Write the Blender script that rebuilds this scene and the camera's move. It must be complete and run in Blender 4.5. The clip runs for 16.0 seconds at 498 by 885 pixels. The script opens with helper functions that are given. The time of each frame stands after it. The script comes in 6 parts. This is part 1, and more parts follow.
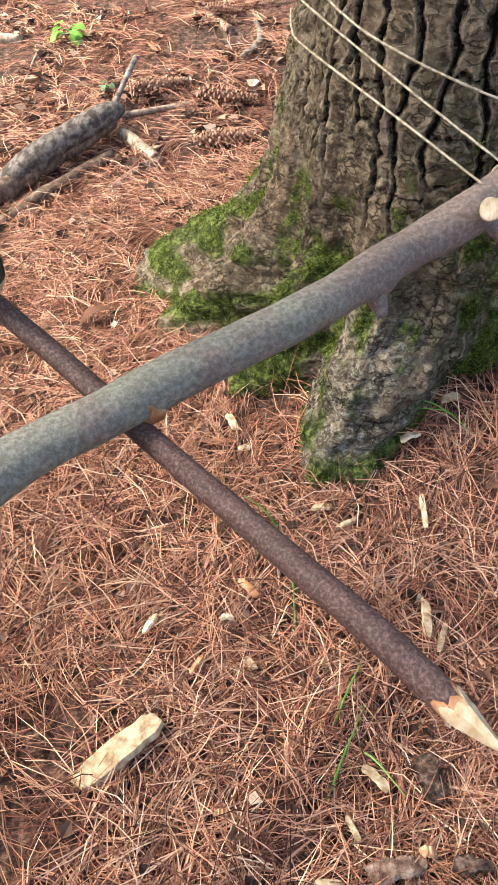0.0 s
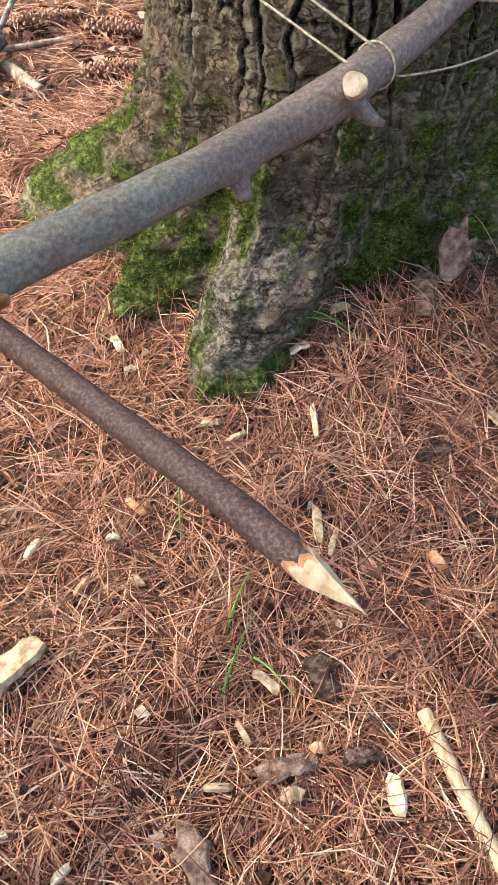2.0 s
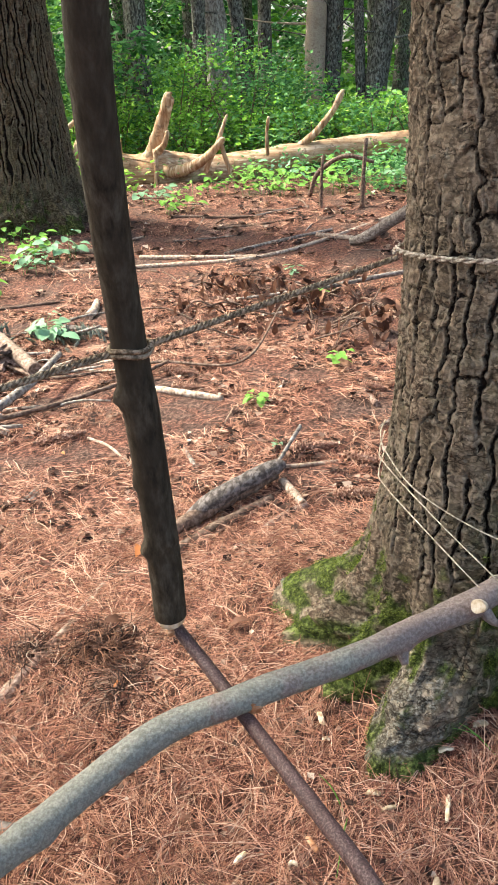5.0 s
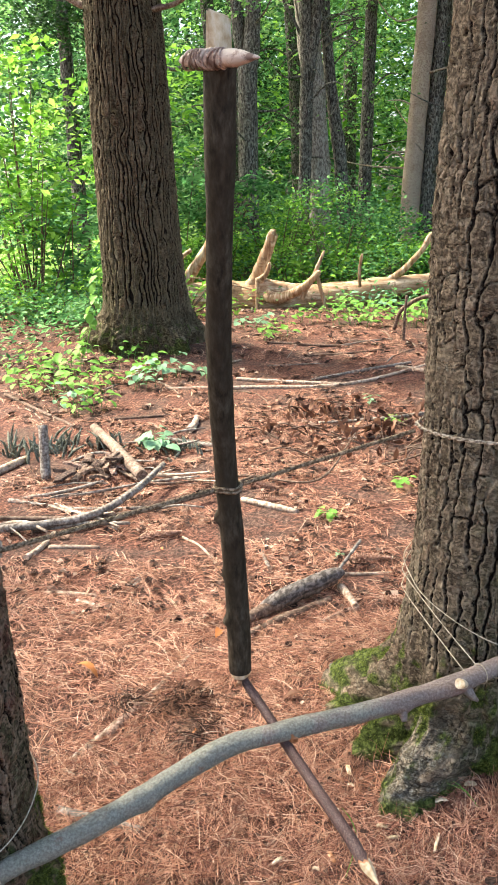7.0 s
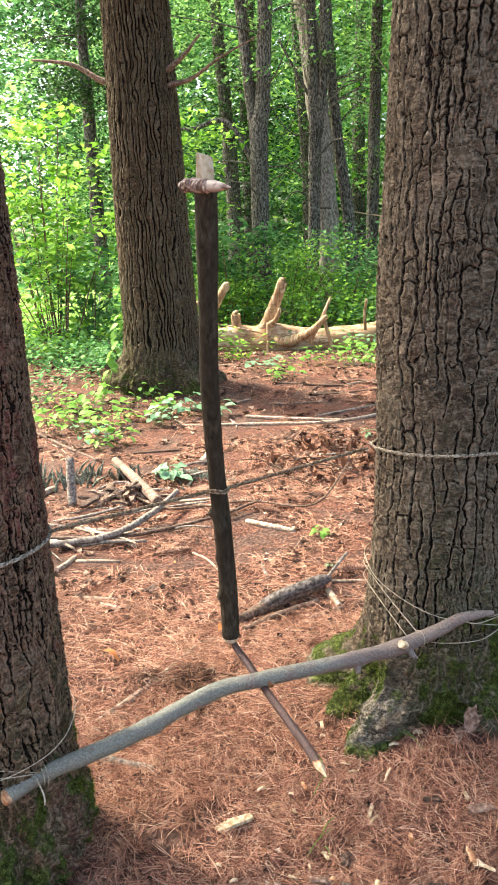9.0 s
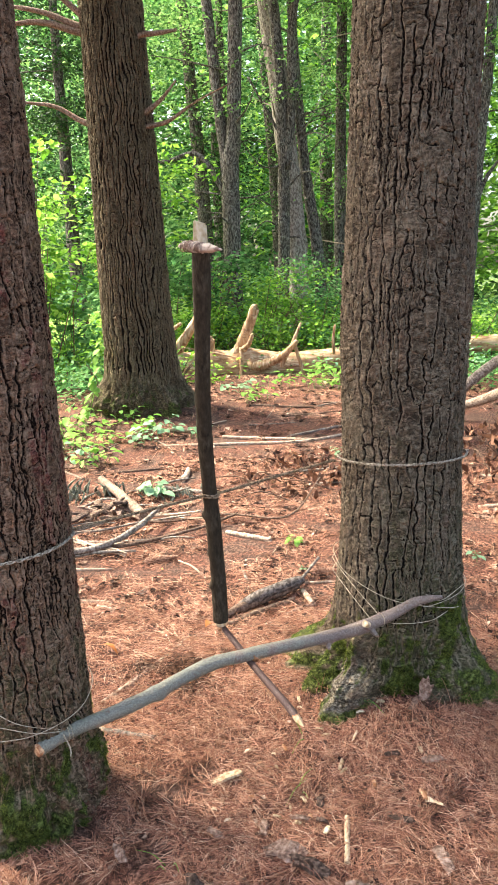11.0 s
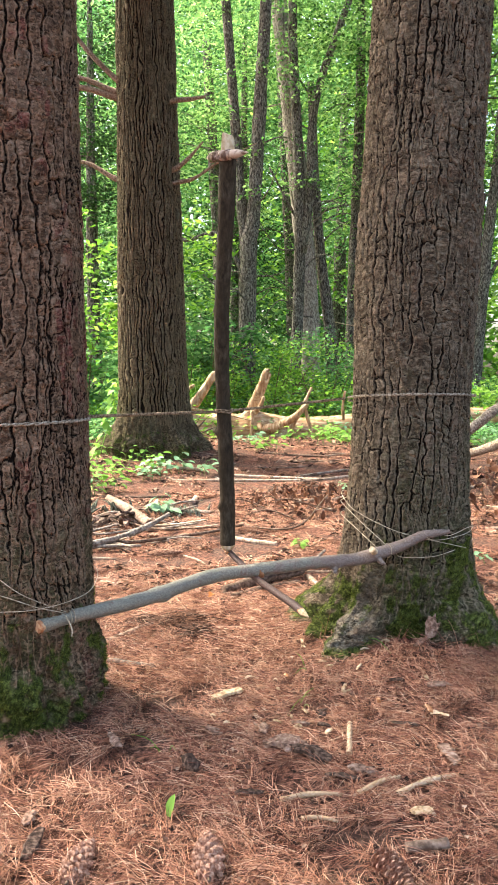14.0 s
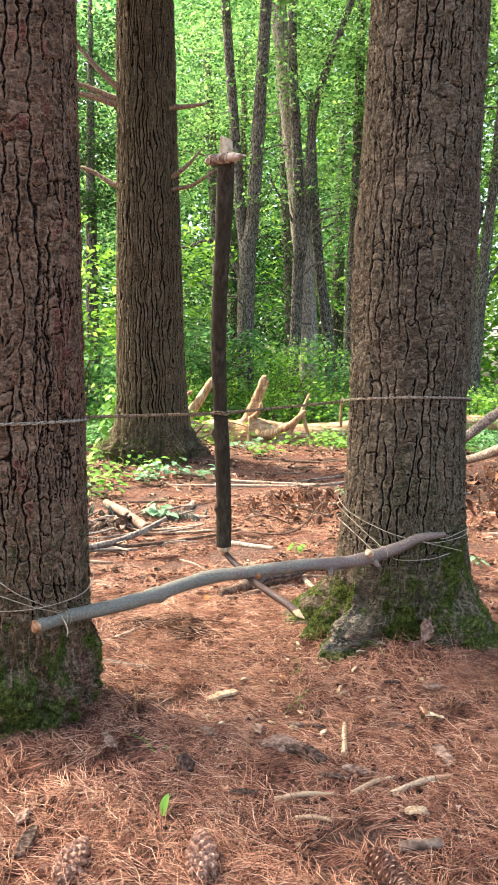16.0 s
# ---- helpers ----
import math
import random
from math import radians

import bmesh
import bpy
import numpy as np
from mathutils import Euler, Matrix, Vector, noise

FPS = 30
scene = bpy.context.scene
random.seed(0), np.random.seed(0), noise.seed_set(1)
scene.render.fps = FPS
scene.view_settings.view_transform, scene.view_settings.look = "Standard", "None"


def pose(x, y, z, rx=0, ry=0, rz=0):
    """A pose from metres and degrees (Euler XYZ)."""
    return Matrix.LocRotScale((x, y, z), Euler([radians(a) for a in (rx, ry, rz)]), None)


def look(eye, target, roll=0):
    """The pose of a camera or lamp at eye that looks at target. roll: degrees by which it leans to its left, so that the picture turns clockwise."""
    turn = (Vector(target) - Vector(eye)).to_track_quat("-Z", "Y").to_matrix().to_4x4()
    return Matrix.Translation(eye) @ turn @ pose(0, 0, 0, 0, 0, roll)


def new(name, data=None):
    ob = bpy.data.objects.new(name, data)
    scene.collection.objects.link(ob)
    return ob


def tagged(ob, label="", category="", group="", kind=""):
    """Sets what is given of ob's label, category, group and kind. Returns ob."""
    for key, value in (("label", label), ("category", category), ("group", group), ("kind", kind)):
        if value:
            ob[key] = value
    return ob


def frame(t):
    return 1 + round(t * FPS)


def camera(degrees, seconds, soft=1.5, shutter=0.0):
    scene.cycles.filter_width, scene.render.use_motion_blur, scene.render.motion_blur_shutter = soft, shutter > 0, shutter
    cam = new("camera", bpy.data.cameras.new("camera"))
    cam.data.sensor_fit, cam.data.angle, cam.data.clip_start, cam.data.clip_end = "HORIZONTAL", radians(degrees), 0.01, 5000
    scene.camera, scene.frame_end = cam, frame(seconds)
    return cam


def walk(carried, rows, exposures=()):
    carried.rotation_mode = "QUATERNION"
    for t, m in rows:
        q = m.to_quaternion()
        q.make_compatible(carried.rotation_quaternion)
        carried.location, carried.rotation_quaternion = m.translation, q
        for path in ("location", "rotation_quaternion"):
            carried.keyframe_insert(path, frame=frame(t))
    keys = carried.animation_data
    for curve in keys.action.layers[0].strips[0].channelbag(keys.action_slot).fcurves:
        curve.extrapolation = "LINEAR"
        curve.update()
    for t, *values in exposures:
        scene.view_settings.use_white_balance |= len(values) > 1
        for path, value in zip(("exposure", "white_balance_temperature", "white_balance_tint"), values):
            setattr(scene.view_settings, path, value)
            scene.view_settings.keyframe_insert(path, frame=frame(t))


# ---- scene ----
cam = camera(35.4, 16.0, soft=0.85)
PATH = [
    (0, (0.039, 0.082, 0.833), (-0.086, 1.478, -0.595), -3.4),
    (0.5, (0.068, 0.074, 0.794), (0.005, 1.439, -0.666), -3.1),
    (1, (0.087, 0.067, 0.761), (0.079, 1.41, -0.721), -2.6),
    (1.5, (0.103, 0.055, 0.752), (0.134, 1.383, -0.743), -1.9),
    (2, (0.102, 0.053, 0.755), (0.133, 1.399, -0.725), -1.7),
    (2.5, (0.092, 0.034, 0.799), (0.062, 1.483, -0.578), -1.9),
    (3, (0.081, -0.019, 0.878), (-0.073, 1.543, -0.361), -3.1),
    (3.5, (0.08, -0.068, 0.96), (-0.171, 1.563, -0.169), -3.4),
    (4, (0.088, -0.094, 1.029), (-0.239, 1.578, -0.019), -4.0),
    (4.5, (0.111, -0.138, 1.111), (-0.302, 1.572, 0.161), -4.0),
    (5, (0.203, -0.28, 1.222), (-0.345, 1.452, 0.384), -4.1),
    (5.2, (0.245, -0.344, 1.264), (-0.361, 1.387, 0.467), -3.9),
    (7.3, (0.459, -0.837, 1.492), (-0.319, 0.922, 0.942), -2.4),
    (7.5, (0.486, -0.889, 1.507), (-0.291, 0.876, 0.977), -2.6),
    (8, (0.547, -0.976, 1.531), (-0.236, 0.795, 1.033), -2.7),
    (8.2, (0.594, -1.024, 1.534), (-0.206, 0.741, 1.041), -2.6),
    (10.3, (0.786, -1.496, 1.613), (-0.038, 0.271, 1.167), -3.4),
    (10.5, (0.801, -1.546, 1.63), (0.004, 0.234, 1.189), -3.6),
    (11, (0.846, -1.601, 1.613), (0.088, 0.201, 1.191), -3.2),
    (11.5, (0.874, -1.657, 1.5), (0.092, 0.14, 1.099), -3.0),
    (12, (0.878, -1.711, 1.322), (0.071, 0.085, 0.975), -2.2),
    (12.5, (0.861, -1.725, 1.193), (0.07, 0.096, 0.958), -1.0),
    (13, (0.842, -1.719, 1.072), (0.063, 0.114, 0.888), -0.9),
    (13.5, (0.858, -1.746, 1.034), (0.072, 0.085, 0.861), -1.0),
    (14, (0.865, -1.757, 1.013), (0.085, 0.077, 0.853), -0.7),
    (14.5, (0.859, -1.758, 1.003), (0.079, 0.078, 0.854), -0.7),
    (15, (0.859, -1.762, 1.003), (0.074, 0.072, 0.861), -0.7),
    (15.5, (0.867, -1.769, 0.997), (0.082, 0.065, 0.857), -0.7),
    (16, (0.873, -1.764, 0.995), (0.097, 0.074, 0.854), -0.4),
]
walk(cam, [(t, look(eye, target, roll)) for t, eye, target, roll in PATH], [(0, 2.12, 6350, 3), (4, 2.10, 6250, 2), (7.5, 2.22, 6450, 2), (11, 2.42, 6750, 4), (16, 2.42, 6800, 5)])

# ---- daylight ----
SUN_DIR = Vector((-0.9, 0.14, 1.1)).normalized()
world = bpy.data.worlds.new("daylight")
scene.world = world
world.use_nodes = True
wn = world.node_tree.nodes
sky = wn.new("ShaderNodeTexSky")
sky.sky_type, sky.sun_disc = "NISHITA", False
sky.sun_elevation = math.asin(SUN_DIR.z)
sky.sun_rotation = math.atan2(SUN_DIR.x, SUN_DIR.y)
sky.dust_density, sky.air_density = 6.0, 1.0
wn["Background"].inputs["Strength"].default_value = 0.15
world.node_tree.links.new(sky.outputs["Color"], wn["Background"].inputs["Color"])
sun = new("sun", bpy.data.lights.new("sun", "SUN"))
sun.data.energy, sun.data.angle, sun.data.color = 3.0, radians(5), (1.0, 0.95, 0.84)
sun.matrix_world = look(SUN_DIR * 40, (0, 0, 0))


# ---- number helpers ----
rng = np.random.default_rng(7)


def smooth01(a, b, x):
    t = np.clip((x - a) / (b - a), 0, 1)
    return t * t * (3 - 2 * t)


def hash01(i, j, k, seed=0):
    i, j, k = np.atleast_1d(i), np.atleast_1d(j), np.atleast_1d(k)
    n = (i.astype(np.int64) * 374761393 + j.astype(np.int64) * 668265263 + k.astype(np.int64) * 2147483647 + seed * 974634777) & 0xFFFFFFFF
    n = ((n ^ (n >> 13)) * 1274126177) & 0xFFFFFFFF
    n = ((n ^ (n >> 16)) * 2246822519) & 0xFFFFFFFF
    return ((n ^ (n >> 15)) & 0xFFFFFF) / float(0xFFFFFF)


def vnoise(x, y, z, seed=0):
    """Smooth noise in -1..1."""
    x, y, z = np.broadcast_arrays(np.asarray(x, float), np.asarray(y, float), np.asarray(z, float))
    i, j, k = np.floor(x), np.floor(y), np.floor(z)
    u, v, w = x - i, y - j, z - k
    u, v, w = u * u * (3 - 2 * u), v * v * (3 - 2 * v), w * w * (3 - 2 * w)
    out = 0
    for a in (0, 1):
        for b in (0, 1):
            for c in (0, 1):
                out = out + hash01(i + a, j + b, k + c, seed) * (u if a else 1 - u) * (v if b else 1 - v) * (w if c else 1 - w)
    return out * 2 - 1


def fbm(x, y, z, octaves=3, seed=0):
    return sum(vnoise(x * 2 ** o, y * 2 ** o, z * 2 ** o, seed + o) * 0.5 ** o for o in range(octaves))


def bark_cells(u, v, wrap, wide, high, seed, half, level_share):
    """Bark split by wandering upright furrows and short cross cracks: depth of the crack round each plate (0 to 1), distance to the plate's edge, its random number and tilt."""
    i = np.floor(u)
    zero = np.zeros(u.shape)
    left, right = np.full(u.shape, -99.0), np.full(u.shape, 1e9)
    s_left, s_right, col = zero, zero, zero
    for b in (-1, 0, 1, 2):
        ib = np.mod(i + b, wrap)
        off = 0.32 * vnoise(ib * 13.7 + 0.4, v * 0.5, 0.3, seed) + 0.12 * vnoise(ib * 5.3 + 0.2, v * 1.7, 4.1, seed + 1) + 0.045 * vnoise(ib * 3.1 + 0.7, v * 5.0, 7.7, seed + 2)
        place = i + b + np.clip(off * 1.3, -0.46, 0.46)
        strong = smooth01(-0.75, -0.15, vnoise(ib * 7.31 + 0.1, v * 0.42, 2.2, seed + 3))
        is_left = (place <= u) & (place > left)
        left, s_left, col = np.where(is_left, place, left), np.where(is_left, strong, s_left), np.where(is_left, ib, col)
        is_right = (place > u) & (place < right)
        right, s_right = np.where(is_right, place, right), np.where(is_right, strong, s_right)
    across = (u - left) / np.maximum(right - left, 0.05) - 0.5
    vv = v * (0.75 + 0.5 * hash01(col, zero, zero + 8, seed)) + 10 * hash01(col, zero, zero + 9, seed) + 0.5 * (hash01(col, zero, zero + 10, seed) - 0.5) * across + 0.16 * vnoise(u * 2.5, v * 2.5, 0.6, seed + 5)
    j = np.floor(vv)
    low, top, s_low, s_top, row = np.full(u.shape, -1e9), np.full(u.shape, 1e9), zero, zero, zero
    for b in (-1, 0, 1, 2):
        jb = j + b
        place = jb + 0.62 * (hash01(col, jb, zero + 11, seed) - 0.5)
        strong = 0.95 * smooth01(1 - level_share, 1.0 - 0.65 * level_share, hash01(col, jb, zero + 12, seed))
        is_low = (place <= vv) & (place > low)
        low, s_low, row = np.where(is_low, place, low), np.where(is_low, strong, s_low), np.where(is_low, jb, row)
        is_top = (place > vv) & (place < top)
        top, s_top = np.where(is_top, place, top), np.where(is_top, strong, s_top)
    crack, edge = zero, np.full(u.shape, 9.0)
    for dist, strong, thin in (((u - left) * wide, s_left, 1.0), ((right - u) * wide, s_right, 1.0), ((vv - low) * high, s_low, 0.8), ((top - vv) * high, s_top, 0.8)):
        w = half * (0.5 + 0.8 * strong) * thin
        crack = np.maximum(crack, (1 - smooth01(0.3 * w, w, dist)) * strong)
        edge = np.minimum(edge, dist / thin + half * 4.0 * (1 - strong))
    own = hash01(col, row, zero + 4, seed)
    up = (vv - low) / np.maximum(top - low, 0.1)
    tilt = (hash01(col, row, zero + 5, seed) - 0.5) * across * 1.4 + 0.7 * (0.5 - up) * s_low
    return crack, edge, own, tilt


def ground_height(x, y):
    x, y = np.asarray(x, float), np.asarray(y, float)
    d, e, l = np.hypot(x - 0.26, y - 1.17), np.hypot(x + 3.5, y - 5.8), np.hypot(x + 0.65, y - 0.09)
    z = 0.25 * smooth01(3, 7.5, y) - 0.12 * smooth01(6.5, 9.5, y) + 0.10 * np.exp(-(d / 0.42) ** 2) + 0.10 * np.exp(-(e / 1.1) ** 2) + 0.04 * np.exp(-(l / 0.35) ** 2)
    far = smooth01(14, 60, np.hypot(x, y))
    return z + 0.012 * fbm(x * 2.2, y * 2.2, 0.0, 3, 3) + 0.05 * vnoise(x * 0.35, y * 0.35, 5.0, 9) * smooth01(2, 6, y) + far * 0.6 * vnoise(x * 0.03, y * 0.03, 1, 4)


def gz(x, y):
    return float(np.ravel(ground_height(x, y))[0])


# ---- materials ----
class Mat:
    """A node material with small helpers."""

    def __init__(self, name, rough=0.8):
        self.m = bpy.data.materials.new(name)
        self.m.use_nodes = True
        self.t = self.m.node_tree
        self.p = self.t.nodes["Principled BSDF"]
        self.p.inputs["Roughness"].default_value = rough
        self.p.inputs["Specular IOR Level"].default_value = 0.09

    def node(self, kind, **values):
        n = self.t.nodes.new(kind)
        for key, value in values.items():
            n.inputs[key.replace("_", " ")].default_value = value
        return n

    def link(self, a, b):
        self.t.links.new(a, b)

    def coords(self, scale=(1, 1, 1)):
        tc = self.node("ShaderNodeTexCoord")
        mp = self.node("ShaderNodeMapping")
        mp.inputs["Scale"].default_value = scale
        self.link(tc.outputs["Object"], mp.inputs["Vector"])
        return mp.outputs["Vector"]

    def noise(self, scale, detail=4.0, stretch=(1, 1, 1), rough=0.6):
        n = self.node("ShaderNodeTexNoise", Scale=scale, Detail=detail, Roughness=rough)
        self.link(self.coords(stretch), n.inputs["Vector"])
        return n.outputs["Fac"]

    def ramp(self, fac, stops):
        r = self.node("ShaderNodeValToRGB")
        el = r.color_ramp.elements
        while len(el) < len(stops):
            el.new(0.5)
        for e, (pos, col) in zip(el, stops):
            e.position, e.color = pos, (*col, 1)
        if fac.node.bl_idname in ("ShaderNodeTexNoise", "ShaderNodeMix"):
            half = 0.17 if fac.node.bl_idname == "ShaderNodeTexNoise" else 0.13
            wide = self.node("ShaderNodeMapRange")
            wide.inputs["From Min"].default_value, wide.inputs["From Max"].default_value = 0.5 - half, 0.5 + half
            self.link(fac, wide.inputs["Value"])
            fac = wide.outputs["Result"]
        self.link(fac, r.inputs["Fac"])
        return r.outputs["Color"]

    def mix(self, fac, a, b, mode="MIX"):
        n = self.node("ShaderNodeMix")
        n.data_type, n.blend_type = "RGBA", mode
        for sock, value in ((n.inputs[0], fac), (n.inputs[6], a), (n.inputs[7], b)):
            if isinstance(value, (int, float)):
                sock.default_value = value
            elif isinstance(value, tuple):
                sock.default_value = (*value, 1)
            else:
                self.link(value, sock)
        return n.outputs[2]

    def mapped(self, fac, a, b, c=0.0, d=1.0):
        n = self.node("ShaderNodeMapRange")
        n.interpolation_type = "SMOOTHSTEP"
        for k, v in zip(("From Min", "From Max", "To Min", "To Max"), (a, b, c, d)):
            n.inputs[k].default_value = v
        self.link(fac, n.inputs["Value"])
        return n.outputs["Result"]

    def island(self):
        return self.node("ShaderNodeNewGeometry").outputs["Random Per Island"]

    def attribute(self, name):
        n = self.node("ShaderNodeAttribute")
        n.attribute_name = name
        return n.outputs["Fac"]

    def random(self):
        return self.node("ShaderNodeObjectInfo").outputs["Random"]

    def colour(self, c):
        if isinstance(c, tuple):
            self.p.inputs["Base Color"].default_value = (*c, 1)
        else:
            self.link(c, self.p.inputs["Base Color"])
        return self

    def bump(self, height, strength=0.5, distance=0.01):
        b = self.node("ShaderNodeBump", Strength=strength, Distance=distance)
        self.link(height, b.inputs["Height"])
        self.link(b.outputs["Normal"], self.p.inputs["Normal"])
        return self

    def leafy(self, colour, share=0.5):
        """Thin leaf: part of the light goes through."""
        tr = self.node("ShaderNodeBsdfTranslucent")
        self.link(colour, tr.inputs["Color"])
        ms = self.node("ShaderNodeMixShader")
        ms.inputs[0].default_value = share
        self.link(self.p.outputs[0], ms.inputs[1])
        self.link(tr.outputs[0], ms.inputs[2])
        self.link(ms.outputs[0], self.t.nodes["Material Output"].inputs["Surface"])
        return self


def bark_material(name, stops, moss_amount=1.0, lichen=0.25, grain=1.0, red=0.12):
    m = Mat(name, 0.9)
    base = m.mix(0.62, m.ramp(m.noise(8, 6, (1, 1, 0.6)), stops), m.ramp(m.noise(52 * grain, 6, (1, 1, 1.9), 0.72), stops))
    base = m.mix(m.mapped(m.attribute("tone"), 0.2, 0.8, 0.4, 0.0), base, stops[0][1])
    base = m.mix(m.mapped(m.mix(0.5, m.attribute("flake"), m.noise(34, 6, (1, 1, 1), 0.7)), 0.50, 0.66, 0, red), base, m.ramp(m.noise(70, 5, (1, 1, 1.5)), [(0.1, (0.075, 0.028, 0.022)), (0.5, (0.20, 0.070, 0.052)), (0.9, (0.31, 0.14, 0.11))]))
    base = m.mix(m.mapped(m.noise(55, 3), 0.62, 0.70, 0, lichen), base, (0.36, 0.38, 0.33))
    green = m.ramp(m.noise(70, 6, (1, 1, 1), 0.75), [(0.1, (0.014, 0.018, 0.006)), (0.5, (0.060, 0.074, 0.020)), (0.9, (0.20, 0.23, 0.065))])
    film = m.mapped(m.attribute("algae"), 0.1, 0.8, 0, 0.75)
    base = m.mix(film, base, m.ramp(m.noise(130, 6, (1, 1, 1), 0.75), [(0.0, (0.016, 0.016, 0.008)), (0.5, (0.078, 0.076, 0.036)), (1.0, (0.20, 0.20, 0.11))]))
    crusty = m.ramp(m.noise(95, 7, (1, 1, 2.0), 0.8), [(0.25, (0.035, 0.028, 0.022)), (0.52, (0.140, 0.122, 0.096)), (0.8, (0.40, 0.38, 0.33))])
    base = m.mix(m.mapped(m.attribute("crust"), 0.3, 0.7, 0, 0.7), base, crusty)
    wob = m.node("ShaderNodeTexNoise", Scale=50.0 * grain, Detail=5.0)
    m.link(m.coords(), wob.inputs["Vector"])
    shift = m.node("ShaderNodeMix")
    shift.data_type, shift.blend_type = "RGBA", "LINEAR_LIGHT"
    shift.inputs[0].default_value = 0.020 / grain
    m.link(m.coords((1, 1, 1.9)), shift.inputs[6])
    m.link(wob.outputs["Color"], shift.inputs[7])
    steps = []
    for scale in (42.0, 110.0):
        flake = m.node("ShaderNodeTexVoronoi", Scale=scale * grain)
        m.link(shift.outputs[2], flake.inputs["Vector"])
        steps.append(flake.outputs["Color"])
    both = m.mix(0.45, steps[0], steps[1])
    tone = m.node("ShaderNodeSeparateColor")
    m.link(both, tone.inputs[0])
    base = m.mix(m.mapped(tone.outputs[0], 0.25, 0.6, 0.30, 0.0), base, stops[0][1])
    base = m.mix(m.mapped(tone.outputs[1], 0.62, 0.8, 0.0, 0.28), base, tuple(1.3 * k for k in stops[2][1]))
    scale_edge = m.node("ShaderNodeTexVoronoi", Scale=52.0 * grain)
    scale_edge.feature = "DISTANCE_TO_EDGE"
    m.link(shift.outputs[2], scale_edge.inputs["Vector"])
    hair = m.mapped(scale_edge.outputs["Distance"], 0.02, 0.12, 1.0, 0.0)
    some = m.node("ShaderNodeMath")
    some.operation = "MULTIPLY"
    m.link(hair, some.inputs[0])
    m.link(m.mapped(m.noise(30 * grain, 3), 0.40, 0.58, 0.10, 0.65), some.inputs[1])
    # Flake edges darkened in the colour to stand in for relief shade.
    base = m.mix(some.outputs[0], base, tuple(0.35 * k for k in stops[0][1]))
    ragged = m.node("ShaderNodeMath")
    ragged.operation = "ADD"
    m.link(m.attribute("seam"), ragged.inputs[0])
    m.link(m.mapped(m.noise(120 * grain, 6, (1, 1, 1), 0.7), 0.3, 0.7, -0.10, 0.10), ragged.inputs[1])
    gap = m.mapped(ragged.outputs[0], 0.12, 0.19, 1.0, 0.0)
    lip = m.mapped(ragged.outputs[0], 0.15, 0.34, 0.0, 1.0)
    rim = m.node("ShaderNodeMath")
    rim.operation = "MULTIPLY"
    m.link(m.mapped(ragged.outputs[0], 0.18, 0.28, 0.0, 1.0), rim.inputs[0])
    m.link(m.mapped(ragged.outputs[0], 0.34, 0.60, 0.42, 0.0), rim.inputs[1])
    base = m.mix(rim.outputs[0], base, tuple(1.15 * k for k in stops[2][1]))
    # Furrows painted near black: shade of their depth added to dark bark.
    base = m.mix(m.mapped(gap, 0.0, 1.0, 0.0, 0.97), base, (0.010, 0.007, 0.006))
    base = m.mix(m.mapped(m.attribute("moss"), 0.24, 0.70, 0, moss_amount), base, green)
    m.colour(base)
    m.p.inputs["Specular IOR Level"].default_value = 0.06
    rasp = m.noise(45 * grain, 7, (1, 1, 1.7), 0.75)
    relief = m.mix(0.55, tone.outputs[0], rasp)
    relief = m.mix(0.3, relief, lip)
    relief = m.mix(m.mapped(some.outputs[0], 0.0, 1.0, 0.0, 0.4), relief, (0.0, 0.0, 0.0))
    m.bump(relief, 1.0, 0.024 / grain)
    return m.m


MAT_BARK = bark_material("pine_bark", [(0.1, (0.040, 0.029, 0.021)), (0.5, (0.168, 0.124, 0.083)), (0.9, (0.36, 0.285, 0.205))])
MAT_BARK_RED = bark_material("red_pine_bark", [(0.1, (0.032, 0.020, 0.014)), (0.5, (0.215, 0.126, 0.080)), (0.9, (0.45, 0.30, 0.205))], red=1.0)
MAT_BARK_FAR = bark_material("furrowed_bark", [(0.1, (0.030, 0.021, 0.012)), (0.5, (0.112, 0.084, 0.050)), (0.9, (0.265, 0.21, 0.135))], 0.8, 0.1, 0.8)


def wood_material(name, stops, scale=30, stretch=(1, 1, 1), rough=0.75, spots=None, bump=0.3, patch=None, gloss=0.09):
    m = Mat(name, rough)
    m.p.inputs["Specular IOR Level"].default_value = gloss
    base = m.ramp(m.noise(scale, 6, stretch), stops)
    if patch:
        base = m.mix(m.mapped(m.noise(patch[0], 4), 0.45, 0.62, 0, patch[2]), base, patch[1])
    else:
        base = m.mix(m.mapped(m.noise(4, 3), 0.4, 0.7, 0, 0.4), base, stops[0][1])
    if spots:
        base = m.mix(m.mapped(m.noise(spots[0], 3), spots[1], spots[1] + 0.08, 0, spots[3]), base, spots[2])
    m.colour(base)
    m.bump(m.noise(scale * 5, 4, stretch), bump, 0.003)
    return m.m


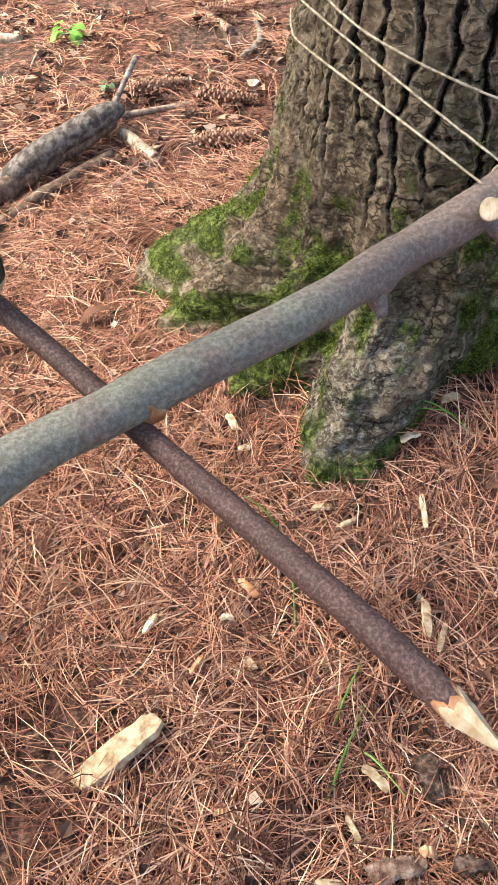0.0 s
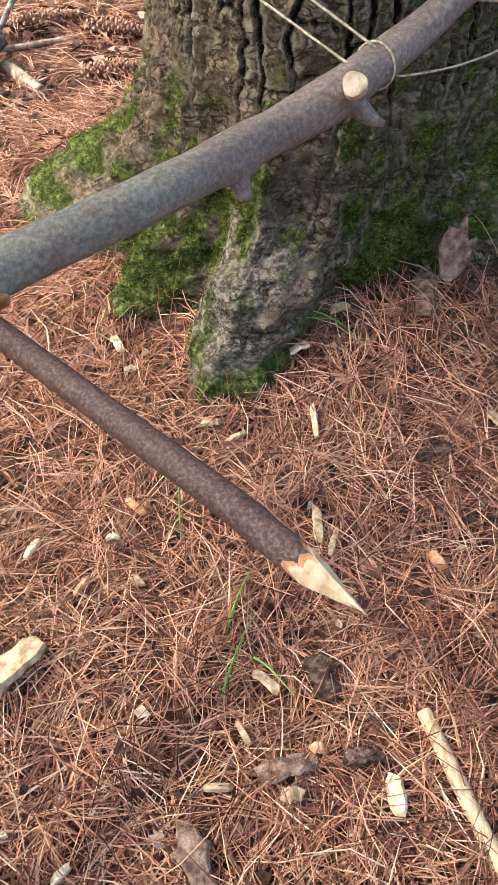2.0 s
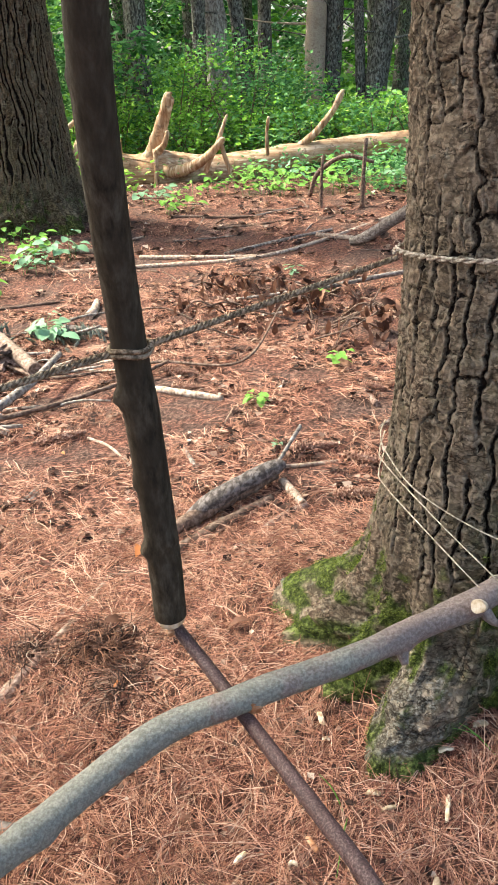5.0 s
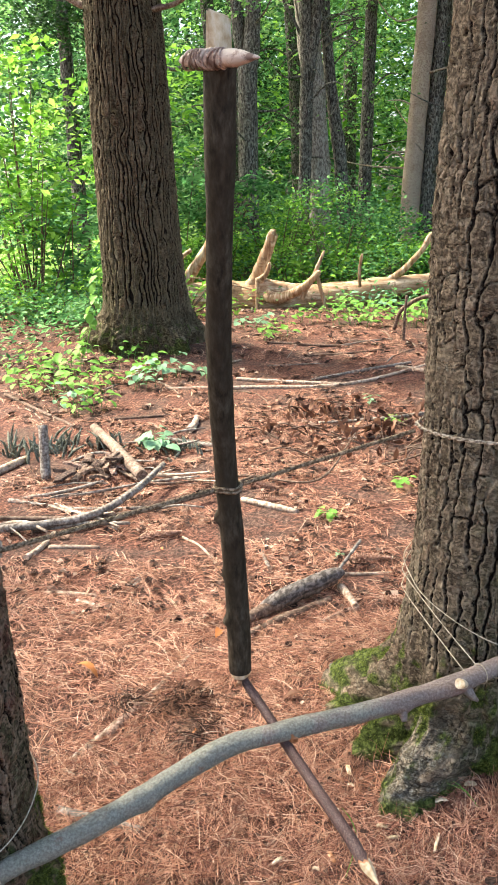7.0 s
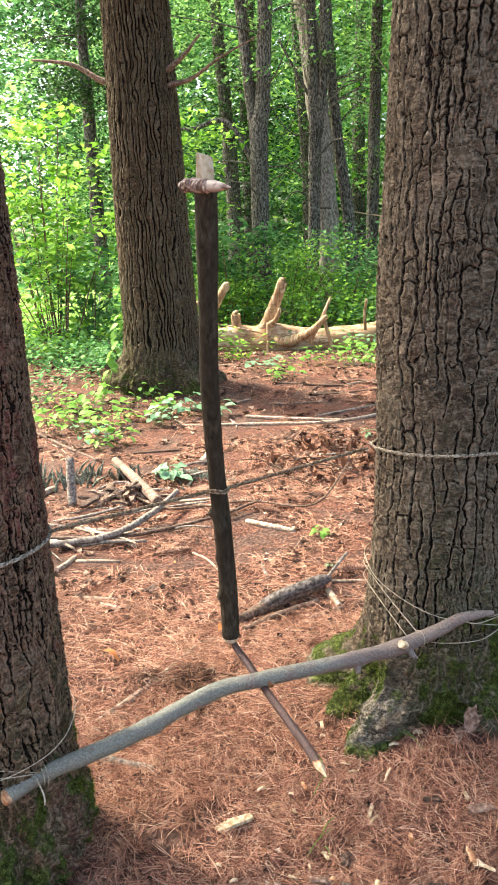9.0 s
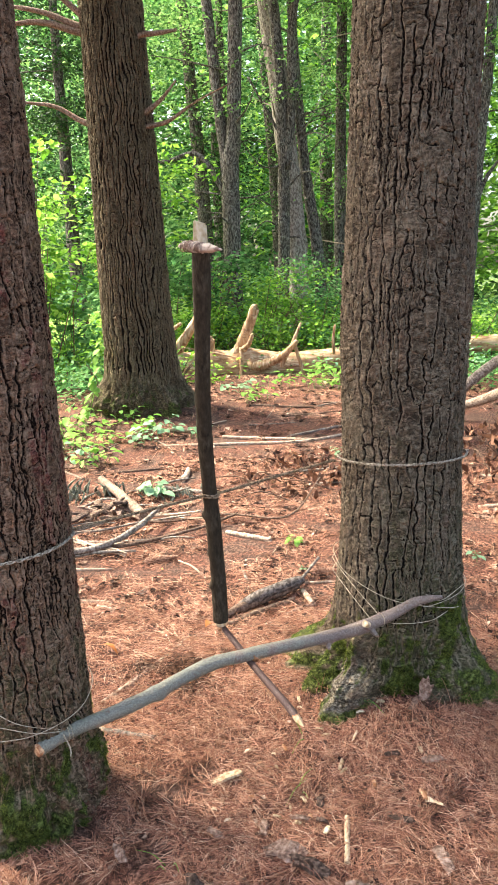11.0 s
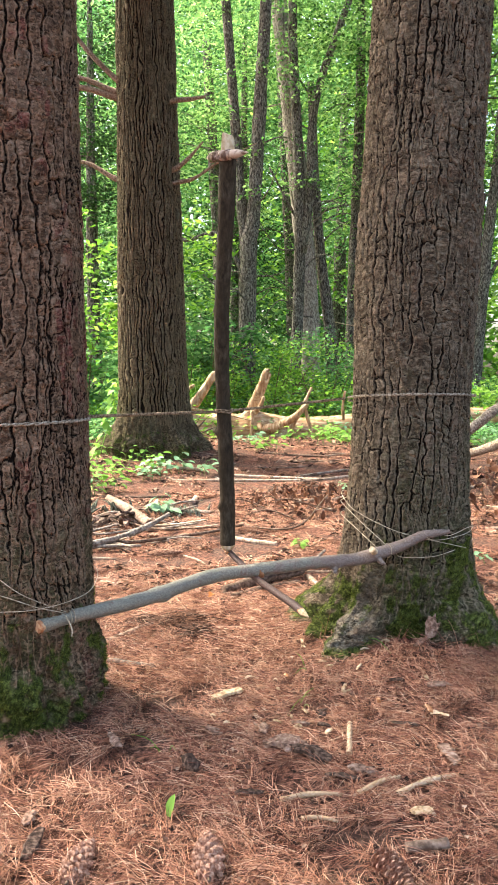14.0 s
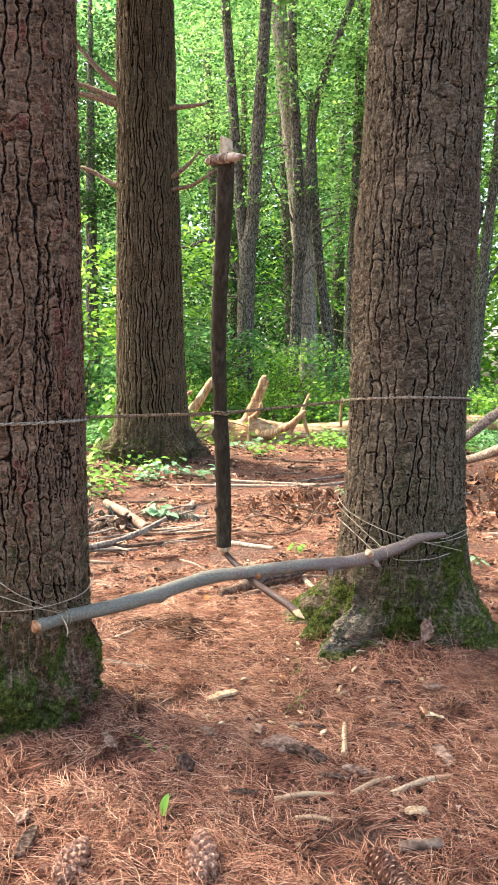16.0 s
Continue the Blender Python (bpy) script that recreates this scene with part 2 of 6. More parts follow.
def bar_material():
    m = Mat("mottled_grey_branch_bark", 0.55)
    m.p.inputs["Specular IOR Level"].default_value = 0.3
    spread = m.node("ShaderNodeSeparateXYZ")
    m.link(m.coords(), spread.inputs[0])
    green = m.ramp(m.noise(200, 8, (1, 1, 1), 0.75), [(0.2, (0.155, 0.142, 0.112)), (0.5, (0.220, 0.204, 0.164)), (0.8, (0.31, 0.290, 0.240))])
    brown = m.ramp(m.noise(200, 8, (1, 1, 1), 0.75), [(0.2, (0.150, 0.108, 0.090)), (0.5, (0.215, 0.161, 0.136)), (0.8, (0.30, 0.234, 0.201))])
    along = m.node("ShaderNodeMath")
    along.operation = "ADD"
    m.link(spread.outputs[0], along.inputs[0])
    m.link(m.mapped(m.noise(9, 4), 0.3, 0.7, -0.22, 0.22), along.inputs[1])
    base = m.mix(m.mapped(along.outputs[0], -0.14, 0.08), green, brown)
    base = m.mix(m.mapped(m.noise(38, 8, (1, 1, 1), 0.75), 0.58, 0.74, 0, 0.22), base, (0.42, 0.40, 0.34))
    base = m.mix(m.mapped(m.noise(60, 8, (1, 1, 1), 0.72), 0.58, 0.76, 0, 0.25), base, (0.070, 0.056, 0.046))
    base = m.mix(m.mapped(m.noise(24, 3), 0.63, 0.70, 0, 0.5), base, (0.16, 0.062, 0.042))
    m.colour(base)
    m.bump(m.noise(150, 7, (1, 1, 1), 0.75), 0.9, 0.005)
    return m.m


MAT_BAR = bar_material()
MAT_TRIGGER = wood_material("smooth_brown_bark", [(0.0, (0.036, 0.018, 0.015)), (0.5, (0.080, 0.043, 0.037)), (1.0, (0.165, 0.105, 0.094))], 380, rough=0.55, bump=0.3, spots=(330, 0.62, (0.24, 0.17, 0.155), 0.4), patch=(210, (0.046, 0.025, 0.022), 0.35), gloss=0.25)
MAT_LEVER = wood_material("dark_grey_bark", [(0.0, (0.020, 0.015, 0.010)), (0.5, (0.046, 0.035, 0.023)), (1.0, (0.085, 0.068, 0.048))], 90, (1, 1, 0.35), rough=0.75, spots=(120, 0.72, (0.09, 0.074, 0.054), 0.2), patch=(7, (0.036, 0.027, 0.018), 0.6), bump=0.3)
MAT_FRESH = wood_material("fresh_cut_wood", [(0.1, (0.43, 0.29, 0.16)), (0.5, (0.62, 0.48, 0.32)), (0.9, (0.75, 0.64, 0.48))], 90, (1, 1, 0.5), 0.6)
MAT_CHIP = wood_material("dry_yellow_chip", [(0.1, (0.24, 0.15, 0.08)), (0.5, (0.41, 0.29, 0.175)), (0.9, (0.54, 0.42, 0.285))], 90, (1, 1, 0.5), 0.7)
MAT_SPLIT = wood_material("pale_split_stick", [(0.1, (0.36, 0.23, 0.13)), (0.5, (0.50, 0.36, 0.23)), (0.9, (0.60, 0.47, 0.33))], 200, (1, 0.15, 1), 0.7)
MAT_CUT_RED = wood_material("orange_cut_wood", [(0.3, (0.30, 0.13, 0.06)), (0.6, (0.48, 0.25, 0.14)), (0.8, (0.6, 0.38, 0.22))], 40, (1, 1, 1), 0.65)
MAT_PEG = wood_material("peeled_pink_wood", [(0.35, (0.22, 0.145, 0.115)), (0.5, (0.42, 0.31, 0.25)), (0.68, (0.60, 0.48, 0.40))], 40, (1, 1, 1), 0.6)
MAT_LOG = wood_material("barkless_weathered_log", [(0.1, (0.22, 0.115, 0.06)), (0.5, (0.42, 0.27, 0.16)), (0.9, (0.62, 0.48, 0.34))], 26, (0.10, 0.5, 1), 0.75, (14, 0.56, (0.13, 0.075, 0.046), 0.6), bump=1.0, patch=(3, (0.34, 0.19, 0.10), 0.5))
MAT_LOG_STUB = wood_material("barkless_weathered_stub", [(0.1, (0.22, 0.115, 0.06)), (0.5, (0.42, 0.27, 0.16)), (0.9, (0.62, 0.48, 0.34))], 26, (1, 0.6, 0.15), 0.75, (14, 0.58, (0.13, 0.075, 0.046), 0.6), bump=1.0, patch=(5, (0.34, 0.19, 0.10), 0.5))
MAT_DEAD = wood_material("dead_grey_wood", [(0.1, (0.085, 0.065, 0.053)), (0.5, (0.20, 0.16, 0.132)), (0.9, (0.36, 0.31, 0.265))], 60)
MAT_DEAD_PALE = wood_material("bleached_dead_wood", [(0.1, (0.17, 0.11, 0.075)), (0.5, (0.36, 0.26, 0.19)), (0.9, (0.54, 0.43, 0.335))], 60)
MAT_WORN = wood_material("worn_brown_branch", [(0.1, (0.10, 0.064, 0.045)), (0.5, (0.21, 0.142, 0.104)), (0.9, (0.34, 0.25, 0.195))], 60)
MAT_DEAD_BROWN = wood_material("brown_twig", [(0.1, (0.06, 0.038, 0.027)), (0.5, (0.135, 0.085, 0.06)), (0.9, (0.25, 0.175, 0.13))], 60)
MAT_OLDBARK = wood_material("loose_bark", [(0.05, (0.085, 0.048, 0.034)), (0.5, (0.24, 0.148, 0.110)), (0.95, (0.42, 0.30, 0.24))], 80, spots=(60, 0.62, (0.05, 0.03, 0.022), 0.6), bump=0.9)
MAT_WETBARK = wood_material("dark_rotten_bark", [(0.05, (0.022, 0.013, 0.010)), (0.5, (0.07, 0.043, 0.032)), (0.95, (0.19, 0.125, 0.095))], 90, spots=(50, 0.62, (0.25, 0.17, 0.13), 0.5), bump=0.9)
MAT_GREYBARK = wood_material("grey_peeling_bark", [(0.25, (0.050, 0.037, 0.030)), (0.5, (0.105, 0.082, 0.069)), (0.75, (0.19, 0.155, 0.138))], 70, (1, 0.45, 1), rough=0.85, bump=0.35, gloss=0.2)
MAT_CONE = wood_material("pine_cone_scale", [(0.1, (0.14, 0.066, 0.042)), (0.5, (0.33, 0.17, 0.115)), (0.95, (0.54, 0.36, 0.265))], 110)
MAT_LICHEN = wood_material("grey_green_lichen", [(0.1, (0.06, 0.062, 0.046)), (0.5, (0.15, 0.155, 0.118)), (0.9, (0.27, 0.28, 0.22))], 90, bump=0.8)
MAT_TRUNK_DARK = wood_material("dark_trunk_bark", [(0.2, (0.035, 0.030, 0.025)), (0.5, (0.105, 0.090, 0.075)), (0.8, (0.22, 0.195, 0.165))], 40, (1, 1, 0.4), 0.9, (26, 0.57, (0.30, 0.30, 0.26), 0.55), bump=0.8)
MAT_TRUNK_PALE = wood_material("pale_trunk_bark", [(0.3, (0.15, 0.12, 0.10)), (0.5, (0.30, 0.25, 0.21)), (0.75, (0.40, 0.35, 0.30))], 40, (1, 1, 0.4), 0.9, (30, 0.58, (0.10, 0.088, 0.07), 0.6), bump=0.8)


def cord_material(name, a, b):
    m = Mat(name, 0.9)
    m.colour(m.ramp(m.noise(150, 3), [(0.3, a), (0.7, b)]))
    m.bump(m.noise(600, 2), 0.5, 0.001)
    return m.m


MAT_CORD = cord_material("natural_twine", (0.30, 0.24, 0.17), (0.52, 0.44, 0.33))
MAT_ROPE_PALE = cord_material("pale_twisted_rope", (0.17, 0.135, 0.10), (0.40, 0.335, 0.265))
MAT_ROPE = cord_material("twisted_rope", (0.10, 0.068, 0.042), (0.30, 0.22, 0.148))


def ground_material():
    m = Mat("needle_litter", 0.9)
    fine = m.noise(60, 6, (1, 0.6, 1), 0.8)
    fine2 = m.noise(110, 6, (0.7, 1, 1), 0.8)
    both = m.mix(0.5, fine, fine2)
    litter = m.ramp(both, [(0.12, (0.010, 0.006, 0.004)), (0.40, (0.058, 0.025, 0.017)), (0.68, (0.19, 0.082, 0.054)), (0.97, (0.38, 0.20, 0.14))])
    patch = m.mapped(m.noise(2.6, 6, (1, 1, 1), 0.7), 0.44, 0.60, 0, 0.9)
    litter = m.mix(patch, litter, m.ramp(both, [(0.15, (0.016, 0.010, 0.008)), (0.5, (0.07, 0.040, 0.030)), (0.92, (0.22, 0.145, 0.11))]))
    spread = m.node("ShaderNodeSeparateXYZ")
    m.link(m.coords(), spread.inputs[0])
    woods = m.mapped(spread.outputs[1], 9.0, 12.0)
    litter = m.mix(woods, litter, m.ramp(m.noise(3, 6), [(0.35, (0.03, 0.05, 0.015)), (0.6, (0.08, 0.13, 0.03)), (0.75, (0.13, 0.18, 0.05))]))
    m.colour(litter)
    m.bump(both, 0.9, 0.012)
    return m.m


def needle_material():
    m = Mat("fallen_pine_needle", 0.55)
    c = m.ramp(m.island(), [(0.0, (0.040, 0.017, 0.012)), (0.26, (0.170, 0.063, 0.042)), (0.58, (0.336, 0.154, 0.092)), (0.88, (0.50, 0.265, 0.175)), (1.0, (0.62, 0.43, 0.30))])
    m.colour(c)
    return m.m


def leaf_material(name, stops, share=0.5, rough=0.5):
    m = Mat(name, rough)
    c = m.ramp(m.island(), stops)
    m.colour(c)
    return m.leafy(c, share).m


MAT_GROUND = ground_material()
MAT_NEEDLE = needle_material()
# Lit and dimmer copies of one leaf: sun and haze put into the colours.
MAT_LEAF_SUN = leaf_material("sun_tint_leaf", [(0.0, (0.08, 0.20, 0.018)), (0.5, (0.19, 0.38, 0.045)), (1.0, (0.36, 0.55, 0.11))], 0.6)
MAT_LEAF_CANOPY = leaf_material("haze_tint_leaf", [(0.0, (0.024, 0.070, 0.019)), (0.5, (0.135, 0.275, 0.068)), (1.0, (0.31, 0.47, 0.16))], 0.6)
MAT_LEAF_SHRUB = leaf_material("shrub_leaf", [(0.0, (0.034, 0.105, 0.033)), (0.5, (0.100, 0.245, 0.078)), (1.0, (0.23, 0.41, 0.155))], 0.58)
MAT_LEAF_DARK = leaf_material("dark_evergreen_leaf", [(0.0, (0.012, 0.035, 0.012)), (0.5, (0.03, 0.07, 0.02)), (1.0, (0.06, 0.12, 0.03))], 0.3)
MAT_LEAF_WEED = leaf_material("seedling_leaf", [(0.0, (0.10, 0.24, 0.03)), (0.5, (0.18, 0.36, 0.06)), (1.0, (0.30, 0.46, 0.13))], 0.4)
MAT_LEAF_GREYGREEN = leaf_material("pale_weed_leaf", [(0.0, (0.10, 0.22, 0.10)), (0.5, (0.19, 0.33, 0.18)), (1.0, (0.32, 0.46, 0.30))], 0.3)
MAT_LEAF_FIELD = leaf_material("meadow_blade", [(0.0, (0.24, 0.40, 0.09)), (0.5, (0.36, 0.52, 0.15)), (1.0, (0.50, 0.62, 0.24))], 0.5)
MAT_NEEDLE_GREEN = leaf_material("green_pine_tuft", [(0.0, (0.015, 0.045, 0.015)), (0.5, (0.035, 0.085, 0.025)), (1.0, (0.07, 0.13, 0.04))], 0.25)
MAT_DEADLEAF = leaf_material("dead_brown_leaf", [(0.0, (0.022, 0.011, 0.008)), (0.5, (0.095, 0.043, 0.027)), (1.0, (0.30, 0.155, 0.095))], 0.2, 0.6)
MAT_ORANGELEAF = leaf_material("orange_dead_leaf", [(0.0, (0.42, 0.14, 0.045)), (1.0, (0.55, 0.22, 0.08))], 0.2, 0.6)
MAT_LITTER = leaf_material("crumbled_litter", [(0.0, (0.018, 0.010, 0.008)), (0.5, (0.065, 0.036, 0.026)), (0.82, (0.17, 0.096, 0.068)), (0.92, (0.34, 0.22, 0.16)), (1.0, (0.52, 0.40, 0.30))], 0.1, 0.8)
MAT_MOSS = leaf_material("moss_frond", [(0.0, (0.04, 0.06, 0.008)), (0.5, (0.105, 0.138, 0.024)), (1.0, (0.26, 0.29, 0.06))], 0.3, 0.8)


# ---- mesh helpers ----
def mesh_object(name, verts, faces, material, parent=None, label="", smooth=True, attrs=None, slots=None):
    """One mesh object from arrays; faces: an (n, 3) or (n, 4) array, or a list of both."""
    me = bpy.data.meshes.new(name)
    verts = np.asarray(verts, dtype=np.float32)
    groups = faces if isinstance(faces, list) else [faces]
    groups = [np.asarray(g, dtype=np.int32) for g in groups if len(g)]
    loops = np.concatenate([g.ravel() for g in groups])
    totals = np.concatenate([np.full(len(g), g.shape[1], np.int32) for g in groups])
    me.vertices.add(len(verts))
    me.vertices.foreach_set("co", verts.ravel())
    me.loops.add(len(loops))
    me.loops.foreach_set("vertex_index", loops)
    me.polygons.add(len(totals))
    me.polygons.foreach_set("loop_start", np.concatenate([[0], np.cumsum(totals)[:-1]]).astype(np.int32))
    me.polygons.foreach_set("loop_total", totals)
    me.polygons.foreach_set("use_smooth", np.broadcast_to(np.asarray(smooth, bool), (len(totals),)).copy())
    for one in (material if isinstance(material, (list, tuple)) else [material]):
        me.materials.append(one)
    if slots is not None:
        me.polygons.foreach_set("material_index", np.asarray(slots, np.int32))
    for key, value in (attrs or {}).items():
        a = me.attributes.new(key, "FLOAT", "POINT")
        a.data.foreach_set("value", np.asarray(value, np.float32).ravel())
    me.update(calc_edges=True)
    me.validate()
    ob = new(name, me)
    if parent is not None:
        ob.parent = parent
        ob.matrix_parent_inverse = Matrix.Translation(parent.location).inverted()
    if label:
        ob["label"] = label
    return ob


def thing(name, at, label, category, group=""):
    ob = new(name)
    ob.empty_display_size = 0.05
    ob.location = at
    return tagged(ob, label, category, group)


def part(name, bm, material, parent, label=""):
    me = bpy.data.meshes.new(name)
    bm.to_mesh(me)
    bm.free()
    me.materials.append(material)
    ob = new(name, me)
    if parent:
        ob.parent = parent
        ob.matrix_parent_inverse = Matrix.Translation(parent.location).inverted()
    if label:
        ob["label"] = label
    return ob


def resample(points, n):
    """A smooth curve through points (Catmull-Rom), n places along it; extra columns (radius) ride along."""
    p = np.asarray(points, float)
    q = np.vstack([2 * p[0] - p[1], p, 2 * p[-1] - p[-2]])
    if len(p) == 2:
        t = np.linspace(0, 1, n)[:, None]
        return p[0] * (1 - t) + p[1] * t
    out = []
    for s in np.linspace(0, len(p) - 1.0001, n):
        i, t = int(s), s - int(s)
        a, b, c, d = q[i], q[i + 1], q[i + 2], q[i + 3]
        out.append(0.5 * (2 * b + (c - a) * t + (2 * a - 5 * b + 4 * c - d) * t * t + (3 * b - a - 3 * c + d) * t ** 3))
    return np.array(out)


def tube_data(points, n=24, sides=10, rough=0.0, seed=0, flat=1.0, grain=25.0, knots=()):
    """Verts and faces of a rod along points (x, y, z, radius), with capped ends."""
    c = resample(points, n)
    pos, rad = c[:, :3], np.maximum(c[:, 3], 0.0004)
    tan = np.gradient(pos, axis=0)
    tan /= np.linalg.norm(tan, axis=1)[:, None]
    ref = np.array((0, 0, 1.0)) if abs(tan[0][2]) < 0.8 else np.array((1.0, 0, 0))
    u = np.cross(tan[0], ref)
    u /= np.linalg.norm(u)
    verts = []
    ang = np.linspace(0, 2 * np.pi, sides, endpoint=False)
    for k in range(n):
        u = u - tan[k] * (u @ tan[k])
        u /= np.linalg.norm(u)
        v = np.cross(tan[k], u)
        r = np.full(sides, rad[k])
        ring = pos[k] + np.outer(np.cos(ang) * r, u) + np.outer(np.sin(ang) * r * flat, v)
        verts.append(ring)
    verts = np.array(verts).reshape(-1, 3)
    if rough:
        mid = np.repeat(pos, sides, axis=0)
        out = verts - mid
        ln = np.linalg.norm(out, axis=1)[:, None]
        bump = fbm(verts[:, 0] * grain, verts[:, 1] * grain, verts[:, 2] * grain, 3, seed)
        grow = 1 + rough * bump[:, None]
        for (place, size, high) in knots:
            d = np.linalg.norm(verts - np.array(place), axis=1)
            grow = grow + (high * np.exp(-(d / size) ** 2))[:, None]
        verts = mid + out / np.maximum(ln, 1e-9) * ln * grow
    i = np.arange(n - 1)[:, None] * sides
    j = np.arange(sides)[None, :]
    jn = (j + 1) % sides
    quads = np.stack([i + j, i + jn, i + sides + jn, i + sides + j], -1).reshape(-1, 4)
    a, b = len(verts), len(verts) + 1
    verts = np.vstack([verts, pos[:1], pos[-1:]])
    k = np.arange(sides)
    caps = np.vstack([np.stack([np.full(sides, a), (k + 1) % sides, k], -1),
                      np.stack([np.full(sides, b), (n - 1) * sides + k, (n - 1) * sides + (k + 1) % sides], -1)])
    return verts, [quads, caps]


def rod(name, points, material, parent=None, label="", **kw):
    v, f = tube_data(points, **kw)
    flat = np.concatenate([np.ones(len(f[0]), bool), np.zeros(len(f[1]), bool)])
    return mesh_object(name, v, f, material, parent, label, flat)


def joined(name, pieces, material, parent=None, label="", smooth=True):
    """Several (verts, faces) as one mesh."""
    verts, quads, tris, at = [], [], [], 0
    for v, f in pieces:
        for g in (f if isinstance(f, list) else [f]):
            g = np.asarray(g)
            (quads if g.shape[1] == 4 else tris).append(g + at)
        verts.append(v)
        at += len(v)
    groups = [np.vstack(g) for g in (quads, tris) if g]
    return mesh_object(name, np.vstack(verts), groups, material, parent, label, smooth)


def leaves_data(pos, size, up=0.5, fold=0.25, width=0.55, droop=0.0, gen=None):
    """Folded four-cornered leaves at pos (n, 3)."""
    g = gen or rng
    n = len(pos)
    size = np.broadcast_to(size, (n,))[:, None]
    yaw = g.uniform(0, 2 * np.pi, n)
    along = np.stack([np.cos(yaw), np.sin(yaw), g.normal(-droop, 0.35, n)], 1)
    along /= np.linalg.norm(along, axis=1)[:, None]
    nrm = g.normal(0, 1, (n, 3)) * (1 - up) + np.array((0, 0, 1)) * up * 1.5
    nrm -= along * np.sum(nrm * along, 1)[:, None]
    nrm /= np.linalg.norm(nrm, axis=1)[:, None]
    side = np.cross(along, nrm)
    a = pos - along * size * 0.5
    b = pos + along * size * 0.5
    m = pos - along * size * 0.06 + nrm * size * fold * width * 0.5
    l, r = m + side * size * width * 0.5, m - side * size * width * 0.5
    verts = np.stack([a, l, b, r], 1).reshape(-1, 3)
    k = np.arange(n)[:, None] * 4
    tris = np.vstack([k + np.array((0, 2, 1)), k + np.array((0, 3, 2))])
    return verts, tris


def leaf_cloud(name, centres, spread, count, size, material, parent=None, label="", up=0.5, seed=0):
    """Leaves in clumps: many small leaves scattered about each centre."""
    g = np.random.default_rng(seed)
    c = np.asarray(centres, float)
    pick = g.integers(0, len(c), count)
    pos = c[pick, :3] + g.normal(0, 1, (count, 3)) * np.asarray(spread) * (c[pick, 3:4] if c.shape[1] > 3 else 1)
    pos[:, 2] = np.maximum(pos[:, 2], ground_height(pos[:, 0], pos[:, 1]) + 0.02)
    v, f = leaves_data(pos, g.uniform(0.6, 1.3, count) * size, up, gen=g, droop=0.25)
    return mesh_object(name, v, f, material, parent, label, smooth=False)


def broad_leaf(at, length, width, yaw, pitch, roll, lobes=0, curl=0.2, n=8):
    """One leaf blade with a midrib fold; lobes: bays along its edge."""
    v, f = [], []
    for i in range(n):
        t = i / (n - 1)
        w = width * 0.5 * math.sin(math.pi * min(1, t * 0.97 + 0.03)) ** 0.75
        if lobes:
            w *= 0.62 + 0.38 * abs(math.cos(math.pi * lobes * t))
        x, z = (t - 0.5) * length, -curl * length * (t - 0.4) ** 2
        v += [(x, -w, z + 0.25 * w), (x, 0, z), (x, w, z + 0.25 * w)]
    for i in range(n - 1):
        f += [(i * 3, i * 3 + 3, i * 3 + 4, i * 3 + 1), (i * 3 + 1, i * 3 + 4, i * 3 + 5, i * 3 + 2)]
    m = Matrix.Translation(at) @ pose(0, 0, 0, 0, 0, yaw) @ pose(0, 0, 0, roll, pitch, 0)
    return np.array([(m @ Vector(p))[:] for p in v]), np.array(f)


# ---- ground ----
def axis_steps(lo, hi, fine_lo, fine_hi, step):
    mid = np.arange(fine_lo, fine_hi, step)
    grow = np.cumsum(step * 1.09 ** np.arange(1, 90))
    return np.concatenate([(fine_lo - grow[fine_lo - grow > lo])[::-1], mid, (fine_hi + grow)[fine_hi + grow < hi]])


gx, gy = axis_steps(-160, 160, -2.2, 2.0, 0.027), axis_steps(-160, 160, -1.2, 3.6, 0.027)
GX, GY = np.meshgrid(gx, gy)
GZ = ground_height(GX, GY) + 0.004 * fbm(GX * 22, GY * 22, 0, 2, 11)
idx = np.arange(GX.size).reshape(GX.shape)
ground = mesh_object("ground", np.stack([GX, GY, GZ], -1).reshape(-1, 3),
                     np.stack([idx[:-1, :-1], idx[:-1, 1:], idx[1:, 1:], idx[1:, :-1]], -1).reshape(-1, 4), MAT_GROUND)
tagged(ground, "forest floor of reddish brown pine needle litter", "ground", kind="structure")


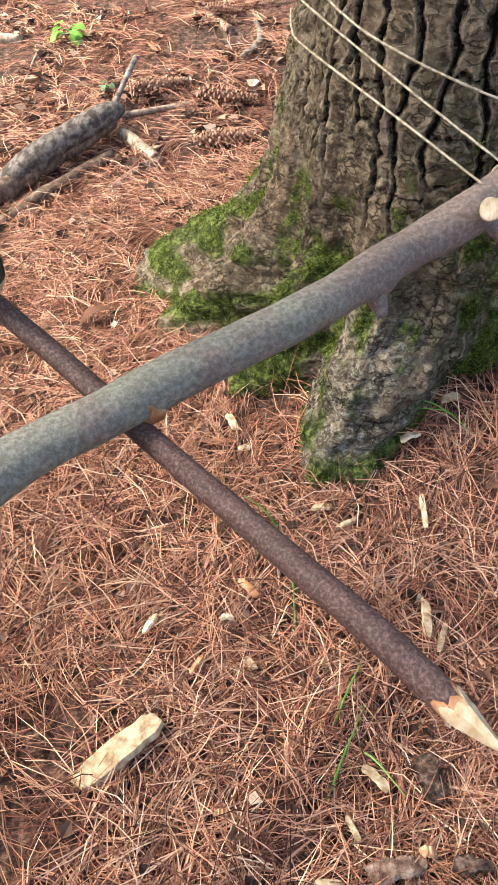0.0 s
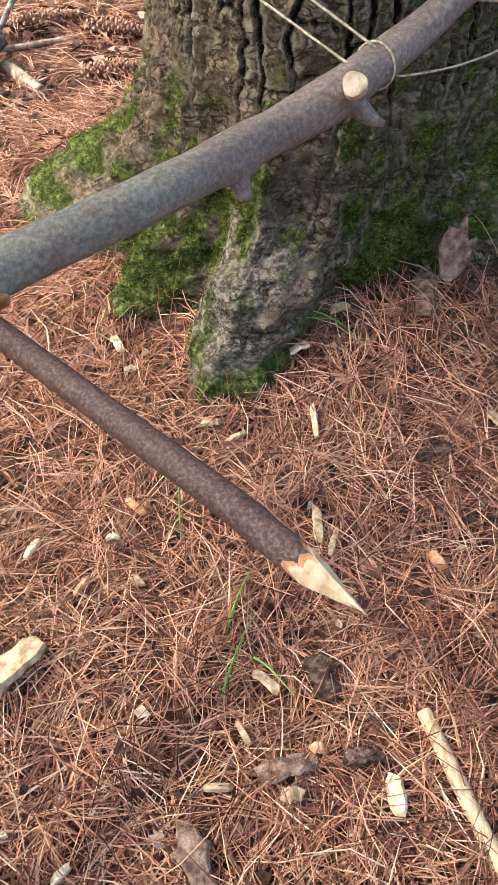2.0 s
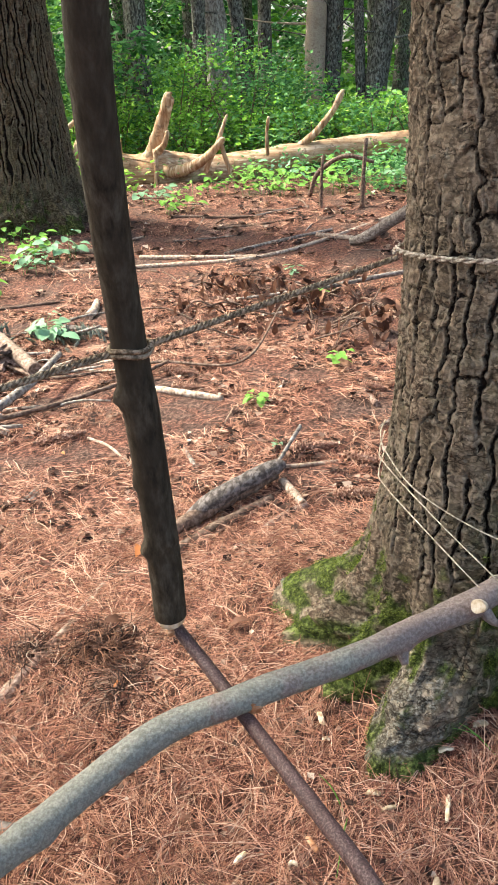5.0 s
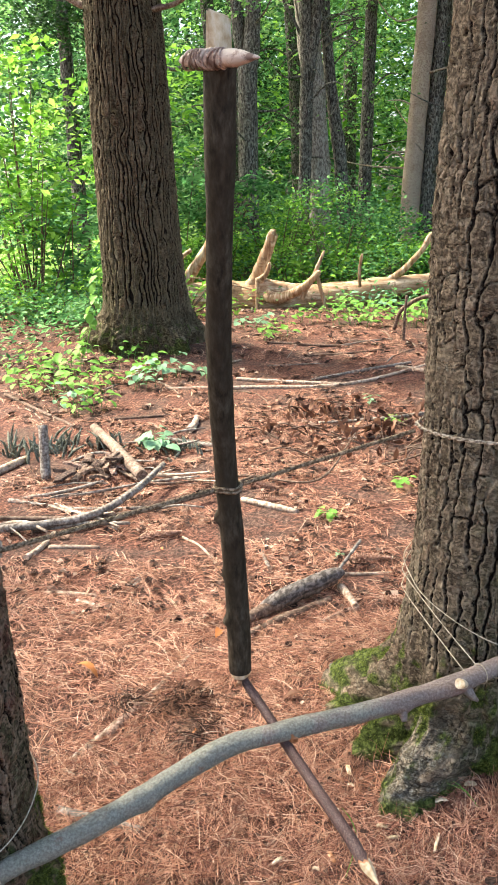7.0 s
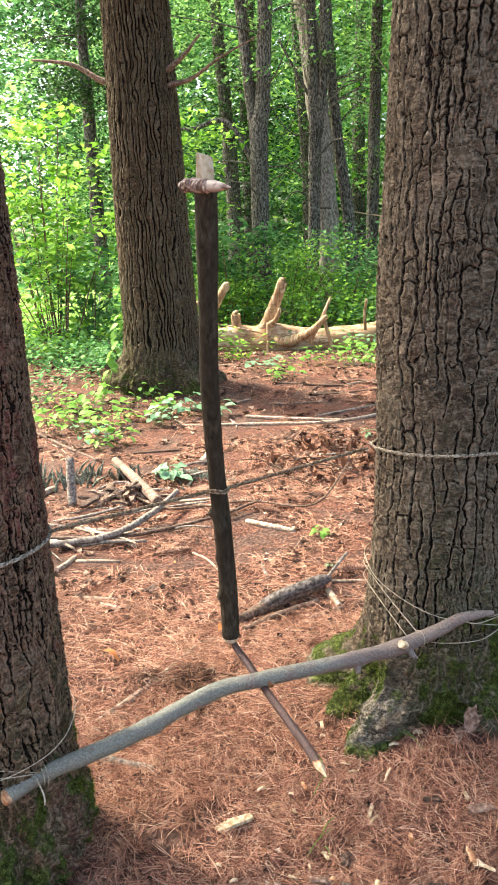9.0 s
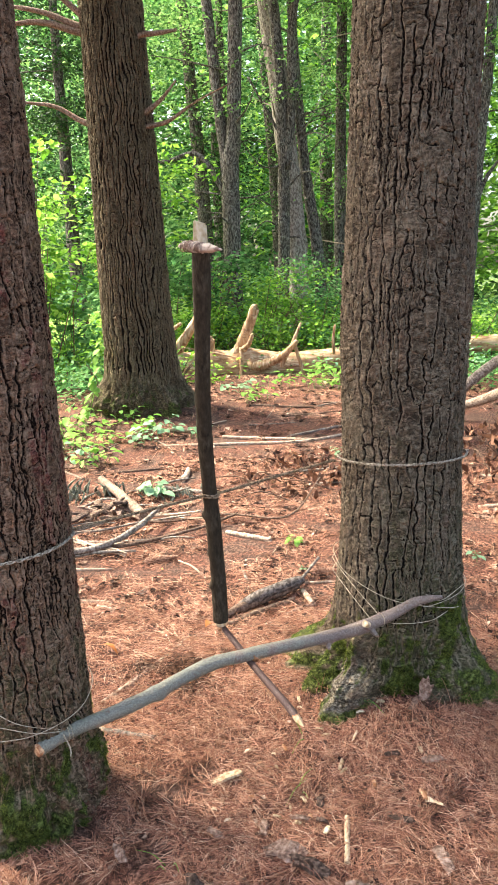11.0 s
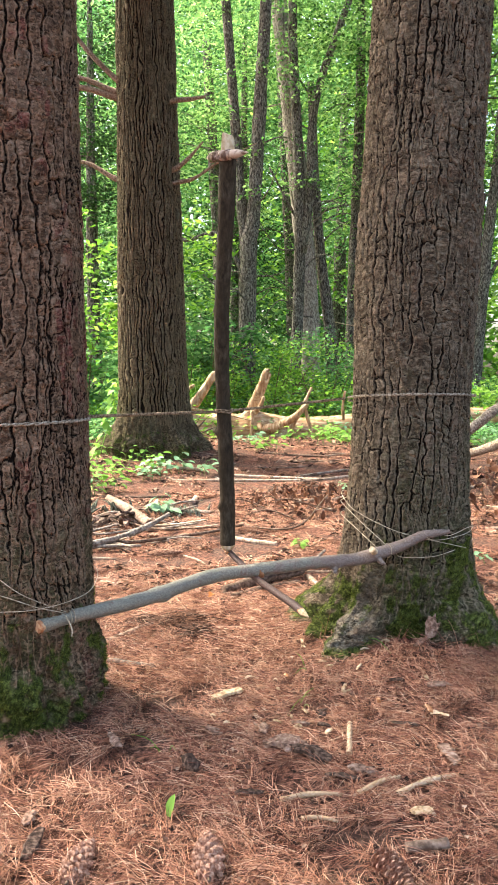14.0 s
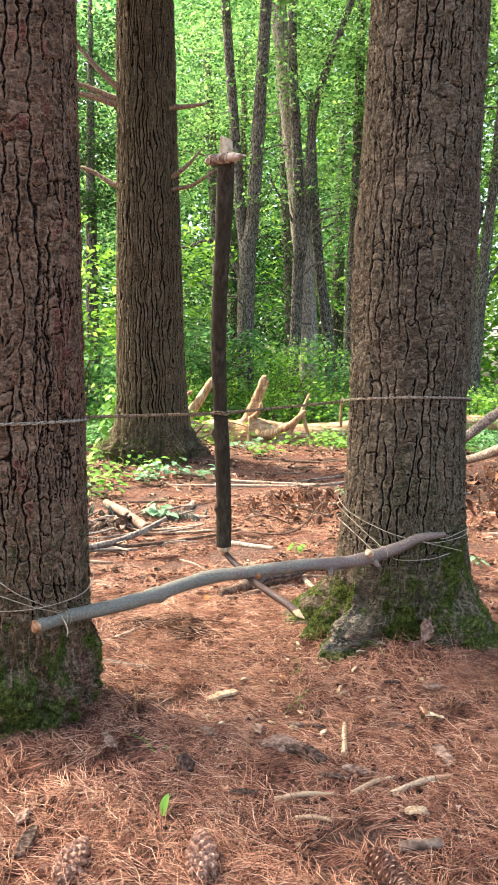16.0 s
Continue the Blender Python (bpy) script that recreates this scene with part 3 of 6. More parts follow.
# ---- standing pines ----
def pine_trunk(name, base, lean, radius, taper, lobes, heights, turns, wrap, material, parent, depth, moss, seed, plate_h=0.10, crust=(), bulge=(), foot_z=0.04, burls=(), crack_half=0.0031, level_share=0.8, some_fine=0.1, blunt=0.0, bend=(1.3, 0.0), wander=0.0):
    """A trunk whose bark is broken into raised plates. lobes: (angle, width, reach, height) of the root flare."""
    z, th = np.meshgrid(heights, turns, indexing="ij")
    zz = z
    r = radius + taper * (zz - 1)
    for (zc, w, amount) in bulge:
        r = r + amount * np.exp(-((zz - zc) / w) ** 2)
    low = np.maximum(zz - foot_z, 0.0)
    flare = 0
    for ang, width, reach, high in lobes:
        d = np.abs((th - radians(ang) + np.pi) % (2 * np.pi) - np.pi)
        fall = (1 - blunt) * np.exp(-low / high) + blunt * np.exp(-(low / (0.62 * high)) ** 2.6)
        flare = flare + reach * np.exp(-(d / radians(width)) ** 2) * fall
    r = r + flare
    u = th / (2 * np.pi) * wrap
    cx, sx = np.cos(th) * radius, np.sin(th) * radius
    wide = 2 * np.pi * radius / wrap
    foot = smooth01(0.42, 0.08, zz - foot_z + 0.04)
    warp = 0.35 * vnoise(cx * 5, sx * 5, zz * 3.5, seed) + (0.006 * vnoise(cx * 26, sx * 26, zz * 20, seed + 1) + 0.0045 * fbm(cx * 70, sx * 70, zz * 60, 3, seed + 40)) / wide
    warp = warp + wander * (vnoise(cx * 9, sx * 9, zz * 4.5, seed + 44) + 0.6 * vnoise(cx * 20, sx * 20, zz * 11, seed + 45))
    lift = (0.010 * vnoise(cx * 22, sx * 22, zz * 18, seed + 41) + 0.006 * fbm(cx * 70, sx * 70, zz * 60, 3, seed + 42)) / plate_h
    swell = 0.9 * vnoise(cx * 4, sx * 4, zz * 2.5, seed + 43)
    crack, edge, own, tilt = bark_cells(u + warp, zz / plate_h + lift + swell, wrap, wide, plate_h, seed, crack_half, level_share)
    fine, edge2, own2, tilt2 = bark_cells(2 * u + 2.2 * warp, zz / plate_h * 1.9 + 2.4 * lift, 2 * wrap, wide / 2, plate_h / 1.9, seed + 5, crack_half * 0.6, 0.75)
    fade = 0.72 + 0.28 * smooth01(-0.5, 0.3, vnoise(cx * 8, sx * 8, zz * 6, seed + 3))
    some = np.clip(some_fine + 0.6 * smooth01(0.0, 0.6, vnoise(cx * 9, sx * 9, zz * 7, seed + 6)) + 0.85 * foot, 0, 1)
    crack, fine = crack * fade, fine * some
    crack, fine = crack * (1 - 0.88 * foot), fine * (1 - 0.7 * foot)
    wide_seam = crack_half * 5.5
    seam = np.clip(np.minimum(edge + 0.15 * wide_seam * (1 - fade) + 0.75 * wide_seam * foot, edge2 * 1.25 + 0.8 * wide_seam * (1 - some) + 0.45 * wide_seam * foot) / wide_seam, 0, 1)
    plate = 1 - np.maximum(crack, 0.85 * fine)
    grain = fbm(cx * 60, sx * 60, zz * 150, 3, seed + 9)
    scaly = np.floor(4.0 * (0.5 + 0.5 * fbm(cx * 34, sx * 34, zz * 60, 3, seed + 12))) / 4.0
    r = r - depth * 0.48 * crack - depth * 0.25 * fine + depth * plate * (0.22 * (own - 0.5) + 0.32 * tilt + 0.12 * (own2 - 0.5) * some + 0.25 * tilt2 * some + 0.34 * scaly + 0.14 * grain) - depth * 0.2
    r = r + 0.010 * foot * fbm(cx * 55, sx * 55, zz * 60, 3, seed + 14) + 0.006 * foot * fbm(cx * 30 + 2 * warp, sx * 30, zz * 110 + 6 * swell, 2, seed + 17) + 0.048 * foot * (0.5 - np.abs(fbm(cx * 17, sx * 17, zz * 4, 2, seed + 15))) + 0.020 * foot * fbm(cx * 9, sx * 9, zz * 14, 2, seed + 16)
    r = r + 0.02 * radius * vnoise(np.cos(th) * 1.3, np.sin(th) * 1.3, zz * 1.5, seed + 2)
    for ang, zc, size, high in burls:
        d = np.hypot(((th - radians(ang) + np.pi) % (2 * np.pi) - np.pi) * radius, zz - zc) / size
        r = r + high * np.exp(-d * d) - 1.3 * high * np.exp(-(d * 2.4) ** 2)
    x = base[0] + lean[0] * zz + bend[1] * np.maximum(zz - bend[0], 0) + r * np.cos(th)
    y = base[1] + lean[1] * zz + r * np.sin(th)
    soft = 0.55 * fbm(np.cos(th) * 3.5, np.sin(th) * 3.5, zz * 8, 3, seed + 20) + 0.65 * fbm(cx * 45, sx * 45, zz * 30, 2, seed + 21)
    green = np.zeros_like(zz)
    film = np.zeros_like(zz)
    for ang, width, top, amount in moss:
        d = np.abs((th - radians(ang) + np.pi) % (2 * np.pi) - np.pi)
        inside = np.exp(-(d / radians(width)) ** 2) * amount
        green = np.maximum(green, inside * smooth01(top * 1.25, top * 0.35, zz))
        film = np.maximum(film, inside * (1.0 if amount > 0.8 else 0.45) * smooth01(top * 3.4, top * 0.6, zz))
    pale = np.zeros_like(zz)
    for ang, width, top in crust:
        d = np.abs((th - radians(ang) + np.pi) % (2 * np.pi) - np.pi)
        pale = np.maximum(pale, np.exp(-(d / radians(width)) ** 2) * smooth01(top * 1.3, top * 0.6, zz))
    n, m = z.shape
    i = np.arange(n - 1)[:, None] * m
    j = np.arange(m)[None, :]
    jn = (j + 1) % m
    quads = np.stack([i + j, i + jn, i + m + jn, i + m + j], -1).reshape(-1, 4)
    verts = np.stack([x, y, zz], -1).reshape(-1, 3)
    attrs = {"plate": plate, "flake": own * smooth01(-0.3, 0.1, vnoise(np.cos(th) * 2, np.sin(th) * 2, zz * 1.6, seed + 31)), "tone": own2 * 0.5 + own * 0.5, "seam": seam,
             "moss": np.clip((green * 0.92 + soft * 1.0 * (green > 0.03)) * (0.35 + 0.65 * plate), 0, 1), "algae": np.clip(film + 0.35 * soft * (film > 0.05), 0, 1),
             "crust": np.clip(pale + 0.5 * soft * (pale > 0.05), 0, 1)}
    ob = mesh_object(name, verts, quads, material, parent, attrs=attrs)
    return ob, verts, attrs


def moss_tufts(verts, attrs, centre, count, parent, seed):
    g = np.random.default_rng(seed)
    weight = np.clip(np.asarray(attrs["moss"]).ravel() - 0.42, 0, 1)
    weight[verts[:, 2] < -0.01] = 0
    pick = g.choice(len(verts), count, p=weight / weight.sum())
    pos = verts[pick] + g.normal(0, 0.0025, (count, 3))
    out = pos - np.array((centre[0], centre[1], 0))
    out[:, 2] = np.hypot(out[:, 0], out[:, 1]) * 0.8
    out /= np.linalg.norm(out, axis=1)[:, None]
    tip = out + g.normal(0, 0.5, (count, 3))
    tip /= np.linalg.norm(tip, axis=1)[:, None]
    side = np.cross(tip, g.normal(0, 1, (count, 3)))
    side /= np.linalg.norm(side, axis=1)[:, None]
    ln = g.uniform(0.002, 0.007, count)[:, None]
    v = np.stack([pos - side * 0.0008, pos + side * 0.0008, pos + tip * ln], 1).reshape(-1, 3)
    ob = mesh_object("moss", v, np.arange(count * 3).reshape(-1, 3), MAT_MOSS, parent, "soft bright green moss fronds", smooth=False)
    ob["kind"] = "stuff"
    return ob


def crown_of_pine(parent, centre, radius, low, high, seed, tufts=1100):
    """Limbs and flat tiers of needle tufts, high above the ground; unseen, added to shade the floor."""
    g = np.random.default_rng(seed)
    limbs, spots = [], []
    for k in range(26):
        h = low + (high - low) * (k / 25) ** 0.9
        a, ln = g.uniform(0, 2 * np.pi), radius * (1 - 0.6 * (h - low) / (high - low)) * g.uniform(0.7, 1.15)
        p0 = np.array((centre[0], centre[1], h))
        p1 = p0 + np.array((np.cos(a) * ln, np.sin(a) * ln, ln * 0.12))
        limbs.append(tube_data([(*p0, 0.05), (*((p0 + p1) / 2 + (0, 0, 0.08)), 0.03), (*p1, 0.008)], n=6, sides=5))
        for t in np.linspace(0.3, 1.05, 8):
            spots.append((*(p0 + (p1 - p0) * t), 0.25 + 0.35 * t))
    joined("limb", limbs, MAT_DEAD_BROWN, parent)["kind"] = "stuff"
    g2 = np.random.default_rng(seed + 1)
    c = np.array(spots)
    pick = g2.integers(0, len(c), tufts)
    pos = c[pick, :3] + g2.normal(0, 1, (tufts, 3)) * np.array((0.9, 0.9, 0.22)) * c[pick, 3:4]
    v, f = leaves_data(pos, g2.uniform(0.2, 0.42, tufts), 0.45, gen=g2, width=0.75)
    ob = mesh_object("crown", v, f, MAT_NEEDLE_GREEN, parent, "dark green needle tufts", smooth=False)
    ob["kind"] = "stuff"


def turns_between(a, b, dense, sparse):
    """Angles all round, closely set from a to b degrees."""
    d = np.linspace(radians(a), radians(b), dense)
    s = np.linspace(radians(b), radians(a) + 2 * np.pi, sparse + 2)[1:-1]
    return np.concatenate([d, s])


def heights_between(lo, hi, step, top):
    a = np.arange(lo, hi, step)
    return np.concatenate([a, hi + np.cumsum(step * 1.25 ** np.arange(1, 60))[:int(np.log(top) / np.log(1.25)) + 14]])


RIGHT_BASE, RIGHT_LEAN = (0.252, 1.15), (0.030, 0.020)
right_pine = thing("pine_tree", (0.252, 1.15, 0.05), "tall pine with plated grey-brown bark and mossy root flare", "tree")
right_trunk, rv, ra = pine_trunk("trunk", RIGHT_BASE, RIGHT_LEAN, 0.221, -0.005,
                                 [(163, 15, 0.31, 0.19), (-173, 10, 0.17, 0.18), (-148, 9, 0.13, 0.17), (-116, 17, 0.18, 0.16), (-72, 20, -0.04, 0.2), (-8, 26, 0.17, 0.22), (60, 30, 0.12, 0.15), (110, 30, 0.10, 0.15)],
                                 heights_between(-0.06, 2.5, 0.0044, 12), turns_between(-200, 25, 450, 36), 40, MAT_BARK, right_pine, 0.015,
                                 [(175, 30, 0.42, 0.72), (-150, 32, 0.38, 0.68), (-112, 18, 0.25, 0.35), (-66, 46, 0.40, 1.0), (-10, 40, 0.40, 1.0)], 3, 0.052, [(-118, 22, 0.24), (158, 12, 0.13), (-158, 8, 0.2)],
                                 [(0.85, 0.35, -0.008), (1.45, 0.3, 0.008)], 0.05,
                                 [(-61, 1.54, 0.03, 0.012), (-62, 0.86, 0.035, 0.014), (-138, 1.56, 0.03, 0.012), (-60, 2.24, 0.03, 0.012), (-40, 2.2, 0.02, 0.010)], blunt=0.28, bend=(1.3, 0.022), level_share=0.82, some_fine=0.3)
moss_tufts(rv, ra, RIGHT_BASE, 52000, right_trunk, 5)
crown_of_pine(right_pine, (0.6, 1.4), 3.0, 5.5, 12, 31)

LEFT_BASE, LEFT_LEAN = (-0.69, 0.115), (0.022, -0.022)
left_pine = thing("pine_tree", (-0.633, 0.075, 0.03), "pine trunk with reddish flaking bark and green moss at the foot", "tree")
left_trunk, lv, la = pine_trunk("trunk", LEFT_BASE, LEFT_LEAN, 0.208, -0.008,
                                [(48, 35, 0.038, 0.14), (-60, 40, 0.015, 0.1), (160, 50, 0.06, 0.14), (-150, 40, 0.06, 0.14)],
                                heights_between(-0.06, 2.25, 0.0052, 12), turns_between(-130, 80, 380, 30), 34, MAT_BARK_RED, left_pine, 0.014,
                                [(42, 46, 0.34, 1.05), (-60, 75, 0.30, 1.0)], 17, 0.055, foot_z=0.03, level_share=0.95, some_fine=0.45, burls=[(-30, 1.03, 0.03, 0.012), (-50, 1.7, 0.03, 0.01)])
moss_tufts(lv, la, LEFT_BASE, 34000, left_trunk, 6)
crown_of_pine(left_pine, (-0.8, 0.6), 2.8, 5.5, 12, 41)

FAR_BASE = (-3.52, 5.85)
far_pine = thing("pine_tree", (-3.52, 5.85, 0.3), "large furrowed pine with dead side limbs on a needle mound", "tree")
far_trunk, fv, fa = pine_trunk("trunk", FAR_BASE, (0.0, 0.0), 0.385, -0.018,
                               [(-165, 18, 0.26, 0.16), (-128, 12, 0.10, 0.15), (-100, 12, 0.08, 0.18), (-66, 12, 0.08, 0.2), (-25, 16, 0.20, 0.15), (25, 20, 0.2, 0.2), (90, 40, 0.2, 0.2), (140, 40, 0.2, 0.2)],
                               heights_between(0.0, 5.4, 0.015, 20), turns_between(-165, 15, 360, 30), 60, MAT_BARK_FAR, far_pine, 0.030,
                               [(-90, 80, 0.42, 0.7), (-170, 30, 0.8, 0.6)], 23, 0.16, foot_z=0.32, crack_half=0.0072, level_share=0.75, wander=0.75, burls=[(-60, 2.9, 0.06, 0.02), (-30, 1.6, 0.05, 0.02), (-75, 3.9, 0.06, 0.02)])
crown_of_pine(far_pine, (-3.5, 5.9), 4.6, 6.4, 14, 51, 3600)
for pts in ([(-3.75, 5.62, 4.22, 0.045), (-4.1, 5.5, 4.6, 0.035), (-4.5, 5.4, 5.2, 0.022)],
            [(-3.85, 5.7, 4.14, 0.045), (-4.2, 5.6, 4.3, 0.035), (-4.7, 5.5, 4.42, 0.02)],
            [(-3.85, 5.7, 4.08, 0.05), (-4.2, 5.6, 4.20, 0.04), (-4.7, 5.5, 4.22, 0.025)],
            [(-3.9, 5.75, 3.24, 0.04), (-4.2, 5.7, 3.42, 0.028), (-4.6, 5.6, 3.50, 0.014)],
            [(-3.18, 5.8, 3.97, 0.04), (-2.98, 5.8, 3.96, 0.032), (-2.78, 5.78, 3.95, 0.02)],
            [(-3.18, 5.8, 3.26, 0.04), (-3.0, 5.8, 3.36, 0.028), (-2.82, 5.78, 3.50, 0.012)],
            [(-3.18, 5.8, 3.12, 0.035), (-2.95, 5.8, 3.14, 0.028), (-2.62, 5.78, 3.28, 0.016), (-2.2, 5.75, 3.4, 0.008)]):
    x, y, z, r = pts[0]
    pts = [(x + 0.5 * (FAR_BASE[0] - x), y + 0.5 * (FAR_BASE[1] - y), z - 0.03, r)] + [(*p[:3], 0.75 * p[3]) for p in pts]
    rod("dead_limb", pts, MAT_WORN, far_trunk, "bare broken limb", n=14, sides=8, rough=0.12, seed=3)

vine = thing("vine", (-3.75, 5.42, 0.3), "thin green vine climbing the foot of the pine", "plant")
g = random.Random(8)
line = [(-3.85, 5.22, 0.20, 0.004), (-3.80, 5.30, 0.45, 0.004), (-3.76, 5.40, 0.72, 0.003), (-3.70, 5.43, 1.02, 0.002)]
vine_stem = rod("stem", line, MAT_LEAF_WEED, vine, n=16, sides=5)
for k in range(22):
    p = resample(line, 23)[k]
    a, ln = g.uniform(-170, -10), g.uniform(0.06, 0.12)
    at = (p[0] + 0.5 * ln * math.cos(radians(a)), p[1] + 0.5 * ln * math.sin(radians(a)) - 0.02, p[2])
    v, f = broad_leaf(at, ln, ln * 0.75, a, g.uniform(20, 70), g.uniform(-20, 20), curl=0.3, n=6)
    mesh_object("leaf", v, f, MAT_LEAF_WEED, vine_stem)

# Unseen pine added beside the clearing; its crown shades the near ground.
for k, (x, y) in enumerate(((-6.8, 1.6),)):
    aside = thing("pine_tree", (x, y, gz(x, y)), "unseen pine added to shade the near ground", "tree", "pines round the clearing")
    rod("trunk", [(x, y, gz(x, y) - 0.1, 0.30), (x, y, 1.0, 0.24), (x + 0.1, y, 13, 0.10)], MAT_BARK_FAR, aside, n=40, sides=16, rough=0.08, seed=k)
    crown_of_pine(aside, (x, y), 3.6, 6.0, 13, 151 + 10 * k, 1700)

# ---- the trap of lashed sticks ----
lever = thing("upright_stick", (-0.251, 0.67, 0.434), "dark straight stick held upright by twisted rope", "stick")
lever_shaft = rod("shaft", [(-0.2495, 0.665, 0.446, 0.0248), (-0.249, 0.664, 0.480, 0.0253), (-0.246, 0.660, 0.59, 0.0260), (-0.243, 0.644, 0.787, 0.0250), (-0.240, 0.621, 0.977, 0.0240), (-0.226, 0.588, 1.161, 0.0250),
              (-0.201, 0.553, 1.339, 0.0240), (-0.173, 0.519, 1.51, 0.026), (-0.151, 0.492, 1.675, 0.027), (-0.148, 0.489, 1.70, 0.027)], MAT_LEVER, lever, n=180, sides=20, rough=0.05, seed=4, grain=11,
    knots=[((-0.268, 0.647, 0.58), 0.012, 0.38), ((-0.264, 0.625, 0.84), 0.013, 0.35), ((-0.268, 0.64, 0.70), 0.010, 0.22), ((-0.225, 0.64, 0.60), 0.010, 0.2), ((-0.240, 0.57, 1.24), 0.011, 0.2), ((-0.262, 0.63, 0.84), 0.010, 0.2), ((-0.17, 0.50, 1.42), 0.011, 0.2), ((-0.215, 0.57, 1.05), 0.012, 0.16)])


def hewn_block(name, at, size, turn, taper, material, parent, label=""):
    """A split piece with bevelled, slightly uneven edges, narrowing upward."""
    bm = bmesh.new()
    bmesh.ops.create_cube(bm, size=1.0)
    for v in bm.verts:
        k = 1 - taper * (v.co.z + 0.5)
        v.co = Vector((v.co.x * size[0] * k, v.co.y * size[1] * (1 - 0.5 * taper * (v.co.z + 0.5)), v.co.z * size[2]))
        if v.co.z > 0 and v.co.x < 0:
            v.co.z += 0.012
    bmesh.ops.bevel(bm, geom=list(bm.edges), offset=min(size) * 0.16, segments=2, affect="EDGES")
    bm.transform(Matrix.Translation(at) @ turn)
    for f in bm.faces:
        f.smooth = True
    return part(name, bm, material, parent, label)


hewn_block("carved_tip", (-0.152, 0.495, 1.714), (0.046, 0.020, 0.092), pose(0, 0, 0, 6, 2, 25), 0.18, MAT_FRESH, lever_shaft, "pale hewn flat top")
rod("notch", [(-0.2496, 0.6652, 0.448, 0.0244), (-0.2500, 0.666, 0.438, 0.0228), (-0.2495, 0.669, 0.428, 0.014), (-0.249, 0.670, 0.420, 0.009)], MAT_FRESH, lever_shaft, "pale cut notch at the lower end", n=12, sides=14, rough=0.06)
rod("pivot", [(-0.248, 0.652, 0.422, 0.007), (-0.246, 0.647, 0.42, 0.006)], MAT_CUT_RED, lever_shaft, n=4, sides=8)

peg = thing("sharpened_peg", (-0.13, 0.44, 1.69), "short peeled peg with sharp point lashed across stick", "peg")
rod("shaft", [(-0.222, 0.492, 1.703, 0.003), (-0.203, 0.484, 1.702, 0.0105), (-0.135, 0.455, 1.693, 0.0135), (-0.095, 0.438, 1.688, 0.012), (-0.052, 0.420, 1.682, 0.0015)], MAT_PEG, peg, n=30, sides=12, rough=0.05, seed=9)
wraps = []
peg_dir = np.array((0.159, -0.067, -0.0204)) / np.linalg.norm((0.159, -0.067, -0.0204))
peg_side = np.cross(peg_dir, (0, 0, 1.0))
peg_up = np.cross(peg_side, peg_dir)
for k in range(9):
    c = np.array((-0.198, 0.481, 1.701)) + peg_dir * 0.010 * k
    ring = [(*(c + peg_dir * 0.006 * math.sin(a + k) + 0.0148 * (peg_side * math.cos(a) + peg_up * math.sin(a))), 0.0020) for a in np.linspace(0, 2 * math.pi, 13)]
    wraps.append(tube_data(ring, n=26, sides=6))
for k in range(3):
    ring = [(-0.150 + 0.029 * math.cos(a), 0.486 + 0.029 * math.sin(a), 1.690 + 0.009 * k - 0.008 * math.sin(a + k), 0.0026) for a in np.linspace(0, 2 * math.pi, 15)]
    wraps.append(tube_data(ring, n=30, sides=6))
joined("lashing", wraps, MAT_PEG, peg, "wound strips of peeled bark")

bar = thing("crossbar_branch", (-0.1, 0.55, 0.39), "curved grey branch tied between two trunks", "branch")
BAR = [(-0.510, -0.026, 0.334, 0.0205), (-0.475, 0.074, 0.338, 0.0205), (-0.412, 0.165, 0.343, 0.0210), (-0.330, 0.281, 0.356, 0.0225), (-0.266, 0.379, 0.375, 0.0225), (-0.198, 0.480, 0.387, 0.0215), (-0.125, 0.542, 0.391, 0.0212), (-0.060, 0.595, 0.395, 0.0212), (0.021, 0.648, 0.403, 0.0208), (0.075, 0.697, 0.403, 0.0210), (0.110, 0.740, 0.399, 0.0220), (0.155, 0.788, 0.396, 0.0210), (0.217, 0.836, 0.406, 0.0225), (0.301, 0.901, 0.434, 0.0195), (0.364, 0.945, 0.464, 0.0160), (0.416, 0.970, 0.473, 0.0125), (0.455, 0.985, 0.478, 0.0070)]
bar_limb = rod("limb", BAR, MAT_BAR, bar, n=170, sides=20, rough=0.08, seed=2, grain=14,
    knots=[((-0.32, 0.295, 0.375), 0.022, 0.16), ((-0.305, 0.312, 0.343), 0.020, 0.38), ((-0.22, 0.44, 0.40), 0.02, 0.14), ((0.115, 0.735, 0.382), 0.018, 0.35), ((0.225, 0.825, 0.415), 0.022, 0.18), ((0.14, 0.76, 0.415), 0.016, 0.18), ((0.03, 0.64, 0.42), 0.008, 0.15)])
rod("stub", [(0.112, 0.732, 0.392, 0.014), (0.118, 0.722, 0.374, 0.010), (0.122, 0.716, 0.364, 0.006)], MAT_BAR, bar_limb, n=8, sides=10, rough=0.15)
rod("stub", [(0.236, 0.838, 0.400, 0.012), (0.252, 0.826, 0.388, 0.008), (0.266, 0.818, 0.384, 0.003)], MAT_BAR, bar_limb, n=8, sides=8, rough=0.15)


def sawn_face(name, at, facing, r, deep, material, parent, label):
    """A flat sawn disc with a slightly rounded, uneven rim."""
    bm = bmesh.new()
    bmesh.ops.create_cone(bm, cap_ends=True, segments=22, radius1=r, radius2=r, depth=deep)
    rim = [e for e in bm.edges if e.verts[0].co.z > 0 and e.verts[1].co.z > 0]
    bmesh.ops.bevel(bm, geom=rim, offset=r * 0.10, segments=2, affect="EDGES")
    for v in bm.verts:
        k = 1 + 0.06 * math.sin(3 * math.atan2(v.co.y, v.co.x) + 1.0)
        v.co.x, v.co.y = v.co.x * k, v.co.y * k * 0.94
    bm.transform(Matrix.Translation(at) @ Vector(facing).to_track_quat("Z", "Y").to_matrix().to_4x4())
    return part(name, bm, material, parent, label)


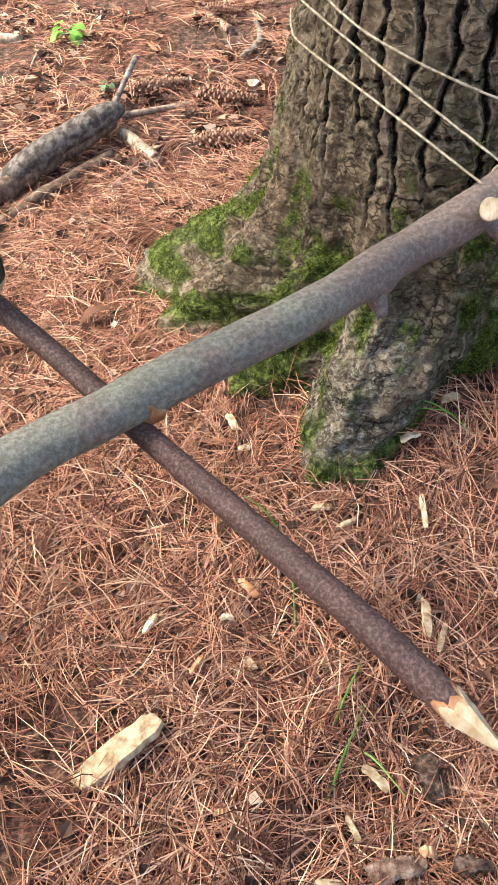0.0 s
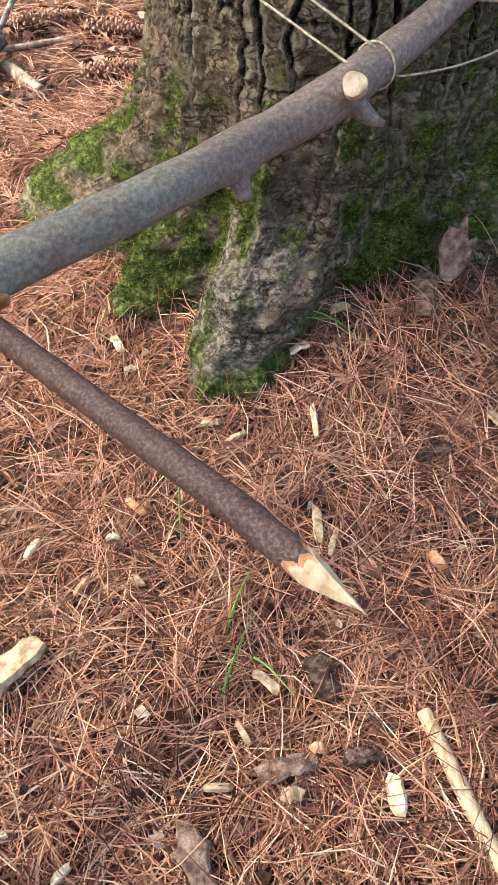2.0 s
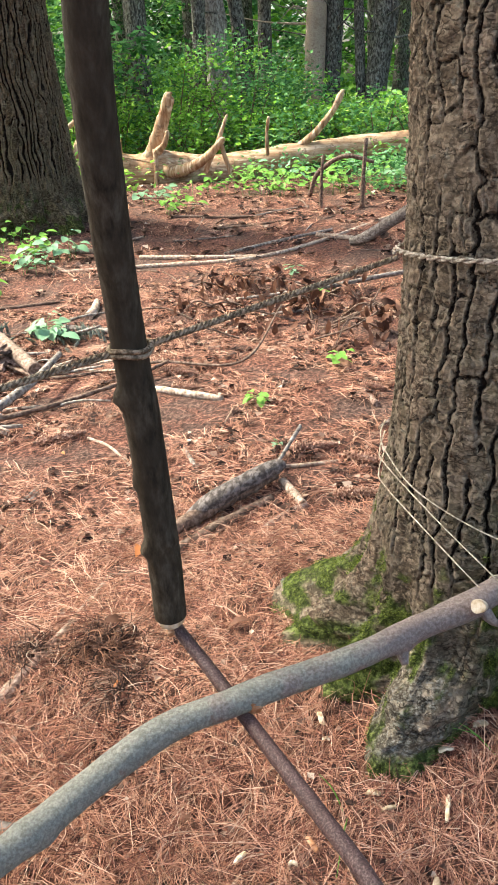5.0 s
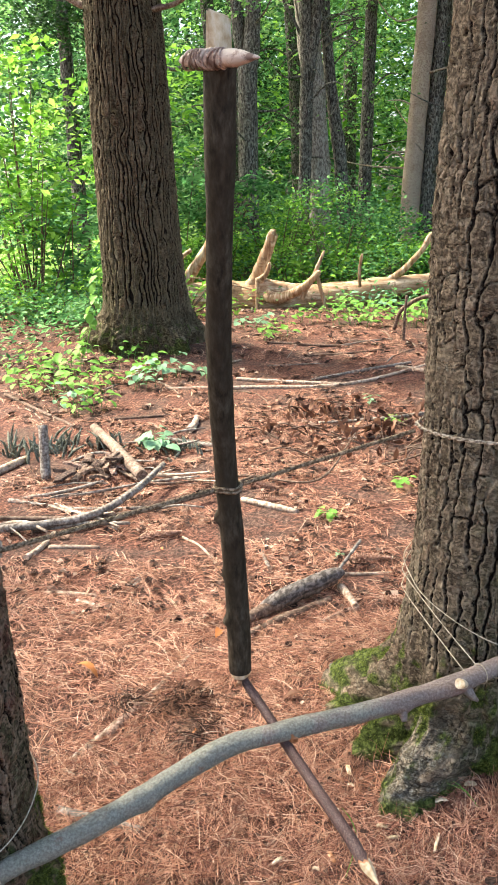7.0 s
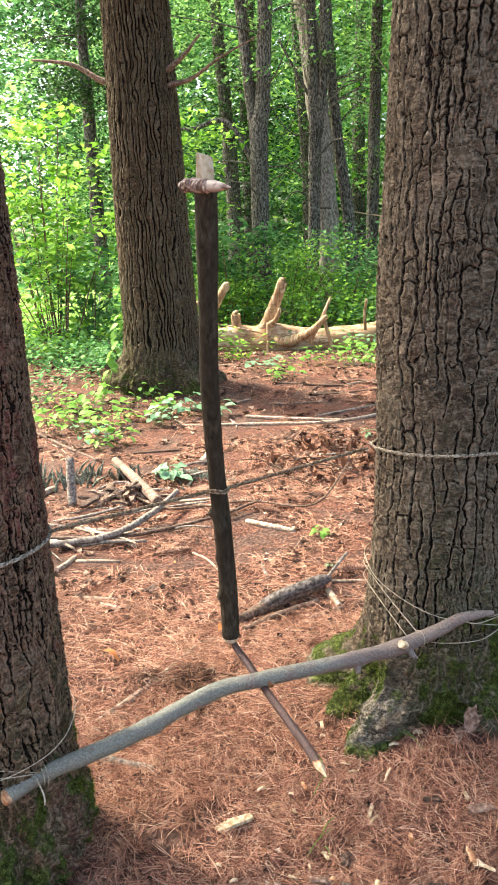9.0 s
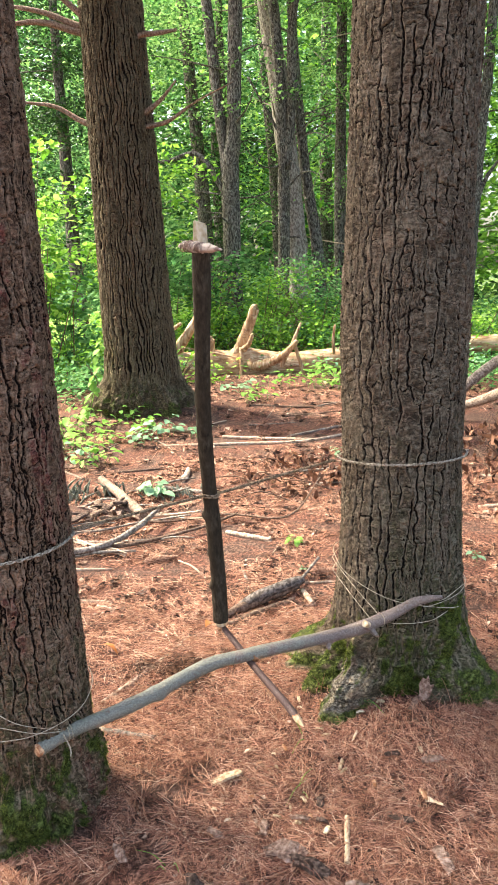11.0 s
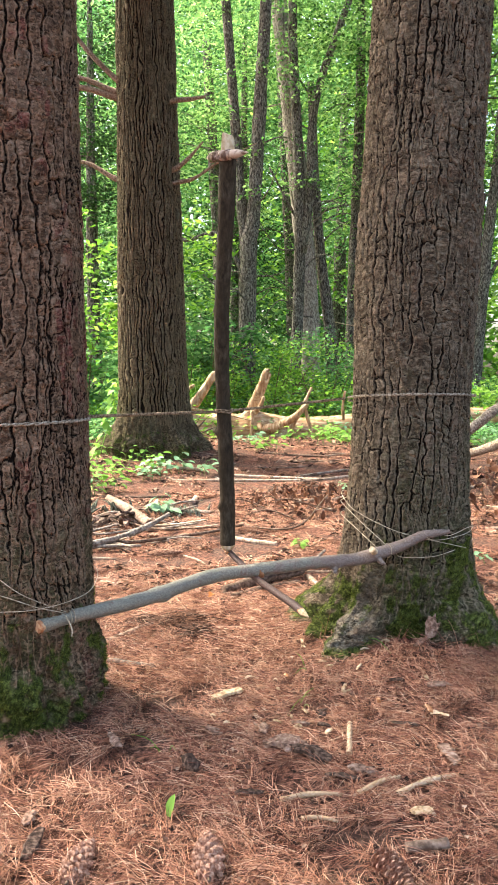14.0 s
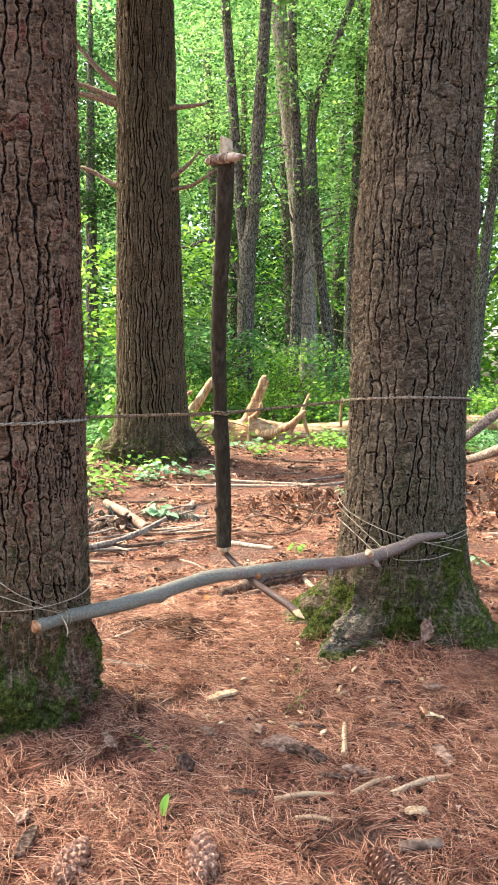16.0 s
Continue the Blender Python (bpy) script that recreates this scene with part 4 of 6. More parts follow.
sawn_face("cut_knot", (0.230, 0.799, 0.432), (-0.18, -0.83, 0.53), 0.0118, 0.026, MAT_FRESH, bar_limb, "pale freshly sawn knot")
sawn_face("cut_end", (-0.5105, -0.029, 0.3338), (-0.33, -0.94, -0.04), 0.0192, 0.012, MAT_CUT_RED, bar_limb, "orange-brown cut end")
hewn_block("notch", (-0.084, 0.561, 0.379), (0.022, 0.014, 0.018), pose(0, 0, 0, 20, 5, 40), 0.1, MAT_CUT_RED, bar_limb, "brown carved notch")

trigger = thing("trigger_stick", (0.0, 0.45, 0.38), "smooth purplish brown stick with whittled pale point", "stick")
rod("shaft", [(-0.249, 0.672, 0.428, 0.0075), (-0.235, 0.662, 0.415, 0.0098), (-0.17, 0.615, 0.388, 0.0106), (-0.094, 0.550, 0.366, 0.0109), (0.02, 0.440, 0.357, 0.0115), (0.095, 0.366, 0.354, 0.0117), (0.116, 0.344, 0.3508, 0.0116), (0.124, 0.336, 0.3500, 0.0102)],
    MAT_TRIGGER, trigger, n=70, sides=16, rough=0.022, seed=12, grain=45)


def whittled(name, start, tip, r, back, material, parent, label=""):
    """The stick's end, sliced by oblique knife cuts that meet at the tip; back: how far the slices start from the tip."""
    start, tip = np.array(start), np.array(tip)
    d = (tip - start) / np.linalg.norm(tip - start)
    e1 = np.cross(d, (0, 0, 1.0))
    e1 /= np.linalg.norm(e1)
    e2 = np.cross(e1, d)
    v, f = tube_data([(*start, r * 0.97), (*(start * 0.85 + tip * 0.15), r), (*tip, r)], n=40, sides=28, rough=0.03, seed=5, grain=60)
    v = np.array(v)
    for turn, ln in ((20, 0.050), (75, 0.044), (140, 0.052), (205, 0.043), (262, 0.050), (318, 0.045)):
        e = e1 * math.cos(radians(turn)) + e2 * math.sin(radians(turn))
        ln = ln - back
        nrm = e * ln + d * 0.0111
        nrm /= np.linalg.norm(nrm)
        over = np.maximum((v - tip) @ nrm, 0)
        v = v - over[:, None] * e / (e @ nrm)
    return mesh_object(name, v, f, material, parent, label, smooth=name == "bark_end")


whittled("point", (0.118, 0.342, 0.3505), (0.174, 0.286, 0.3425), 0.0109, 0.0, MAT_FRESH, trigger, "pale whittled point")
whittled("inner_bark", (0.117, 0.343, 0.3506), (0.1722, 0.2878, 0.3427), 0.0112, 0.0, MAT_CUT_RED, trigger, "orange inner bark")
whittled("bark_end", (0.116, 0.344, 0.3508), (0.1690, 0.2910, 0.3431), 0.0116, 0.0, MAT_TRIGGER, trigger)

# ---- cords ----
def on_trunk(base, lean, r, angle, z, off=0.004):
    a = radians(angle)
    return (base[0] + lean[0] * z + (r + off) * math.cos(a), base[1] + lean[1] * z + (r + off) * math.sin(a), z)


rope = thing("twisted_rope", (-0.23, 0.60, 0.91), "tightly twisted brown rope stretched between two trunks", "rope")


def two_strand(name, a, b, turns, r, parent):
    a, b = np.array(a), np.array(b)
    d = (b - a) / np.linalg.norm(b - a)
    u = np.cross(d, (0, 0, 1.0))
    u /= np.linalg.norm(u)
    v = np.cross(u, d)
    for phase in (0, 0.5 * math.pi, math.pi, 1.5 * math.pi):
        n = int(turns * 8) + 1
        pts = []
        for k in range(n):
            t, w = k / (n - 1), 2 * math.pi * turns * k / (n - 1) + phase
            c = a + (b - a) * t
            pts.append((*(c + u * math.cos(w) * r + v * math.sin(w) * r), r * 0.72))
        rod(name, pts, MAT_ROPE, parent, n=n * 2, sides=6, rough=0.12, grain=150)


def twisted_loop(name, pts, turns, r, material, parent):
    p = resample([(*q, 0.001) for q in pts], 220)[:, :3]
    d = np.gradient(p, axis=0)
    d /= np.linalg.norm(d, axis=1)[:, None]
    u = np.cross(d, (0, 0, 1.0))
    u /= np.linalg.norm(u, axis=1)[:, None]
    v = np.cross(u, d)
    for phase in (0, math.pi):
        w = np.linspace(0, 2 * math.pi * turns, len(p)) + phase
        q = p + (u * np.cos(w)[:, None] + v * np.sin(w)[:, None]) * r * 0.8
        rod(name, [(*k, r * 0.85) for k in q], material, parent, n=len(p), sides=6, rough=0.1, grain=150)


two_strand("strand", (-0.500, 0.207, 0.909), (-0.262, 0.612, 0.908), 15, 0.0031, rope)
two_strand("strand", (-0.222, 0.650, 0.910), (0.065, 1.045, 0.940), 17, 0.0031, rope)
for dz in (-0.005, 0.005):
    rod("stick_loop", [(-0.242 + 0.0285 * math.cos(a), 0.632 + 0.0285 * math.sin(a), 0.909 + 0.7 * dz + 0.002 * math.sin(3 * a), 0.0036) for a in np.linspace(0, 2 * math.pi, 17)], MAT_ROPE, rope, n=40, sides=6)
twisted_loop("trunk_loop", [on_trunk(RIGHT_BASE, RIGHT_LEAN, 0.230, a, 0.940 + 0.016 * math.sin(radians(a + 170) * 0.9), 0.001) for a in np.linspace(-166, 190, 36)], 30, 0.0032, MAT_ROPE_PALE, rope)
twisted_loop("trunk_loop", [on_trunk(LEFT_BASE, LEFT_LEAN, 0.212, a, 0.900 + 0.0036 * math.cos(radians(a - 40)), 0.001) for a in np.linspace(34, -320, 36)], 24, 0.0034, MAT_ROPE_PALE, rope)

R, L = 0.237, 0.215
right_cord = thing("twine", (0.25, 0.82, 0.43), "thin pale twine tying the branch to the trunk", "twine", "branch ties")


def cord(points, parent, r=0.0014, name="strand"):
    return rod(name, [(*p, r) for p in points], MAT_CORD, parent, n=max(12, len(points) * 8), sides=6, rough=0.1, grain=120)


def tr(a, z, off=0.006):
    return on_trunk(RIGHT_BASE, RIGHT_LEAN, R, a, z, off)


def tl(a, z, off=0.006):
    return on_trunk(LEFT_BASE, LEFT_LEAN, L, a, z, off)


cord([tr(-190, 0.575), tr(-168, 0.585), tr(-155, 0.572), tr(-130, 0.54), tr(-100, 0.50), tr(-76, 0.468), tr(-40, 0.43), tr(-15, 0.40), tr(7, 0.376), tr(40, 0.37)], right_cord)
cord([tr(-190, 0.55), tr(-168, 0.552), tr(-156, 0.545), (0.150, 0.955, 0.495), (0.258, 0.862, 0.442)], right_cord)
cord([tr(-190, 0.50), tr(-168, 0.505), tr(-156, 0.50), (0.140, 0.945, 0.468), (0.236, 0.842, 0.430)], right_cord)
cord([(0.40, 0.975, 0.486), tr(-43, 0.462, 0.012), tr(-15, 0.475), tr(7, 0.465), tr(40, 0.46)], right_cord)
cord([(0.36, 0.94, 0.478), tr(-55, 0.45, 0.012), tr(-20, 0.455), tr(7, 0.47), tr(40, 0.48)], right_cord)
cord([(0.29, 0.865, 0.425), tr(-82, 0.392, 0.012), tr(-60, 0.390), tr(-42, 0.40), tr(7, 0.41), tr(40, 0.43)], right_cord)
c = np.array((0.262, 0.872, 0.420))
cord([tuple(c + 0.0235 * np.array((-0.75 * math.cos(a), 0.6 * math.cos(a), math.sin(a)))) for a in np.linspace(0, 2 * math.pi, 11)], right_cord, name="knot")
left_cord = thing("twine", (-0.46, 0.03, 0.34), "thin pale twine with frayed end tied round branch", "twine", "branch ties")
cord([tl(-140, 0.53), tl(-100, 0.52), tl(-73, 0.496), tl(-50, 0.43), (-0.475, 0.045, 0.358)], left_cord)
cord([tl(-140, 0.44), tl(-100, 0.445), tl(-73, 0.439), tl(-59, 0.423), tl(-40, 0.39), (-0.478, 0.04, 0.357)], left_cord)
cord([tl(-140, 0.38), tl(-100, 0.38), tl(-73, 0.385), tl(-42, 0.384), tl(-10, 0.39), tl(18, 0.40), tl(40, 0.44), tl(90, 0.46)], left_cord)
for k in range(2):
    c = np.array((-0.478 + 0.006 * k, 0.062 + 0.008 * k, 0.338 + 0.001 * k))
    cord([tuple(c + 0.0225 * np.array((-0.83 * math.cos(a), 0.55 * math.cos(a), math.sin(a)))) for a in np.linspace(0, 2 * math.pi, 11)], left_cord, name="knot")
cord([(-0.470, 0.035, 0.352), (-0.448, 0.025, 0.332), (-0.438, 0.02, 0.316), (-0.437, 0.016, 0.300)], left_cord, 0.0022, "frayed_end")

# ---- fallen log and dead wood ----
log = thing("fallen_log", (-3.3, 9.2, 0.15), "barkless orange-brown fallen trunk with broken limb stubs", "log")


def log_place(x, y, z, r):
    """From the sketch of the log to where it lies, somewhat further off."""
    return (0.6 + (x - 0.6) * 1.12, -1.1 + (y + 1.1) * 1.12, 1.3 + (z - 1.3) * 1.12, r)


log_trunk = rod("trunk", [log_place(*p) for p in ((-4.95, 7.95, 0.36, 0.13), (-4.75, 7.98, 0.36, 0.22), (-4.2, 8.05, 0.36, 0.255), (-3.6, 8.15, 0.35, 0.26), (-3.1, 8.22, 0.34, 0.25), (-2.6, 8.35, 0.36, 0.20), (-2.1, 8.5, 0.42, 0.16), (-1.5, 8.65, 0.49, 0.13), (-0.8, 8.8, 0.53, 0.13), (0.2, 9.0, 0.55, 0.12), (1.4, 9.2, 0.58, 0.12))],
    MAT_LOG, log, n=150, sides=30, rough=0.09, seed=5, grain=4, knots=[(log_place(-3.28, 8.08, 0.5, 0)[:3], 0.20, 0.30), (log_place(-2.95, 8.0, 0.42, 0)[:3], 0.18, 0.25), (log_place(-3.62, 8.0, 0.55, 0)[:3], 0.10, 0.15)])
for pts in ([(-3.34, 8.1, 0.48, 0.15), (-3.24, 8.06, 0.66, 0.105), (-3.14, 8.03, 0.86, 0.085), (-3.06, 8.01, 1.02, 0.080), (-3.01, 8.0, 1.14, 0.074)],
            [(-3.22, 8.1, 0.46, 0.11), (-3.02, 7.97, 0.40, 0.090), (-2.78, 7.88, 0.45, 0.066), (-2.56, 7.82, 0.56, 0.052), (-2.40, 7.8, 0.70, 0.044)],
            [(-4.38, 8.0, 0.40, 0.11), (-4.12, 7.95, 0.66, 0.085), (-3.86, 7.9, 0.96, 0.070), (-3.74, 7.9, 1.12, 0.055)],
            [(-4.45, 8.0, 0.52, 0.05), (-4.38, 7.9, 0.76, 0.038), (-4.06, 7.85, 0.96, 0.03)],
            [(-3.20, 7.93, 0.64, 0.034), (-3.19, 7.88, 0.42, 0.030), (-3.19, 7.82, 0.20, 0.026)],
            [(-3.20, 7.93, 0.60, 0.045), (-3.08, 7.9, 0.68, 0.038), (-3.02, 7.88, 0.80, 0.028)],
            [(-2.62, 7.85, 0.40, 0.030), (-2.50, 7.86, 0.62, 0.028), (-2.42, 7.9, 0.80, 0.026), (-2.38, 7.95, 0.92, 0.018)],
            [(-2.42, 7.8, 0.70, 0.03), (-2.36, 7.82, 0.46, 0.026), (-2.30, 7.84, 0.24, 0.022)],
            [(-2.05, 8.3, 0.50, 0.026), (-2.04, 8.25, 0.70, 0.022), (-2.00, 8.2, 0.86, 0.02)],
            [(-1.85, 8.6, 0.50, 0.055), (-1.60, 8.55, 0.66, 0.045), (-1.38, 8.5, 0.88, 0.040), (-1.27, 8.5, 1.06, 0.036)],
            [(-3.70, 8.05, 0.60, 0.075), (-3.69, 8.02, 0.74, 0.070)],
            [(-4.05, 7.85, 0.66, 0.014), (-3.7, 7.8, 0.62, 0.013), (-3.2, 7.78, 0.52, 0.010)]):
    x, y, z, r = pts[-1]
    px, py, pz, pr = pts[-2]
    pts = [(*p[:3], p[3] * 0.95) for p in pts] + [(x + 0.06 * (x - px) + 0.01, y + 0.06 * (y - py), z + 0.05 * (z - pz), r * 0.45)]
    rod("limb_stub", [log_place(*p) for p in pts], MAT_LOG_STUB, log_trunk, n=30, sides=12, rough=0.14, seed=8, grain=14)


def stick_on_ground(name, pts, material, label, category="stick", group="sticks on the forest floor", sides=9, rough=0.14, lifts=None):
    """pts: (x, y, radius); the stick bends along them, lying on the ground."""
    n = len(pts)
    path = [(x, y, gz(x, y) + (lifts[k] if lifts else 0.6 * r), r) for k, (x, y, r) in enumerate(pts)]
    length = sum(math.dist(path[k][:3], path[k + 1][:3]) for k in range(n - 1))
    ob = rod(name, path, material, None, label, n=max(10, min(60, int(length / 0.025))), sides=sides, rough=rough, seed=n + int(abs(pts[0][0]) * 100), grain=30)
    return tagged(ob, label, category, group)


old = thing("bark_covered_log", (-0.52, 1.76, 0.05), "short rotting log with peeling grey bark", "log")
rod("wood", [(-0.66, 1.50, 0.03, 0.020), (-0.55, 1.68, 0.045, 0.026), (-0.42, 1.93, 0.045, 0.024)], MAT_DEAD_BROWN, old, n=20, sides=12, rough=0.2, seed=1)
rod("bark", [(-0.600, 1.610, 0.045, 0.020), (-0.575, 1.655, 0.054, 0.028), (-0.535, 1.72, 0.063, 0.034), (-0.49, 1.80, 0.066, 0.033), (-0.445, 1.885, 0.065, 0.034), (-0.415, 1.945, 0.062, 0.027), (-0.40, 1.975, 0.058, 0.017)], MAT_GREYBARK, old, "flaking grey bark", n=110, sides=28, rough=0.15, seed=2, grain=8.5, flat=0.82)
stick_on_ground("dead_stick", [(-0.60, 1.47, 0.016), (-0.50, 1.64, 0.018), (-0.40, 1.82, 0.016)], MAT_DEAD_BROWN, "mossy brown rotten stick beside log")
stick_on_ground("dead_stick", [(-0.43, 2.02, 0.007), (-0.39, 2.22, 0.007)], MAT_DEAD, "short grey stick leaning on pine cone", lifts=[0.03, 0.08])
stick_on_ground("dead_stick", [(-0.46, 2.03, 0.008), (-0.33, 2.08, 0.008), (-0.20, 2.15, 0.007)], MAT_DEAD_PALE, "thin pale stick beside pine cones")
stick_on_ground("dead_stick", [(-0.80, 0.70, 0.011), (-0.75, 1.02, 0.010), (-0.74, 1.33, 0.009)], MAT_DEAD_PALE, "long straight pale stick")
stick_on_ground("dead_stick", [(-0.76, 0.82, 0.015), (-0.75, 1.04, 0.012)], MAT_OLDBARK, "flat strip of brown bark beside stick")
stick_on_ground("dead_stick", [(-1.16, 2.72, 0.017), (-1.0, 2.69, 0.017), (-0.83, 2.65, 0.015)], MAT_DEAD_PALE, "bleached stick lying beside pine cone")
stick_on_ground("thin_twig", [(-2.1, 2.95, 0.008), (-1.7, 2.78, 0.008), (-1.29, 3.02, 0.007), (-0.85, 3.02, 0.006), (-0.74, 3.40, 0.004)], MAT_DEAD_BROWN, "long dark bent twig lying on needles", lifts=[0.02, 0.03, 0.03, 0.05, 0.22])
stick_on_ground("dead_stick", [(-1.22, 1.68, 0.009), (-1.21, 1.80, 0.008)], MAT_DEAD, "short grey stick on needles")
stick_on_ground("thin_twig", [(-1.24, 2.20, 0.006), (-1.12, 2.14, 0.006), (-0.97, 2.00, 0.006)], MAT_DEAD_PALE, "curved pale twig on needles")
stick_on_ground("dead_stick", [(-0.82, 2.16, 0.009), (-0.73, 2.02, 0.010)], MAT_DEAD, "short grey forked stick on needles")
stick_on_ground("thin_twig", [(-0.73, 2.25, 0.003), (-0.76, 2.58, 0.003)], MAT_DEAD_PALE, "very thin straw-coloured twig")
stick_on_ground("dead_stick", [(-0.37, 1.62, 0.012), (-0.33, 1.72, 0.014), (-0.28, 1.80, 0.010)], MAT_OLDBARK, "curled piece of grey bark")
stick_on_ground("dead_stick", [(-0.39, 1.93, 0.017), (-0.29, 1.80, 0.014)], MAT_DEAD_PALE, "split piece of pale rotten wood")
stick_on_ground("dead_stick", [(-0.26, 2.82, 0.012), (-0.17, 2.64, 0.014)], MAT_OLDBARK, "small grey bark strip on needles")
stick_on_ground("thin_twig", [(-0.10, 2.75, 0.007), (-0.08, 2.58, 0.010), (-0.13, 2.42, 0.011)], MAT_DEAD, "curved grey twig by the trunk")
stick_on_ground("thin_twig", [(-0.75, 1.35, 0.005), (-0.58, 1.38, 0.005)], MAT_DEAD_BROWN, "thin brown twig on needles")
stick_on_ground("thin_twig", [(-0.44, 1.45, 0.005), (-0.34, 1.51, 0.006)], MAT_DEAD_PALE, "thin pale twig on needles")
stick_on_ground("dead_branch", [(-2.7, 4.7, 0.013), (-2.13, 4.87, 0.016), (-1.40, 5.08, 0.016), (-0.99, 5.47, 0.015), (-0.54, 6.22, 0.012)], MAT_DEAD_PALE, "long pale branch across the forest floor")
stick_on_ground("dead_branch", [(-1.2, 4.15, 0.008), (-0.73, 4.25, 0.013), (-0.29, 4.52, 0.015), (0.1, 4.72, 0.014)], MAT_DEAD, "grey lichen-covered branch lying across needles", lifts=[0.02, 0.05, 0.06, 0.08])
leaning = rod("dead_branch", [(-0.72, 5.45, 0.12, 0.030), (-0.55, 5.35, 0.20, 0.040), (-0.05, 5.2, 0.53, 0.042), (0.28, 5.2, 0.79, 0.045), (0.9, 5.1, 1.15, 0.05)], MAT_DEAD, None, n=40, sides=12, rough=0.12, seed=6)
tagged(leaning, "thick grey dead branch leaning up off the ground", "branch")
leaning = rod("dead_branch", [(-0.3, 5.95, 0.22, 0.035), (0.1, 5.8, 0.36, 0.045), (0.5, 5.6, 0.55, 0.05), (1.1, 5.4, 0.8, 0.05)], MAT_DEAD_PALE, None, n=30, sides=12, rough=0.1, seed=7)
tagged(leaning, "pale barkless branch leaning beside a trunk", "branch")
arch = rod("dead_branch", [(-1.35, 7.0, 0.24, 0.02), (-1.25, 6.95, 0.45, 0.02), (-1.0, 6.9, 0.58, 0.02), (-0.75, 6.9, 0.52, 0.015)], MAT_DEAD_BROWN, None, n=20, sides=8, rough=0.1)
tagged(arch, "arched brown dead branch above the ground", "branch")
stick_on_ground("dead_stick", [(-1.02, 5.66, 0.018), (-0.71, 5.57, 0.018)], MAT_DEAD_PALE, "short pale broken stick")
stick_on_ground("dead_stick", [(-2.09, 3.57, 0.015), (-1.64, 3.60, 0.013)], MAT_DEAD_BROWN, "brown stick in the needles")
stick_on_ground("dead_branch", [(-2.58, 3.48, 0.030), (-2.2, 3.14, 0.034), (-1.82, 2.82, 0.036)], MAT_WORN, "thick pale broken branch", lifts=[0.09, 0.07, 0.05])
stick_on_ground("dead_stick", [(-2.40, 2.70, 0.030), (-2.46, 2.80, 0.028)], MAT_DEAD, "short upright grey stump", lifts=[0.0, 0.30])
stick_on_ground("dead_branch", [(-2.37, 2.34, 0.013), (-1.93, 2.35, 0.012), (-1.5, 2.5, 0.010)], MAT_DEAD, "grey dead branch in a tangle on needles")
stick_on_ground("dead_branch", [(-2.1, 1.95, 0.020), (-1.75, 2.15, 0.021), (-1.66, 2.45, 0.019), (-1.70, 2.86, 0.014)], MAT_DEAD, "crooked grey branch over other dead wood", lifts=[0.03, 0.06, 0.09, 0.12])
stick_on_ground("dead_branch", [(-2.3, 2.02, 0.013), (-1.7, 2.22, 0.012), (-1.35, 2.62, 0.010), (-1.2, 2.98, 0.008)], MAT_DEAD_BROWN, "dark crooked dead branch on needles", lifts=[0.03, 0.04, 0.04, 0.05])
stick_on_ground("dead_branch", [(-3.98, 4.25, 0.014), (-3.4, 3.95, 0.014), (-2.89, 3.68, 0.013)], MAT_DEAD_BROWN, "brown dead branch on needles")
for a, b, c, d, w, mt in ((-1.79, 1.75, -1.82, 1.95, 0.015, MAT_DEAD_PALE), (-1.77, 1.89, -1.55, 1.97, 0.011, MAT_DEAD_PALE), (-2.73, 2.62, -2.77, 3.0, 0.025, MAT_DEAD_PALE), (-2.08, 3.58, -1.72, 3.57, 0.02, MAT_DEAD),
                          (-2.34, 3.06, -2.18, 2.67, 0.033, MAT_DEAD_BROWN), (-2.02, 3.78, -2.12, 4.1, 0.026, MAT_DEAD_PALE), (-2.24, 5.09, -1.35, 5.14, 0.016, MAT_DEAD_PALE), (-2.83, 5.08, -2.54, 5.16, 0.022, MAT_DEAD_PALE),
                          (-0.71, 0.52, -0.48, 0.54, 0.013, MAT_DEAD), (-1.50, 1.52, -1.29, 1.56, 0.012, MAT_DEAD_PALE), (-1.34, 1.50, -1.22, 1.48, 0.012, MAT_DEAD_PALE), (-1.20, 1.67, -1.20, 1.77, 0.008, MAT_DEAD),
                          (-1.62, 5.22, -0.93, 5.81, 0.014, MAT_DEAD), (-2.4, 6.2, -1.6, 6.35, 0.014, MAT_DEAD_BROWN), (-1.9, 5.9, -1.2, 6.3, 0.010, MAT_DEAD_BROWN), (-2.7, 3.9, -2.3, 4.2, 0.010, MAT_DEAD_BROWN),
                          (-1.0, 3.9, -0.6, 4.05, 0.010, MAT_DEAD), (0.3, 3.6, 0.9, 3.9, 0.014, MAT_DEAD_PALE), (0.2, 4.3, 0.8, 4.2, 0.016, MAT_DEAD_PALE), (0.5, 3.0, 0.9, 3.3, 0.010, MAT_DEAD_BROWN)):
    stick_on_ground("dead_stick", [(a, b, w), ((a + c) / 2 + w * 0.6, (b + d) / 2, w), (c, d, w * 0.8)], mt, {MAT_DEAD_PALE: "bleached broken stick among the needles", MAT_DEAD: "grey broken stick among the needles", MAT_DEAD_BROWN: "brown broken stick among the needles"}[mt])
g = random.Random(14)
for k in range(22):
    a, x, y = g.uniform(-0.5, 0.7), g.uniform(-2.6, -1.5), g.uniform(2.0, 3.5)
    ln, w = g.uniform(0.2, 0.6), g.uniform(0.004, 0.011)
    stick_on_ground("dead_stick", [(x, y, w), (x + 0.5 * ln * math.cos(a), y + 0.5 * ln * math.sin(a) + 0.02, w), (x + ln * math.cos(a), y + ln * math.sin(a), w * 0.7)], MAT_DEAD if k % 3 else MAT_DEAD_PALE, "thin grey stick in the dead wood tangle" if k % 3 else "thin pale stick in the dead wood tangle", lifts=[0.01, g.uniform(0.01, 0.07), g.uniform(0.01, 0.10)], sides=7)
